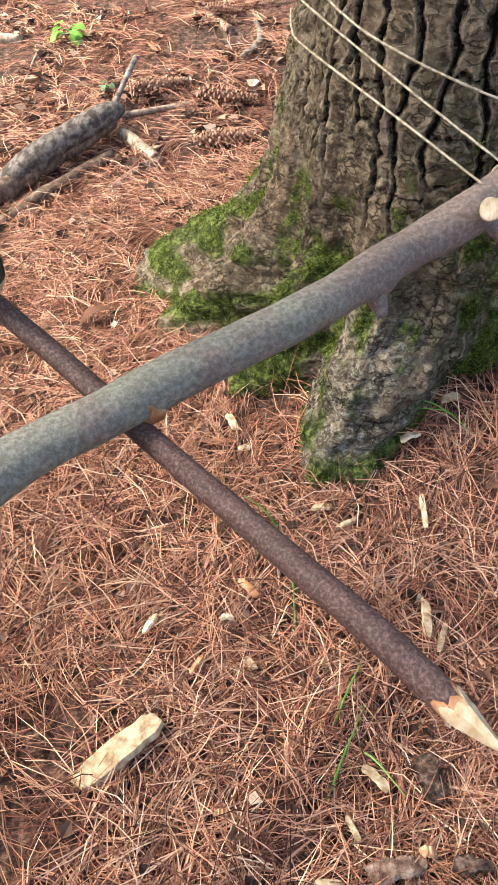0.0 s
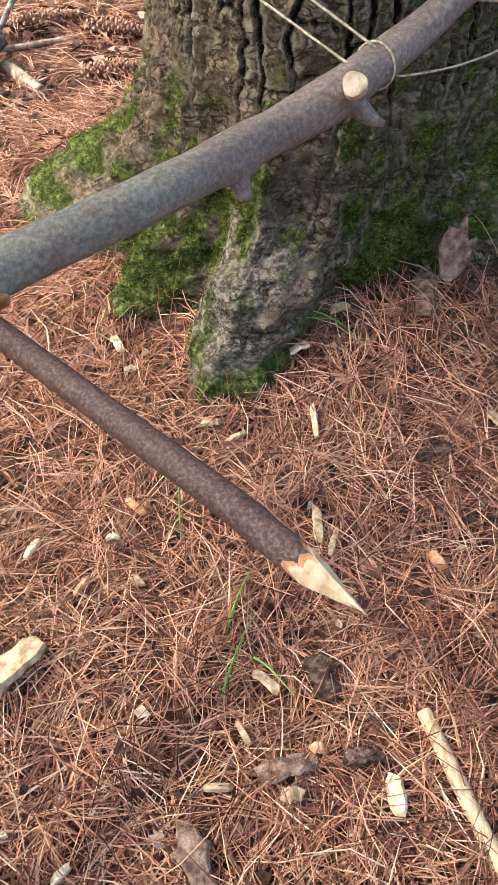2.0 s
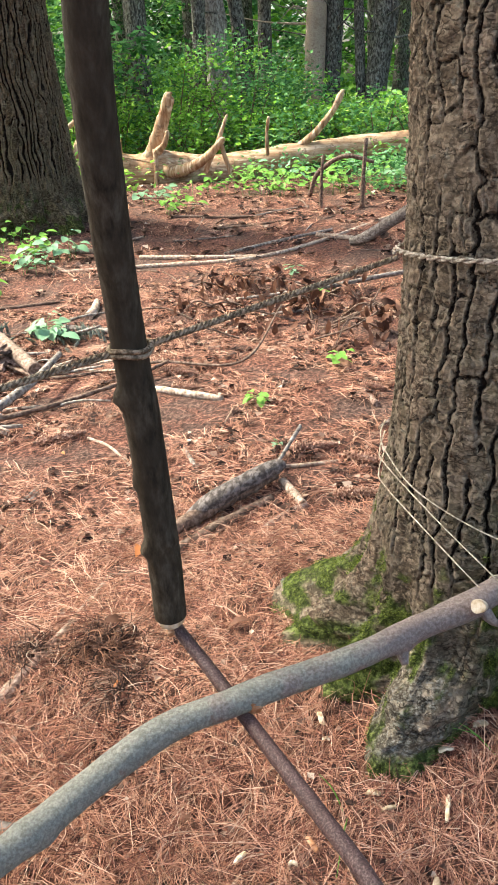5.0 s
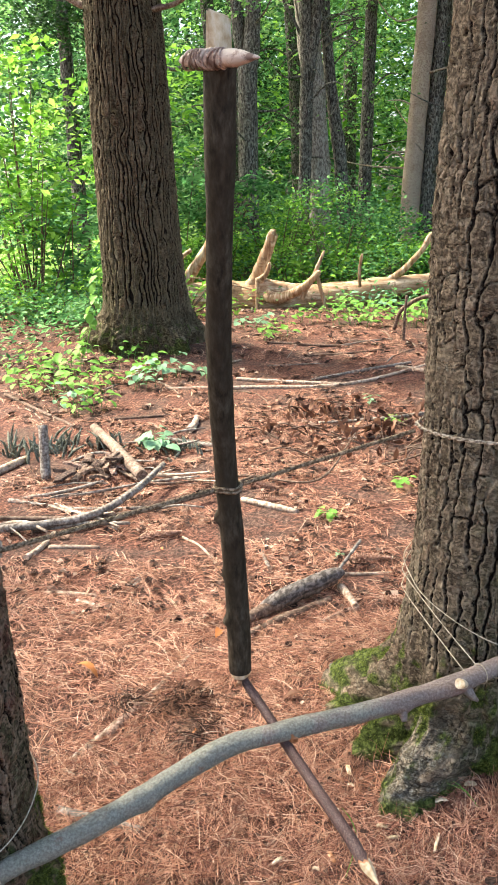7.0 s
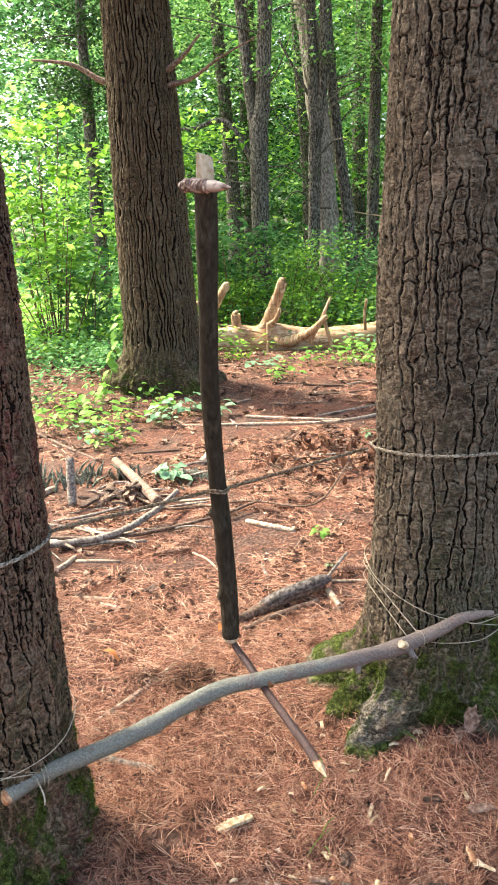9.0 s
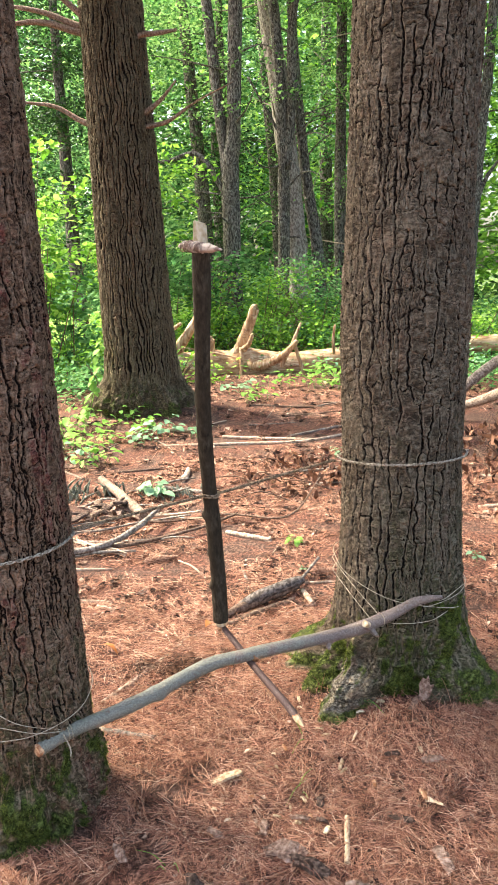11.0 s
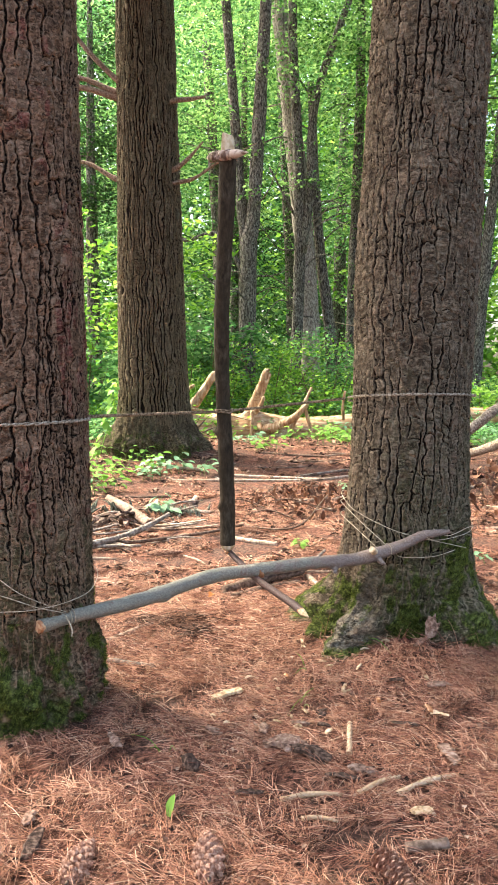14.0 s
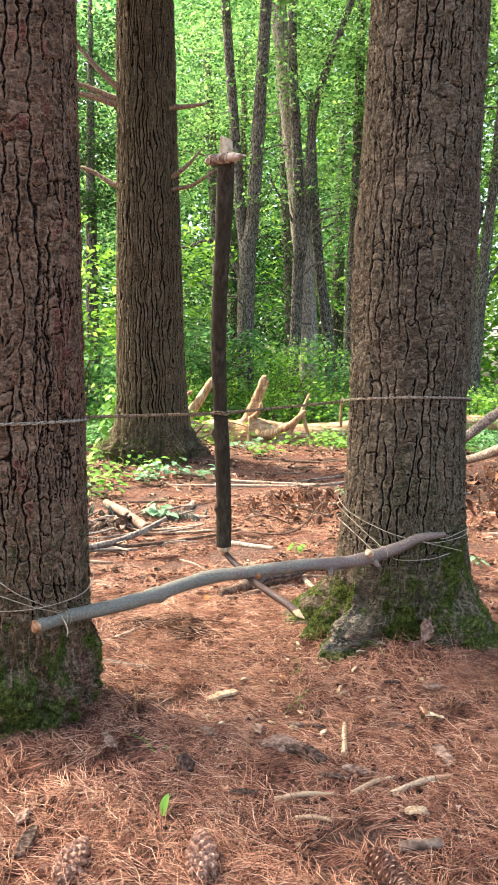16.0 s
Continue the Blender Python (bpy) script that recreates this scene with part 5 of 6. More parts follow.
for k in range(40):
    a, x, y = g.uniform(0, 6.28), g.uniform(-4.5, 0.9), g.uniform(3.2, 7.2)
    ln, w = g.uniform(0.15, 0.6), g.uniform(0.004, 0.010)
    stick_on_ground("thin_twig", [(x, y, w), (x + 0.5 * ln * math.cos(a), y + 0.5 * ln * math.sin(a) + 0.03, w), (x + ln * math.cos(a), y + ln * math.sin(a), w * 0.6)], (MAT_DEAD_BROWN, MAT_DEAD, MAT_DEAD_PALE)[k % 3], ("thin dark twig on the clearing floor", "thin grey twig on the clearing floor", "thin pale twig on the clearing floor")[k % 3], sides=6)
for a, b, c, d, w in ((0.04, 0.82, 0.27, 0.90, 0.0045), (0.01, 0.80, 0.02, 0.90, 0.004), (0.15, 0.71, 0.20, 0.745, 0.004), (-0.13, 0.875, -0.08, 0.89, 0.003), (0.38, 0.86, 0.46, 0.79, 0.004), (-0.02, 0.72, 0.02, 0.78, 0.005)):
    stick_on_ground("thin_twig", [(a, b, w), ((a + c) / 2 - 0.004, (b + d) / 2 + 0.006, w), (c, d, w * 0.8)], MAT_DEAD_BROWN, "thin brown twig on the needles", sides=7)

for pts in ([(-0.82, 6.6, 0.12, 0.020), (-0.80, 6.6, 0.45, 0.018), (-0.775, 6.6, 0.74, 0.017)], [(-1.17, 6.6, 0.15, 0.016), (-1.16, 6.6, 0.40, 0.014), (-1.14, 6.6, 0.62, 0.011)]):
    tagged(rod("dead_stick", pts, MAT_DEAD_BROWN, None, n=14, sides=8, rough=0.12), "thin dead stick standing upright in the ground", "stick", "sticks on the forest floor")

# ---- wood chips and bark scraps ----
def chip(name, x1, y1, x2, y2, w, material, label, group, thick=0.004, seed=0, tilt=0.0):
    """A split chip: a bevelled, bent sliver with ragged ends."""
    g = random.Random(seed)
    ln, lean = math.hypot(x2 - x1, y2 - y1) + 0.006, g.random()
    slant, ragged = (g.uniform(-0.6, 0.6), g.uniform(-0.6, 0.6)), name == "bark_piece"
    n = 9
    verts, faces = [], []
    for i in range(n):
        t = i / (n - 1)
        half = w * 0.5 * (0.60 + 0.40 * max(0.0, 1 - abs(2 * t - 1) ** (4 + 5 * lean)) ** 0.5) * (g.uniform(0.62, 1.2) if ragged else g.uniform(0.86, 1.1))
        lift = thick * 1.2 * math.sin(t * math.pi) * g.uniform(0.3, 1.0)
        for sgn, zz in ((-1, 0), (-0.75, 1), (0.75, 1), (1, 0)):
            verts.append(((t - 0.5) * ln + (g.uniform(-0.12, 0.12) * w + slant[i > 0] * sgn * half if i in (0, n - 1) else 0), sgn * half, lift + (zz - 0.5) * thick))
    for i in range(n - 1):
        for j in range(4):
            faces.append((i * 4 + j, (i + 1) * 4 + j, (i + 1) * 4 + (j + 1) % 4, i * 4 + (j + 1) % 4))
    faces += [(0, 1, 2, 3), ((n - 1) * 4 + 3, (n - 1) * 4 + 2, (n - 1) * 4 + 1, (n - 1) * 4)]
    mx, my = (x1 + x2) / 2, (y1 + y2) / 2
    a = math.degrees(math.atan2(y2 - y1, x2 - x1))
    m = pose(mx, my, gz(mx, my) + thick * 0.5 + 0.016, g.uniform(-14, 14), g.uniform(-10, 10) + tilt, a)
    v = [(m @ Vector(p))[:] for p in verts]
    ob = mesh_object(name, v, np.array(faces), material, None, smooth=False)
    return tagged(ob, label, "wood chip" if "chip" in name else "bark piece", group)


CHIPS = [(-0.03, 0.63, -0.01, 0.61, 0.010), (0.06, 0.73, 0.08, 0.73, 0.010), (0.18, 0.83, 0.20, 0.84, 0.013), (0.24, 0.89, 0.26, 0.90, 0.014), (-0.04, 0.83, -0.03, 0.83, 0.006), (-0.08, 0.51, -0.07, 0.53, 0.007),
         (-0.05, 0.58, -0.04, 0.58, 0.007), (0.21, 0.57, 0.20, 0.54, 0.008), (0.20, 0.75, 0.20, 0.70, 0.008), (0.11, 0.41, 0.13, 0.39, 0.011), (0.16, 0.33, 0.17, 0.33, 0.011), (0.13, 0.29, 0.145, 0.29, 0.015),
         (0.23, 0.30, 0.23, 0.27, 0.016), (0.42, 0.72, 0.43, 0.70, 0.012), (-0.06, 0.89, -0.05, 0.87, 0.012), (0.31, 0.53, 0.32, 0.51, 0.013)]
CHIPS_B = [(-0.14, 0.56, -0.13, 0.58, 0.008), (-0.02, 0.53, -0.01, 0.52, 0.008), (-0.07, 0.23, -0.06, 0.24, 0.008), (0.06, 0.30, 0.08, 0.30, 0.008), (-0.04, 0.36, -0.03, 0.36, 0.007), (0.09, 0.36, 0.10, 0.34, 0.007),
           (-0.13, 0.27, -0.12, 0.27, 0.008), (0.09, 0.70, 0.11, 0.71, 0.007), (0.41, 1.01, 0.43, 1.02, 0.013), (0.46, 0.53, 0.48, 0.49, 0.018), (0.48, 0.49, 0.53, 0.48, 0.009), (0.19, 0.56, 0.19, 0.60, 0.012), (0.48, 0.50, 0.50, 0.49, 0.010), (0.53, -0.04, 0.57, -0.02, 0.026)]
for k, c in enumerate(CHIPS + CHIPS_B):
    chip("wood_chip", *c, (MAT_CHIP if k % 2 else MAT_FRESH) if k % 5 else MAT_CUT_RED, "small pale whittled chip on needles" if k % 5 else "small orange whittled chip on needles", "whittled chips", seed=k)
tagged(chip("wood_chip", -0.185, 0.385, -0.11, 0.45, 0.030, MAT_CHIP, "", "whittled chips", 0.007, 77), "large pale yellow hewn chip", "wood chip")
stick_on_ground("split_stick", [(0.27, 0.36, 0.0075), (0.32, 0.175, 0.0085)], MAT_SPLIT, "pale barkless split stick on needles", sides=8, rough=0.02, lifts=[0.013, 0.014])
stick_on_ground("split_stick", [(0.545, -0.185, 0.010), (0.625, -0.14, 0.011)], MAT_WORN, "short weathered split stick", sides=9, lifts=[0.02, 0.022])
for a, b, c, d, w in ((0.39, 0.0, 0.47, 0.11, 0.006), (0.48, 0.03, 0.60, 0.18, 0.007), (0.23, -0.10, 0.36, -0.02, 0.006), (0.30, -0.15, 0.38, -0.13, 0.005)):
    stick_on_ground("split_stick", [(a, b, w), ((a + c) / 2, (b + d) / 2 + 0.006, w), (c, d, w * 0.7)], MAT_SPLIT, "weathered pale splinter half sunk in needles", sides=7, rough=0.2, lifts=[0.014, 0.018, 0.014])
for k, c in enumerate([(0.39, 0.39, 0.46, 0.38, 0.035), (0.54, 0.31, 0.59, 0.24, 0.045), (0.34, 0.10, 0.41, 0.11, 0.028), (0.12, -0.11, 0.18, -0.09, 0.02), (0.38, 0.97, 0.36, 0.87, 0.034),
                       (0.17, 0.42, 0.18, 0.38, 0.030), (0.11, 0.31, 0.16, 0.32, 0.024), (0.04, 0.27, 0.06, 0.21, 0.030), (0.19, 0.32, 0.22, 0.32, 0.016), (-0.10, 0.18, -0.05, 0.16, 0.03), (0.32, 0.66, 0.36, 0.68, 0.02), (0.44, 0.66, 0.50, 0.70, 0.03), (-0.32, 0.02, -0.27, -0.02, 0.03), (-0.225, -0.41, -0.195, -0.50, 0.032), (-0.29, -0.36, -0.27, -0.40, 0.03), (0.30, 0.06, 0.38, 0.05, 0.035)]):
    chip("bark_piece", *c, MAT_WETBARK if k % 5 in (0, 3) else MAT_OLDBARK, "dark rotten bark slab on needles" if k % 5 in (0, 3) else "flat reddish-brown bark flake on needles", "bark flakes", 0.0045, 200 + k)
for k, (x1, y1, x2, y2, w, thick) in enumerate(((0.095, 0.165, 0.175, 0.145, 0.055, 0.010), (0.165, 0.145, 0.285, 0.115, 0.030, 0.012), (0.12, 0.185, 0.20, 0.175, 0.040, 0.008), (0.19, 0.115, 0.27, 0.10, 0.018, 0.010))):
    chip("bark_piece", x1, y1, x2, y2, w, MAT_OLDBARK if k in (0, 2) else MAT_WETBARK, "thick reddish bark slab lifted off the needles" if k in (0, 2) else "dark crumbling bark slab on needles", "bark flakes", thick, 260 + k)
bm = bmesh.new()
edge = [bm.verts.new((x, 0.003 * math.sin(90 * x + 60 * z), z)) for x, z in ((-0.020, 0.0), (-0.004, -0.006), (0.016, 0.002), (0.021, 0.030), (0.027, 0.052), (0.014, 0.048), (0.007, 0.082), (-0.003, 0.066), (-0.014, 0.070), (-0.025, 0.044))]
face = bm.faces.new(edge)
bmesh.ops.inset_region(bm, faces=[face], thickness=0.004, depth=0.003)
back = bmesh.ops.extrude_face_region(bm, geom=list(bm.faces))
bmesh.ops.translate(bm, verts=[v for v in back["geom"] if isinstance(v, bmesh.types.BMVert)], vec=(0, 0.005, 0))
bm.transform(pose(0.405, 0.918, gz(0.405, 0.918) + 0.045, -14, 6, 14))
flap = part("bark_piece", bm, MAT_OLDBARK, None)
tagged(flap, "torn bark flake standing against the trunk foot", "bark piece", "bark flakes")
clod = rod("bark_piece", [(-0.085, -0.005, 0.020, 0.008), (-0.065, -0.015, 0.024, 0.014), (-0.04, -0.035, 0.027, 0.019), (-0.02, -0.05, 0.018, 0.008)], MAT_WETBARK, None, n=18, sides=14, rough=0.45, seed=3, grain=40)
tagged(clod, "rounded dark clod of rotten bark", "bark piece", "bark flakes")

# ---- pine cones ----
def cone_mesh(length, width, scales, seed):
    g = np.random.default_rng(seed)
    core, f = tube_data([(0, 0, -length / 2, width * 0.18), (0, 0, 0, width * 0.30), (0, 0, length / 2, width * 0.08)], n=8, sides=8)
    verts, faces = [core], [f[0], f[1]]
    at = len(core)
    for k in range(scales):
        t = (k + 0.5) / scales
        z = (t - 0.5) * length
        prof = width * 0.5 * (math.sin(math.pi * min(1, 0.12 + 0.9 * t) ** 0.8) * 0.75 + 0.28)
        a = k * 2.39996 + g.uniform(-0.1, 0.1)
        out, side, up = np.array((math.cos(a), math.sin(a), 0)), np.array((-math.sin(a), math.cos(a), 0)), np.array((0, 0, 1.0))
        p0 = up * z + out * prof * 0.25
        tip = up * (z + length * 0.045) + out * prof
        sw, th = width * 0.17, width * 0.05
        mid = p0 * 0.35 + tip * 0.65
        v = np.array([p0 - side * sw * 0.3, p0 + side * sw * 0.3, mid + side * sw, tip + side * sw * 0.55, tip - side * sw * 0.55, mid - side * sw, tip - up * th * 1.5 + out * th * 0.6, mid - up * th * 2])
        verts.append(v)
        faces.append(np.array([(0, 1, 2, 5), (5, 2, 3, 4)]) + at)
        faces.append(np.array([(3, 6, 4), (2, 7, 6), (2, 6, 3), (5, 4, 6), (5, 6, 7)]) + at)
        at += 8
    return np.vstack(verts), faces


CONE_DATA = cone_mesh(0.15, 0.050, 90, 4)


def pine_cone(x1, y1, x2, y2, w, label, k):
    mx, my, ln = (x1 + x2) / 2, (y1 + y2) / 2, math.hypot(x2 - x1, y2 - y1)
    base = thing("pine_cone", (mx, my, gz(mx, my)), label, "pine cone", "fallen pine cones")
    d = Vector((x2 - x1, y2 - y1, 0.0)).normalized()
    m = Matrix.Translation((mx, my, gz(mx, my) + w * 0.42)) @ d.to_track_quat("Z", "Y").to_matrix().to_4x4() @ pose(0, 0, 0, 0, 0, 40 * k) @ Matrix.Diagonal((w / 0.05, w / 0.05, ln / 0.15, 1))
    v = np.array([(m @ Vector(p))[:] for p in CONE_DATA[0]])
    quads = [f for f in CONE_DATA[1] if f.shape[1] == 4]
    tris = [f for f in CONE_DATA[1] if f.shape[1] == 3]
    mesh_object("scale_spiral", v, [np.vstack(quads), np.vstack(tris)], MAT_CONE, base, smooth=False)["kind"] = "stuff"
    tip = m @ Vector((0, 0, -0.075))
    rod("stem", [(*tip, 0.004), (*(tip - d * 0.012), 0.003)], MAT_DEAD_BROWN, base, n=4, sides=6)


for k, (c, label) in enumerate([((-0.42, 2.16, -0.26, 2.22, 0.045), "long open brown pine cone beside stick"), ((-0.23, 2.15, -0.07, 2.12, 0.048), "long open brown pine cone, blunt end showing"),
                                ((-0.21, 1.86, -0.06, 1.90, 0.044), "weathered grey pine cone near root"), ((-1.41, 2.10, -1.26, 2.22, 0.046), "dark open pine cone on needles"),
                                ((-1.21, 2.94, -1.03, 2.91, 0.055), "dark pine cone by bleached stick"), ((-1.10, 2.75, -0.95, 2.76, 0.045), "brown pine cone by bleached stick"),
                                ((-0.27, 2.86, -0.15, 2.83, 0.040), "small brown pine cone on needles"), ((-1.95, 3.05, -1.83, 3.12, 0.05), "small dark pine cone in dead wood"),
                                ((0.205, -0.435, 0.135, -0.300, 0.066), "large open reddish pine cone"), ((-0.05, -0.55, -0.085, -0.42, 0.06), "open pine cone half in needles"), ((0.50, -0.245, 0.585, -0.325, 0.060), "dark open pine cone on needles")]):
    pine_cone(*c, label, k)

# ---- small plants and dead leaves ----
def seedling(x, y, size, leaves, material, label, k, high=0.5):
    """Several thin stems, each with leaves set along it; big plants sprawl over the ground."""
    g = random.Random(k)
    base = thing("seedling", (x, y, gz(x, y)), label, "plant", "seedlings")
    stems = []
    shoots = 1 if size < 0.2 else 3 + leaves // 4
    per = max(4, int(leaves * 2.2 / shoots)) if shoots > 1 else int(leaves * 1.7)
    blades = []
    for q in range(shoots):
        a0, r0 = g.uniform(0, 6.28), (0 if shoots == 1 else size * 0.6 * math.sqrt(g.random()))
        sx, sy = x + r0 * math.cos(a0), y + r0 * math.sin(a0)
        sz = gz(sx, sy)
        lean, h = g.uniform(0, 6.28), size * high * g.uniform(0.5, 1.3)
        top = (sx + 0.35 * h * math.cos(lean), sy + 0.35 * h * math.sin(lean), sz + h)
        stems.append(tube_data([(sx, sy, sz - 0.01, 0.0022), ((sx + top[0]) / 2, (sy + top[1]) / 2, sz + 0.6 * h, 0.0017), (*top, 0.001)], n=6, sides=5))
        for i in range(per):
            t = 0.35 + 0.65 * (i + g.random()) / per
            p = [sx + (top[0] - sx) * t, sy + (top[1] - sy) * t, sz + h * t]
            a = i * 2.4 + g.uniform(-0.5, 0.5)
            ln = (size * 0.31 if shoots == 1 else g.uniform(0.055, 0.105)) * g.uniform(0.75, 1.2)
            out = ln * 0.55
            tip = (p[0] + out * math.cos(a), p[1] + out * math.sin(a), p[2] + 0.12 * ln)
            stems.append(tube_data([(*p, 0.001), (*tip, 0.0007)], n=3, sides=4))
            v, f = broad_leaf((tip[0] + 0.45 * ln * math.cos(a), tip[1] + 0.45 * ln * math.sin(a), tip[2] - 0.02 * ln), ln, ln * g.uniform(0.55, 0.8), math.degrees(a), g.uniform(-5, 30), g.uniform(-30, 30), lobes=0, curl=0.35, n=6)
            blades.append((v, f))
    stem = joined("stem", stems, MAT_LEAF_SHRUB, base)
    stem["kind"] = "stuff"
    for v, f in blades:
        mesh_object("leaf", v, f, material, stem)


WEEDS = [(-0.66, 2.62, 0.13, 9, 0), (-0.42, 3.17, 0.15, 7, 0), (-0.48, 2.20, 0.07, 5, 1), (-2.84, 4.75, 0.30, 16, 1), (-2.12, 3.38, 0.24, 12, 1), (-2.40, 6.42, 0.26, 12, 0), (-2.90, 6.85, 0.26, 10, 1), (-0.99, 4.64, 0.15, 6, 1), (-0.72, 4.26, 0.18, 7, 0)]
WEEDS_B = [(-2.95, 4.07, 0.34, 16, 0), (-3.2, 4.6, 0.30, 12, 0), (-2.6, 4.95, 0.28, 12, 1), (-3.5, 4.5, 0.32, 14, 0), (-3.75, 4.9, 0.4, 14, 0), (-2.51, 7.3, 0.34, 12, 0), (-1.96, 7.5, 0.36, 12, 0), (-2.2, 7.7, 0.4, 12, 0), (-1.6, 7.9, 0.4, 12, 0), (-1.3, 7.7, 0.36, 10, 0), (-3.4, 5.2, 0.28, 8, 0), (0.4, 2.6, 0.12, 5, 1), (-1.2, 7.4, 0.4, 14, 0), (-0.9, 7.7, 0.42, 12, 0), (-0.6, 7.9, 0.45, 14, 1), (-0.3, 7.6, 0.4, 12, 0), (0.0, 8.0, 0.5, 14, 1), (-1.7, 7.35, 0.32, 10, 0), (-3.0, 4.9, 0.3, 12, 0), (-3.3, 4.2, 0.3, 10, 1), (-2.3, 8.7, 0.5, 16, 0), (-1.9, 9.0, 0.55, 18, 1), (-1.5, 9.0, 0.5, 16, 0), (-1.1, 9.2, 0.6, 18, 1), (-0.6, 9.1, 0.55, 16, 0), (-0.1, 9.3, 0.6, 16, 1), (-2.0, 8.4, 0.4, 12, 0), (-3.75, 4.3, 0.36, 14, 0), (-4.1, 4.6, 0.4, 16, 0), (-3.9, 5.0, 0.36, 12, 0)]
for k, (x, y, size, n, pale) in enumerate(WEEDS + WEEDS_B):
    seedling(x, y, size, n, MAT_LEAF_GREYGREEN if pale else MAT_LEAF_WEED, "pale grey-green leafy weed on needles" if pale else "bright green broad-leaved seedling", k)
green = thing("fallen_leaf", (0.015, -0.245, 0.02), "single fresh green leaf standing in needles", "leaf")
v, f = broad_leaf((0.015, -0.245, gz(0.015, -0.245) + 0.036), 0.055, 0.026, 60, -72, 10)
mesh_object("blade", v, f, MAT_LEAF_WEED, green)
rod("stalk", [(0.015, -0.245, gz(0.015, -0.245), 0.001), (0.015, -0.245, gz(0.015, -0.245) + 0.014, 0.001)], MAT_LEAF_SHRUB, green, n=4, sides=5)


def dead_leaf(x, y, size, yaw, pitch, roll, material, label, curl=0.9):
    v, f = broad_leaf((x, y, 0), size, size * 0.46, yaw, pitch, roll, lobes=3.5, curl=curl, n=11)
    v[:, 2] += gz(x, y) + 0.006 - v[:, 2].min()
    return tagged(mesh_object("dead_leaf", v, f, material), label, "leaf", "dead leaves")


for k, (x, y, size, mt) in enumerate([(-1.0, 1.08, 0.09, 1), (-0.51, 0.92, 0.045, 1), (-0.70, 1.46, 0.075, 1), (-1.27, 2.05, 0.03, 1), (-0.31, 1.15, 0.065, 0), (-0.19, 1.26, 0.05, 1), (0.18, 0.40, 0.04, 0), (-0.25, 0.62, 0.05, 0), (-0.62, 1.12, 0.06, 0), (-0.9, 1.5, 0.06, 0), (-0.2, 2.5, 0.06, 0)]):
    dead_leaf(x, y, size, 50 * k, 10 - 5 * (k % 4), 20 * (k % 3) - 15, MAT_ORANGELEAF if mt else MAT_DEADLEAF, "curled orange dead leaf on needles" if mt else "curled brown dead leaf on needles")
g = random.Random(3)
for k in range(140):
    a, r = g.uniform(0, 2 * math.pi), g.random() ** 0.5
    x, y = (-0.72 + 0.85 * r * math.cos(a), 3.92 + 0.5 * r * math.sin(a)) if k < 80 else (0.55 + 0.6 * r * math.cos(a), 4.4 + 0.9 * r * math.sin(a))
    ob = dead_leaf(x, y, g.uniform(0.045, 0.10), g.uniform(0, 360), g.choice((-1, 1)) * g.uniform(25, 90), g.uniform(-90, 90), MAT_DEADLEAF, "crisp dark brown dead leaf in a pile", g.uniform(-1.5, 2.2))
    ob.location.z = 0.17 * g.random() * (1 - 0.7 * r) if k < 80 else 0.12 * g.random()


def leaf_heap(cx, cy, wx, wy, high, count, label, seed):
    """A loose heap of curled dead leaves held up by dead twigs."""
    g = random.Random(seed)
    leaves, twigs = [], []
    for k in range(count):
        a, r = g.uniform(0, 2 * math.pi), abs(g.gauss(0, 0.5))
        x, y, sz = cx + wx * r * math.cos(a), cy + wy * r * math.sin(a), g.uniform(0.04, 0.10)
        lift = 0.03 + high * math.exp(-r * r * 2.5) * g.random()
        leaves.append(broad_leaf((x, y, gz(x, y) + lift), sz, sz * 0.5, g.uniform(0, 360), g.uniform(-90, 90), g.uniform(-90, 90), lobes=3.5, curl=g.uniform(-1.5, 2.2), n=7))
    for k in range(count // 14):
        a, r = g.uniform(0, 2 * math.pi), 0.5 * g.random()
        x, y, b, ln = cx + wx * r * math.cos(a), cy + wy * r * math.sin(a), g.uniform(0, 6.28), g.uniform(0.2, 0.5)
        twigs.append(tube_data([(x, y, gz(x, y), 0.006), (x + 0.5 * ln * math.cos(b), y + 0.5 * ln * math.sin(b), gz(x, y) + high * 0.5 * g.random() + 0.04, 0.005), (x + ln * math.cos(b + 0.3), y + ln * math.sin(b + 0.3), gz(x, y) + high * g.random(), 0.002)], n=8, sides=5))
    heap = tagged(joined("leaf_heap", leaves, MAT_DEADLEAF), label, "dead leaves", kind="stuff")
    joined("twig", twigs, MAT_DEAD_BROWN, heap)["kind"] = "stuff"


leaf_heap(-0.80, 3.95, 0.95, 0.55, 0.15, 95, "heap of crisp brown oak leaves with dark twigs", 31)
leaf_heap(-1.25, 4.35, 0.6, 0.4, 0.08, 60, "scattered brown oak leaves on the needles", 32)
leaf_heap(0.45, 4.6, 0.8, 1.1, 0.34, 300, "tall heap of brown leafy dead branches", 33)
leaf_heap(-0.25, 3.6, 0.35, 0.35, 0.14, 50, "brown dead leaves beside the trunk", 34)


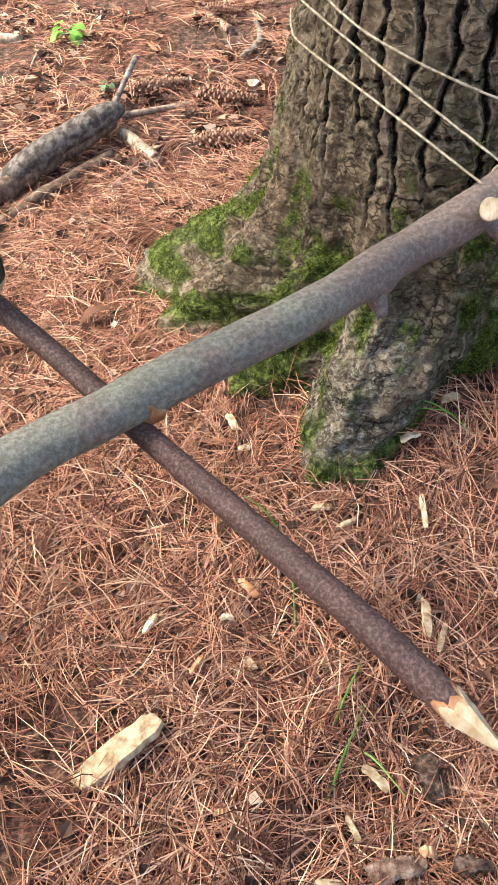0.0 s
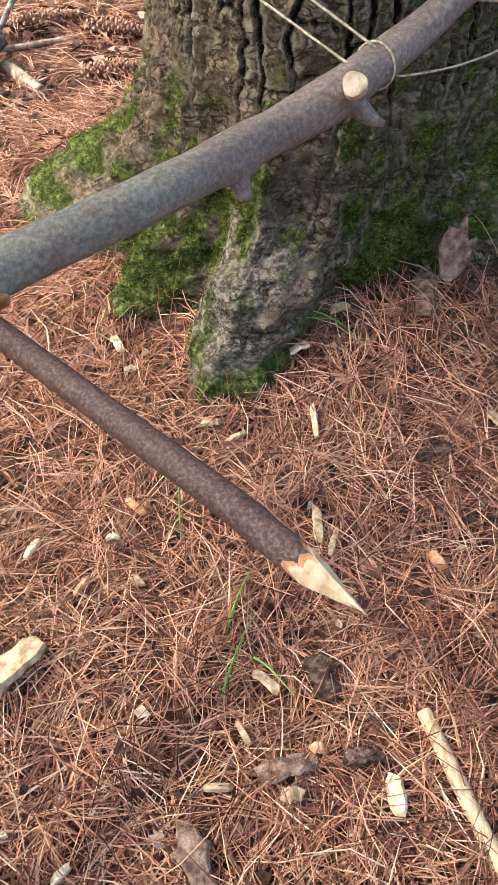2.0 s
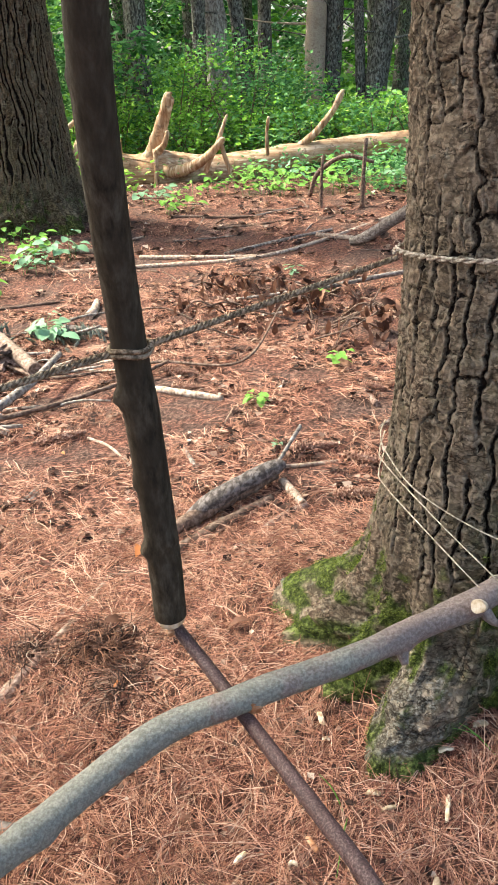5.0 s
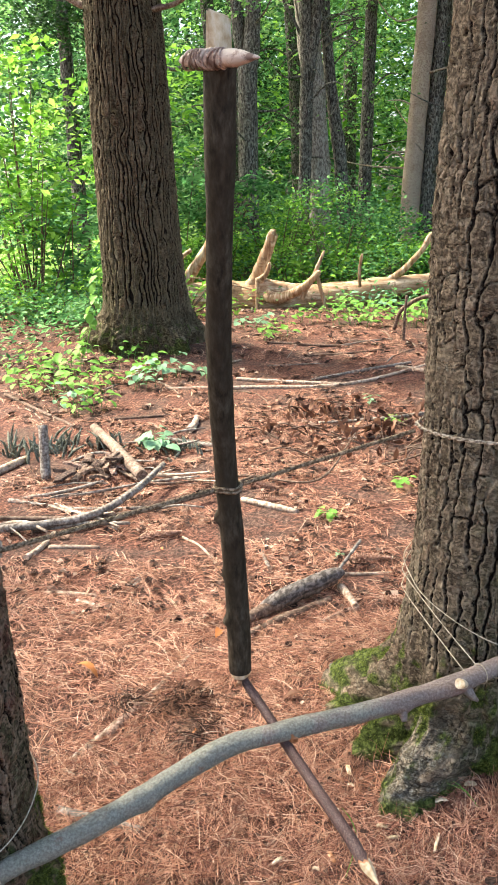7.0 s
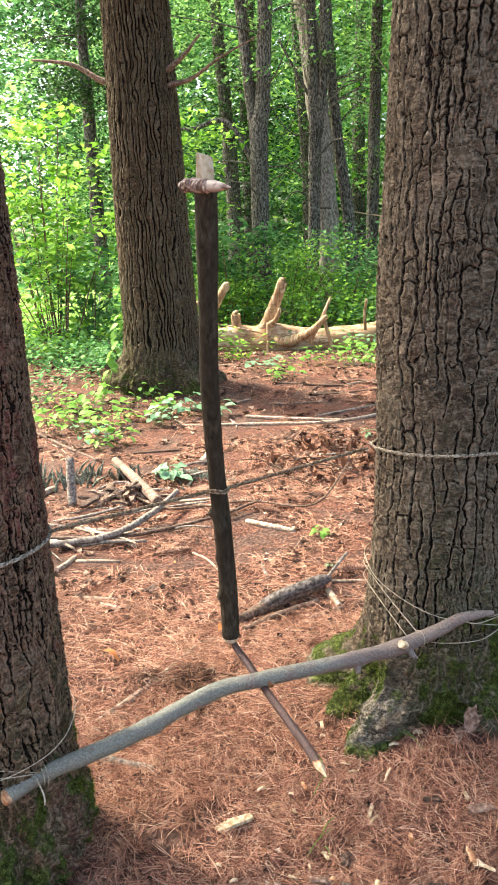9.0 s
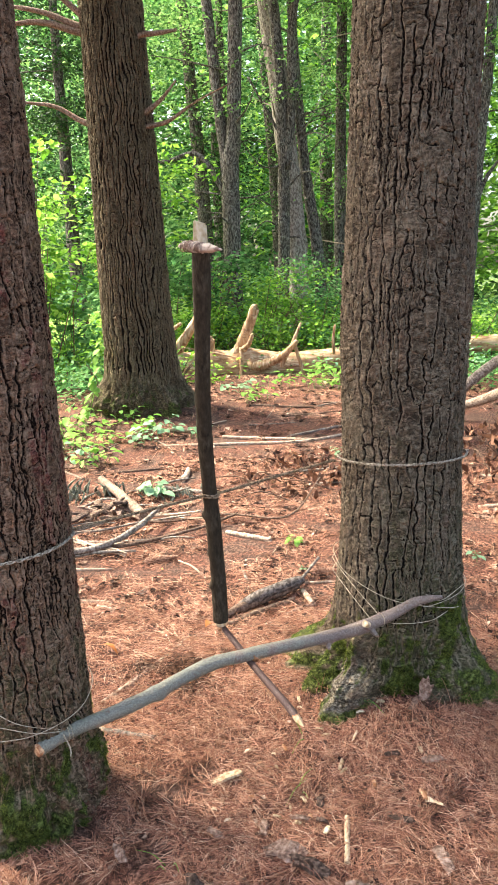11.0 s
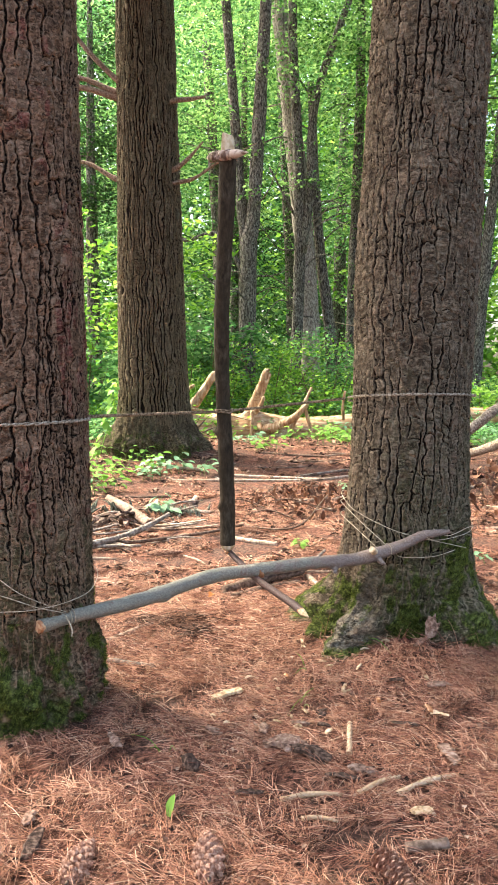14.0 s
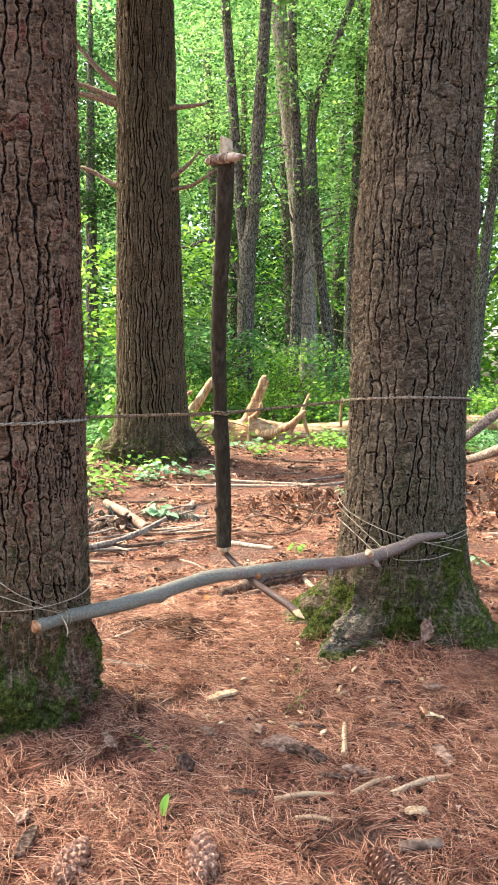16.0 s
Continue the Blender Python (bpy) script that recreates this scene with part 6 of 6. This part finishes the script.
def needle_clump(cx, cy, wide, high, count, material, label, seed):
    """A low tangle of dark dead twigs and clotted needles."""
    g = random.Random(seed)
    strands = []
    for k in range(count):
        a, r, b, ln = g.uniform(0, 6.28), wide * 0.5 * abs(g.gauss(0, 0.55)), g.uniform(0, 6.28), g.uniform(0.04, 0.11)
        x, y = cx + r * math.cos(a), cy + r * math.sin(a)
        z = gz(x, y) + 0.012
        lift = high * g.random() * math.exp(-(r / wide) ** 2 * 6)
        w = g.uniform(0.0006, 0.0016)
        strands.append(tube_data([(x, y, z + lift * 0.5, w), (x + 0.5 * ln * math.cos(b), y + 0.5 * ln * math.sin(b), z + lift + 0.006, w), (x + ln * math.cos(b + 0.4), y + ln * math.sin(b + 0.4), z + lift * g.random(), w * 0.5)], n=5, sides=4))
    tagged(joined("needle_clump", strands, material), label, "forest litter", kind="stuff")


needle_clump(-0.63, 1.05, 0.20, 0.02, 110, MAT_LITTER, "dark tangle of dead twigs and clotted needles", 41)
needle_clump(-0.60, 1.02, 0.26, 0.03, 260, MAT_DEADLEAF, "brown tangle of clotted needles and scraps", 45)
needle_clump(-0.50, 0.90, 0.14, 0.02, 120, MAT_LITTER, "brown dead twigs among the needles", 42)
needle_clump(-0.78, 0.98, 0.16, 0.02, 120, MAT_LITTER, "dark clotted needles beside a stick", 43)


def lichen_tuft(cx, cy, wide, high, count, label, seed):
    """Upright grey-green lichened dead sprigs."""
    g = random.Random(seed)
    strands = []
    for k in range(count):
        x, y, h = cx + g.gauss(0, wide * 0.3), cy + g.gauss(0, wide * 0.2), high * g.uniform(0.35, 1.1)
        dx, dy, z = g.gauss(0, 0.12) * high, g.gauss(0, 0.12) * high, gz(x, y)
        strands.append(tube_data([(x, y, z - 0.01, 0.007), (x + dx, y + dy, z + 0.5 * h, 0.009), (x + 3 * dx, y + 3 * dy, z + h, 0.002)], n=7, sides=5, rough=0.3, seed=k, grain=60))
    tagged(joined("lichen_tuft", strands, MAT_LICHEN), label, "lichen", kind="stuff")


lichen_tuft(-2.80, 3.15, 0.5, 0.13, 60, "dull grey-green lichened dead sprigs standing in needles", 51)
lichen_tuft(-2.45, 3.35, 0.3, 0.10, 35, "low grey-green lichened sprigs", 52)
lichen_tuft(-1.95, 3.42, 0.35, 0.08, 45, "low grey-green lichened sprigs by a branch", 53)
for k in range(20):
    a, r = g.uniform(0, 6.28), 0.17 * math.sqrt(g.random())
    x, y, ln, b = -2.17 + r * math.cos(a), 2.86 + r * math.sin(a), g.uniform(0.08, 0.2), g.uniform(0, 6.28)
    slab = chip("bark_piece", x, y, x + ln * math.cos(b), y + ln * math.sin(b), g.uniform(0.03, 0.07), (MAT_WETBARK, MAT_OLDBARK, MAT_DEAD_BROWN)[k % 3], ("dark slab of a crumbling rotten stump", "reddish slab of a crumbling rotten stump", "brown slab of a crumbling rotten stump")[k % 3], "rotten stump pieces", 0.014, 400 + k, g.uniform(-35, 35))
    slab.location.z = 0.07 * g.random()
for k in range(14):
    a, x, y = g.uniform(0, 6.28), -0.75 + g.uniform(-0.6, 0.6), 3.9 + g.uniform(-0.5, 0.5)
    stick_on_ground("thin_twig", [(x, y, 0.006), (x + 0.2 * math.cos(a), y + 0.2 * math.sin(a), 0.005), (x + 0.36 * math.cos(a + 0.3), y + 0.36 * math.sin(a + 0.3), 0.003)], MAT_DEAD_BROWN, "dark twig in the dead leaf pile", lifts=[0.02, 0.08, 0.05 + 0.15 * g.random()], sides=6)

# ---- needle carpet ----
def needle_field(name, count, place, length, width, label, seed, lift=0.012):
    """Bundles of fallen needles, each a bent ribbon with two bends."""
    g = np.random.default_rng(seed)
    x, y = place(g, count)
    base = g.uniform(0, 2 * np.pi, count) + 1.6 * vnoise(x * 2.5, y * 2.5, 0, 8)
    fan = 4
    x, y = np.repeat(x, fan), np.repeat(y, fan)
    yaw = np.repeat(base, fan) + g.normal(0, 0.22, count * fan)
    n = len(x)
    ln = g.uniform(0.65, 1.2, n) * length
    bend = g.normal(0, 0.35, n)
    z0 = g.uniform(0.001, lift, n)
    tip = g.normal(0, 0.011, n) + (g.random(n) < 0.05) * g.uniform(0, 0.03, n)
    pts = []
    for t in (0.0, 0.5, 1.0):
        ang = yaw + bend * t
        px, py = x + np.cos(ang) * ln * t, y + np.sin(ang) * ln * t
        pz = ground_height(px, py) + z0 + tip * t + 0.006 * (t == 0.5)
        w = width * (1.0, 0.9, 0.35)[int(t * 2)] * 0.5
        ox, oy = -np.sin(ang) * w, np.cos(ang) * w
        pts += [np.stack([px + ox, py + oy, pz - 0.0003], 1), np.stack([px - ox, py - oy, pz + 0.0003], 1)]
    v = np.stack(pts, 1).reshape(-1, 3)
    k = np.arange(n)[:, None] * 6
    q = np.vstack([k + np.array((0, 1, 3, 2)), k + np.array((2, 3, 5, 4))])
    ob = mesh_object(name, v, q, MAT_NEEDLE, smooth=True)
    return tagged(ob, label, "pine needles", kind="stuff")


def thinned(x, y, keep=-0.55):
    ok = vnoise(x * 5, y * 5, 0, 15) + 0.6 * vnoise(x * 13, y * 13, 2, 16) > keep
    return np.where(ok, x, np.roll(x, 1) * 0 + x[ok][np.arange(len(x)) % ok.sum()] + 0.02), np.where(ok, y, y[ok][np.arange(len(x)) % ok.sum()] + 0.015)


def near_place(g, n):
    return thinned(g.uniform(-0.85, 0.95, n), g.uniform(-0.8, 1.75, n))


def side_place(g, n):
    return g.uniform(-2.2, -0.7, n), g.uniform(0.2, 1.6, n)


def mid_place(g, n):
    return thinned(g.uniform(-2.6, 1.5, n), 1.4 + 3.0 * g.random(n) ** 1.2, -0.12)


def back_place(g, n):
    return g.uniform(-2.6, 2.6, n), g.uniform(-3.2, -0.7, n)


def far_place(g, n):
    return thinned(g.uniform(-6.5, 1.8, n), 3.6 + 5.4 * g.random(n), -0.15)


needle_field("pine_needles", 29000, near_place, 0.080, 0.00125, "thick carpet of orange-brown pine needles", 1)
needle_field("pine_needles", 6000, back_place, 0.088, 0.0016, "loose carpet of reddish pine needles along the path", 5)
needle_field("pine_needles", 5500, side_place, 0.088, 0.0016, "loose carpet of orange-brown pine needles", 4)
needle_field("pine_needles", 15500, mid_place, 0.090, 0.0017, "carpet of orange-brown pine needles", 2)
needle_field("pine_needles", 7500, far_place, 0.11, 0.003, "thin carpet of sunlit reddish pine needles", 3)

def litter(name, count, place, size, label, seed):
    g = np.random.default_rng(seed)
    x, y = place(g, count)
    pos = np.stack([x, y, ground_height(x, y) + g.uniform(0.006, 0.018, count)], 1)
    v, f = leaves_data(pos, g.uniform(0.4, 1.5, count) * size, 0.8, fold=0.5, width=0.8, gen=g)
    return tagged(mesh_object(name, v, f, MAT_LITTER, smooth=False), label, "litter", kind="stuff")


litter("leaf_litter", 2600, near_place, 0.014, "dark crumbs of leaf and bark between the needles", 11)
litter("leaf_litter", 5000, mid_place, 0.032, "brown crumbs of leaf and bark between the needles", 12)
litter("leaf_litter", 4200, far_place, 0.05, "brown leaf scraps on the clearing floor", 13)
g = np.random.default_rng(19)
n = 46
a = np.radians(g.uniform(-150, 10, n))
bx, by = RIGHT_BASE[0] + (0.30 + 0.05 * g.random(n)) * np.cos(a), RIGHT_BASE[1] + (0.30 + 0.05 * g.random(n)) * np.sin(a)
blades = []
for k in range(n):
    z, lean = gz(bx[k], by[k]), g.normal(0, 0.03, 2)
    h = g.uniform(0.05, 0.12)
    blades.append(tube_data([(bx[k], by[k], z, 0.0007), (bx[k] + lean[0] * 0.5 - 0.02 * math.cos(a[k]), by[k] + lean[1] * 0.5 - 0.02 * math.sin(a[k]), z + h * 0.6, 0.0006), (bx[k] + lean[0] * 2 - 0.03 * math.cos(a[k]), by[k] + lean[1] * 2 - 0.03 * math.sin(a[k]), z + h, 0.0003)], n=6, sides=4))
tagged(joined("dry_stalks", blades, MAT_NEEDLE), "dry needles and stalks caught against the trunk foot", "pine needles", kind="stuff")
blades = []
for x, y in ((0.08, 0.46), (0.10, 0.44), (0.02, 0.70), (0.03, 0.69), (0.27, 0.86), (0.28, 0.85), (0.07, 0.38), (-0.16, 0.02), (-0.14, 0.03), (-0.15, 0.0)):
    d = g.normal(0, 0.03, 2)
    blades.append(tube_data([(x, y, gz(x, y), 0.0014), (x + d[0], y + d[1], gz(x, y) + 0.035, 0.0012), (x + 2.4 * d[0], y + 2.4 * d[1], gz(x, y) + 0.045, 0.0004)], n=6, sides=4))
tagged(joined("grass_blades", blades, MAT_LEAF_WEED), "a few thin green grass blades in the needles", "grass", kind="stuff")

# ---- woods behind ----
def forest_tree(name, stems, material, label, crown=None, leaf=None, seed=0, group="trees behind the clearing"):
    """stems: lists of (x, y, z, radius). crown: (centre, spread, clumps, leaves, leaf size)."""
    x, y = stems[0][0][:2]
    base = thing(name, (x, y, gz(x, y)), label, "tree", group)
    for k, pts in enumerate(stems):
        pts = [(px, py, max(pz, gz(px, py) - 0.1) if i == 0 else pz, r) for i, (px, py, pz, r) in enumerate(pts)]
        rod("trunk" if k == 0 else "limb", pts, material, base, n=40 if k == 0 else 24, sides=14 if k == 0 else 9, rough=0.10, seed=seed + k, grain=7)
    g = np.random.default_rng(seed + 7)
    top = stems[0]
    twigs = []
    for k in range(9):
        t = g.uniform(1.6, 7.0)
        p = [np.interp(t, [q[2] for q in top], [q[i] for q in top]) for i in (0, 1)]
        a, ln = g.uniform(0, 2 * np.pi), g.uniform(0.6, 1.9)
        dx, dy = math.cos(a) * ln, math.sin(a) * ln * 0.6
        twigs.append(tube_data([(p[0], p[1], t, 0.022), (p[0] + 0.5 * dx, p[1] + 0.5 * dy, t + g.uniform(-0.1, 0.35), 0.014), (p[0] + dx, p[1] + dy, t + g.uniform(-0.3, 0.7), 0.005)], n=8, sides=5, rough=0.1))
    joined("branch", twigs, material, base)["kind"] = "stuff"
    if crown:
        g = np.random.default_rng(seed)
        (cx, cy, cz), (sx, sy, sz), clumps, count, size = crown
        c = np.stack([cx + g.normal(0, sx, clumps), cy + g.normal(0, sy, clumps), cz + g.normal(0, sz, clumps), g.uniform(0.6, 1.3, clumps)], 1)
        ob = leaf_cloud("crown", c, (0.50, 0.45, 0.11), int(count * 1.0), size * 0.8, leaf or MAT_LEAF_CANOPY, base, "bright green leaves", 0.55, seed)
        ob["kind"] = "stuff"
    return base


forest_tree("forked_tree", [[(-5.02, 12, 0.2, 0.18), (-5.0, 12, 1.4, 0.165), (-4.95, 12, 3.4, 0.16), (-4.84, 12, 4.1, 0.135), (-4.66, 12, 6.4, 0.12), (-4.42, 12, 9.5, 0.09)],
                            [(-4.97, 12, 3.35, 0.12), (-5.08, 12, 4.3, 0.10), (-5.35, 12, 8.1, 0.085), (-5.52, 12, 10, 0.06)], [(-4.98, 12, 2.9, 0.05), (-5.5, 11.9, 3.75, 0.05), (-6.2, 11.8, 3.7, 0.035), (-6.9, 11.7, 3.9, 0.02)]],
            MAT_TRUNK_DARK, "forked lichen-spotted dark tree", ((-5.4, 12.6, 8.2), (1.6, 1.0, 1.6), 60, 9000, 0.11), seed=61)
forest_tree("pale_tree", [[(-4.25, 13.6, 0.2, 0.22), (-4.33, 13.5, 3.5, 0.20), (-4.8, 13.5, 8.0, 0.17), (-4.95, 13.5, 10, 0.13)]],
            MAT_TRUNK_PALE, "pale lichen-covered trunk of a clump", ((-4.6, 14.4, 8.6), (1.7, 0.9, 1.5), 60, 9000, 0.11), seed=71)
forest_tree("twin_tree", [[(-4.5, 13.1, 0.2, 0.12), (-4.44, 13.1, 0.9, 0.11), (-4.3, 13.1, 4.2, 0.11), (-4.42, 13.1, 7.5, 0.09), (-4.4, 13.1, 10, 0.07)],
                          [(-4.28, 13.1, 3.5, 0.10), (-4.10, 13.1, 4.6, 0.09), (-3.96, 13.1, 6.4, 0.08), (-3.22, 13.1, 8.3, 0.065), (-2.9, 13.1, 9.5, 0.05)], [(-4.28, 13.1, 4.0, 0.03), (-4.9, 13.0, 5.2, 0.02)]],
            MAT_TRUNK_DARK, "slim dark trunk with crooked second stem", ((-3.6, 14.0, 8.4), (1.6, 0.8, 1.6), 60, 8000, 0.11), seed=81)
forest_tree("dark_tree", [[(-3.85, 13.8, 0.2, 0.14), (-3.92, 13.8, 2.0, 0.12), (-4.15, 13.8, 4.0, 0.10), (-4.3, 13.8, 7.0, 0.07)]], MAT_TRUNK_DARK, "dark trunk leaning into a clump", seed=88)
forest_tree("slim_tree", [[(-3.72, 14.6, 0.2, 0.13), (-3.68, 14.6, 2.0, 0.12), (-3.5, 14.6, 6.5, 0.10), (-3.4, 14.6, 10, 0.08)]], MAT_TRUNK_DARK, "slim leafy dark tree in the woods", ((-3.5, 14.8, 6.2), (0.7, 0.6, 2.2), 50, 6000, 0.10), seed=91)
forest_tree("pale_tree", [[(-3.2, 17, 0.2, 0.22), (-3.0, 17, 5, 0.19), (-2.9, 17, 12, 0.12)]], MAT_TRUNK_PALE, "pale straight trunk deep in the woods", ((-2.9, 17.4, 8), (1.6, 1.0, 2.2), 70, 9000, 0.12), MAT_LEAF_SHRUB, seed=95)
forest_tree("pale_tree", [[(-2.72, 14, 0.2, 0.19), (-2.70, 14, 1.2, 0.17), (-2.42, 14, 5.2, 0.15), (-2.2, 14, 10, 0.1)]], MAT_DEAD_PALE, "tall pale barkless trunk", seed=101)
forest_tree("dark_tree", [[(-2.47, 14.2, 0.2, 0.17), (-2.45, 14.2, 1.2, 0.16), (-2.15, 14.2, 5.2, 0.14), (-1.9, 14.2, 10, 0.1)]], MAT_TRUNK_DARK, "brown trunk close behind a pale one", ((-1.8, 14.6, 8.2), (1.5, 0.8, 1.5), 60, 8000, 0.11), seed=105)
forest_tree("dark_tree", [[(-1.72, 14, 0.2, 0.20), (-1.68, 14, 0.9, 0.18), (-1.52, 14, 2.3, 0.16), (-1.1, 14, 6, 0.12)], [(-1.6, 14, 1.0, 0.10), (-1.32, 14, 2.4, 0.08), (-0.9, 14, 4.5, 0.05)], [(-1.9, 14, 0.3, 0.09), (-1.95, 14, 2.4, 0.08), (-2.0, 14, 5, 0.05)]],
            MAT_TRUNK_DARK, "dark tree with several leaning stems", ((-1.2, 14.6, 7.6), (1.4, 0.8, 1.4), 50, 7000, 0.11), seed=111)
forest_tree("dark_tree", [[(-1.05, 14, 0.2, 0.12), (-1.0, 14, 1.3, 0.11), (-0.82, 14, 3.7, 0.10), (-0.66, 14, 5.2, 0.09), (-0.4, 14, 9, 0.06)], [(-1.0, 14, 2.0, 0.05), (-0.75, 14, 3.0, 0.04), (-0.3, 14, 3.6, 0.02)]], MAT_TRUNK_DARK, "slim dark tree leaning to one side", ((-0.4, 14.5, 7.6), (1.4, 0.8, 1.4), 50, 7000, 0.11), seed=115)
for k, (x, y, r) in enumerate([(-9.6, 17, 0.16), (-7.2, 15.5, 0.2), (-9.8, 16, 0.22), (-6.1, 17.5, 0.2), (0.6, 15.5, 0.2), (2.2, 13.5, 0.22), (-5.6, 20, 0.22), (-1.9, 20, 0.2)]):
    forest_tree("leafy_tree", [[(x, y, 0.2, r), (x + 0.05, y, 3, r * 0.85), (x + 0.25 * (-1) ** k, y, 9, r * 0.5)]], MAT_TRUNK_DARK, "dark leafy forest tree behind the clearing",
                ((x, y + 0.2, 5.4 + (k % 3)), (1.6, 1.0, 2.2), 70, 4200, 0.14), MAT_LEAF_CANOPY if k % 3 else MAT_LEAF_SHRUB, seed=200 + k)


for k, (x, y, z, wide, n) in enumerate([(-8.7, 12.4, 5.6, 0.6, 14000), (-6.6, 15.6, 4.2, 0.55, 4200), (-2.3, 18.5, 5.0, 0.8, 5000), (-7.9, 18.0, 3.0, 1.2, 4000)]):
    forest_tree("evergreen_tree", [[(x, y, 0.2, 0.15), (x, y, 4, 0.12), (x + 0.1, y, 9, 0.05)]], MAT_TRUNK_DARK, "dark drooping evergreen tree among leafy trees", ((x, y, z), (wide, 0.7, 1.9), 60, n, 0.11), MAT_NEEDLE_GREEN if k == 2 else MAT_LEAF_DARK, seed=260 + k)


def shrub(x, y, w, h, count, size, material, label, seed):
    base = thing("shrub", (x, y, gz(x, y)), label, "shrub", "undergrowth")
    g = np.random.default_rng(seed)
    z = gz(x, y)
    n = 26
    c = np.stack([x + g.normal(0, w * 0.45, n), y + g.normal(0, w * 0.35, n), z + h * g.random(n) ** 0.8, g.uniform(0.5, 1.1, n)], 1)
    stems = [tube_data([(x + 0.15 * (p[0] - x), y + 0.15 * (p[1] - y), z, 0.012), (x + 0.6 * (p[0] - x), y + 0.6 * (p[1] - y), z + 0.6 * (p[2] - z), 0.008), (p[0], p[1], p[2], 0.004)], n=6, sides=5) for p in c[::2]]
    joined("stem", stems, MAT_DEAD_BROWN, base)["kind"] = "stuff"
    ob = leaf_cloud("foliage", c, (0.27, 0.27, 0.10), count, size, material, base, "", 0.6, seed + 1)
    ob["kind"] = "stuff"


# Shrubs, saplings and bushes: a brighter leaf colour stands in for sun.
g = random.Random(21)
for k in range(34):
    x, y = -8.0 + 11.5 * (k / 33) + g.uniform(-0.4, 0.4), 11.0 + g.uniform(-0.4, 2.6)
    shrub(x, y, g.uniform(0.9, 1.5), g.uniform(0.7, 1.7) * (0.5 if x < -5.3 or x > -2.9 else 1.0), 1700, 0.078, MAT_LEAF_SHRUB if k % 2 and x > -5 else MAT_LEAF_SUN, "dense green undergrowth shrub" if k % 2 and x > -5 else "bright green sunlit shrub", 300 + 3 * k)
for k, (x, y, h) in enumerate([(-6.4, 7.9, 2.4), (-6.3, 8.5, 1.5), (-6.5, 10.5, 3.0), (-5.0, 10.7, 1.8), (-5.7, 10.6, 3.6), (-6.8, 8.2, 3.6)]):
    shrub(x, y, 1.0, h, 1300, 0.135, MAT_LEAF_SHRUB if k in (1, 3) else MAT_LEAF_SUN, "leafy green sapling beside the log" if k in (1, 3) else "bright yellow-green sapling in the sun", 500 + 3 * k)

for k in range(22):
    x, y = (-7.6 + 3.2 * (k / 9) + g.uniform(-0.2, 0.2), 6.9 + g.uniform(0, 1.5)) if k < 10 else (-4.2 + 5.4 * ((k - 10) / 11) + g.uniform(-0.2, 0.2), 10.3 + g.uniform(0, 0.6))
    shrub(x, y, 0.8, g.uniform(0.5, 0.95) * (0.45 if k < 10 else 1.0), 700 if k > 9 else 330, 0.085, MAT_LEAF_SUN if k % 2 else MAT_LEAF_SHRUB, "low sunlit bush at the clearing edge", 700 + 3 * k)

# deep woods closing the view: darker leaves west, sun and haze painted into northern ones
g = np.random.default_rng(77)
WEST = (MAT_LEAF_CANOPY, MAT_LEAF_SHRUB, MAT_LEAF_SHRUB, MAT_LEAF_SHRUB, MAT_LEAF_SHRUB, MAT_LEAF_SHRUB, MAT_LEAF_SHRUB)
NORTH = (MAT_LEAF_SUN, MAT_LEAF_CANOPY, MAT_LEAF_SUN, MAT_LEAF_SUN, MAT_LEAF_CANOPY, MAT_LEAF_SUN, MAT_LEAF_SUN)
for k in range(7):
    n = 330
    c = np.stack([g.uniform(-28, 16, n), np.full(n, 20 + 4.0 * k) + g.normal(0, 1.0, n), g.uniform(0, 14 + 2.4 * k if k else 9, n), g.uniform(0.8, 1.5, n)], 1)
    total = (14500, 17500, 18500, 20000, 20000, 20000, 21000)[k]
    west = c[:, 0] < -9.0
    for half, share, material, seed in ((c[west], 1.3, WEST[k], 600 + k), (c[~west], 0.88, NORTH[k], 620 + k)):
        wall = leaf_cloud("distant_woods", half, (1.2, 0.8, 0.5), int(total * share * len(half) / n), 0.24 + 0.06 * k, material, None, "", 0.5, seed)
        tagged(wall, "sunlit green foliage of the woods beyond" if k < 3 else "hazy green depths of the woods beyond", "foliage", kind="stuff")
g = np.random.default_rng(78)
n = 1000
where = np.arange(n)
c = np.stack([np.where(where < 150, g.uniform(-7.5, -4.3, n), np.where(where < 240, g.uniform(-1.1, 1.6, n), g.uniform(-13, 4, n))), np.where(where < 150, 4.6 + 4.2 * g.random(n), np.where(where < 240, 7.3 + 1.6 * g.random(n), 8.8 + 9 * g.random(n))), np.zeros(n), np.ones(n)], 1)
c[:, 2] = ground_height(c[:, 0], c[:, 1]) + g.uniform(0.05, 0.3, n)
herbs = leaf_cloud("ground_herbs", c, (0.28, 0.28, 0.06), 21000, 0.075, MAT_LEAF_SHRUB, None, "", 0.75, 650)
tagged(herbs, "low green leafy herbs under the trees", "undergrowth", kind="stuff")
g = np.random.default_rng(79)
n = 640
side = np.arange(n) < 420
c = np.stack([np.where(side, g.uniform(-19, -8, n), g.uniform(-1.6, 4, n)), g.uniform(11.5, 19.5, n), np.zeros(n), np.ones(n)], 1)
c[:, 2] = ground_height(c[:, 0], c[:, 1]) + g.uniform(0.1, 0.6, n)
meadow = leaf_cloud("meadow", c, (0.35, 0.35, 0.14), 22000, 0.12, MAT_LEAF_FIELD, None, "", 0.4, 651)
tagged(meadow, "bright pale green sunlit meadow beyond the trees", "meadow", kind="stuff")
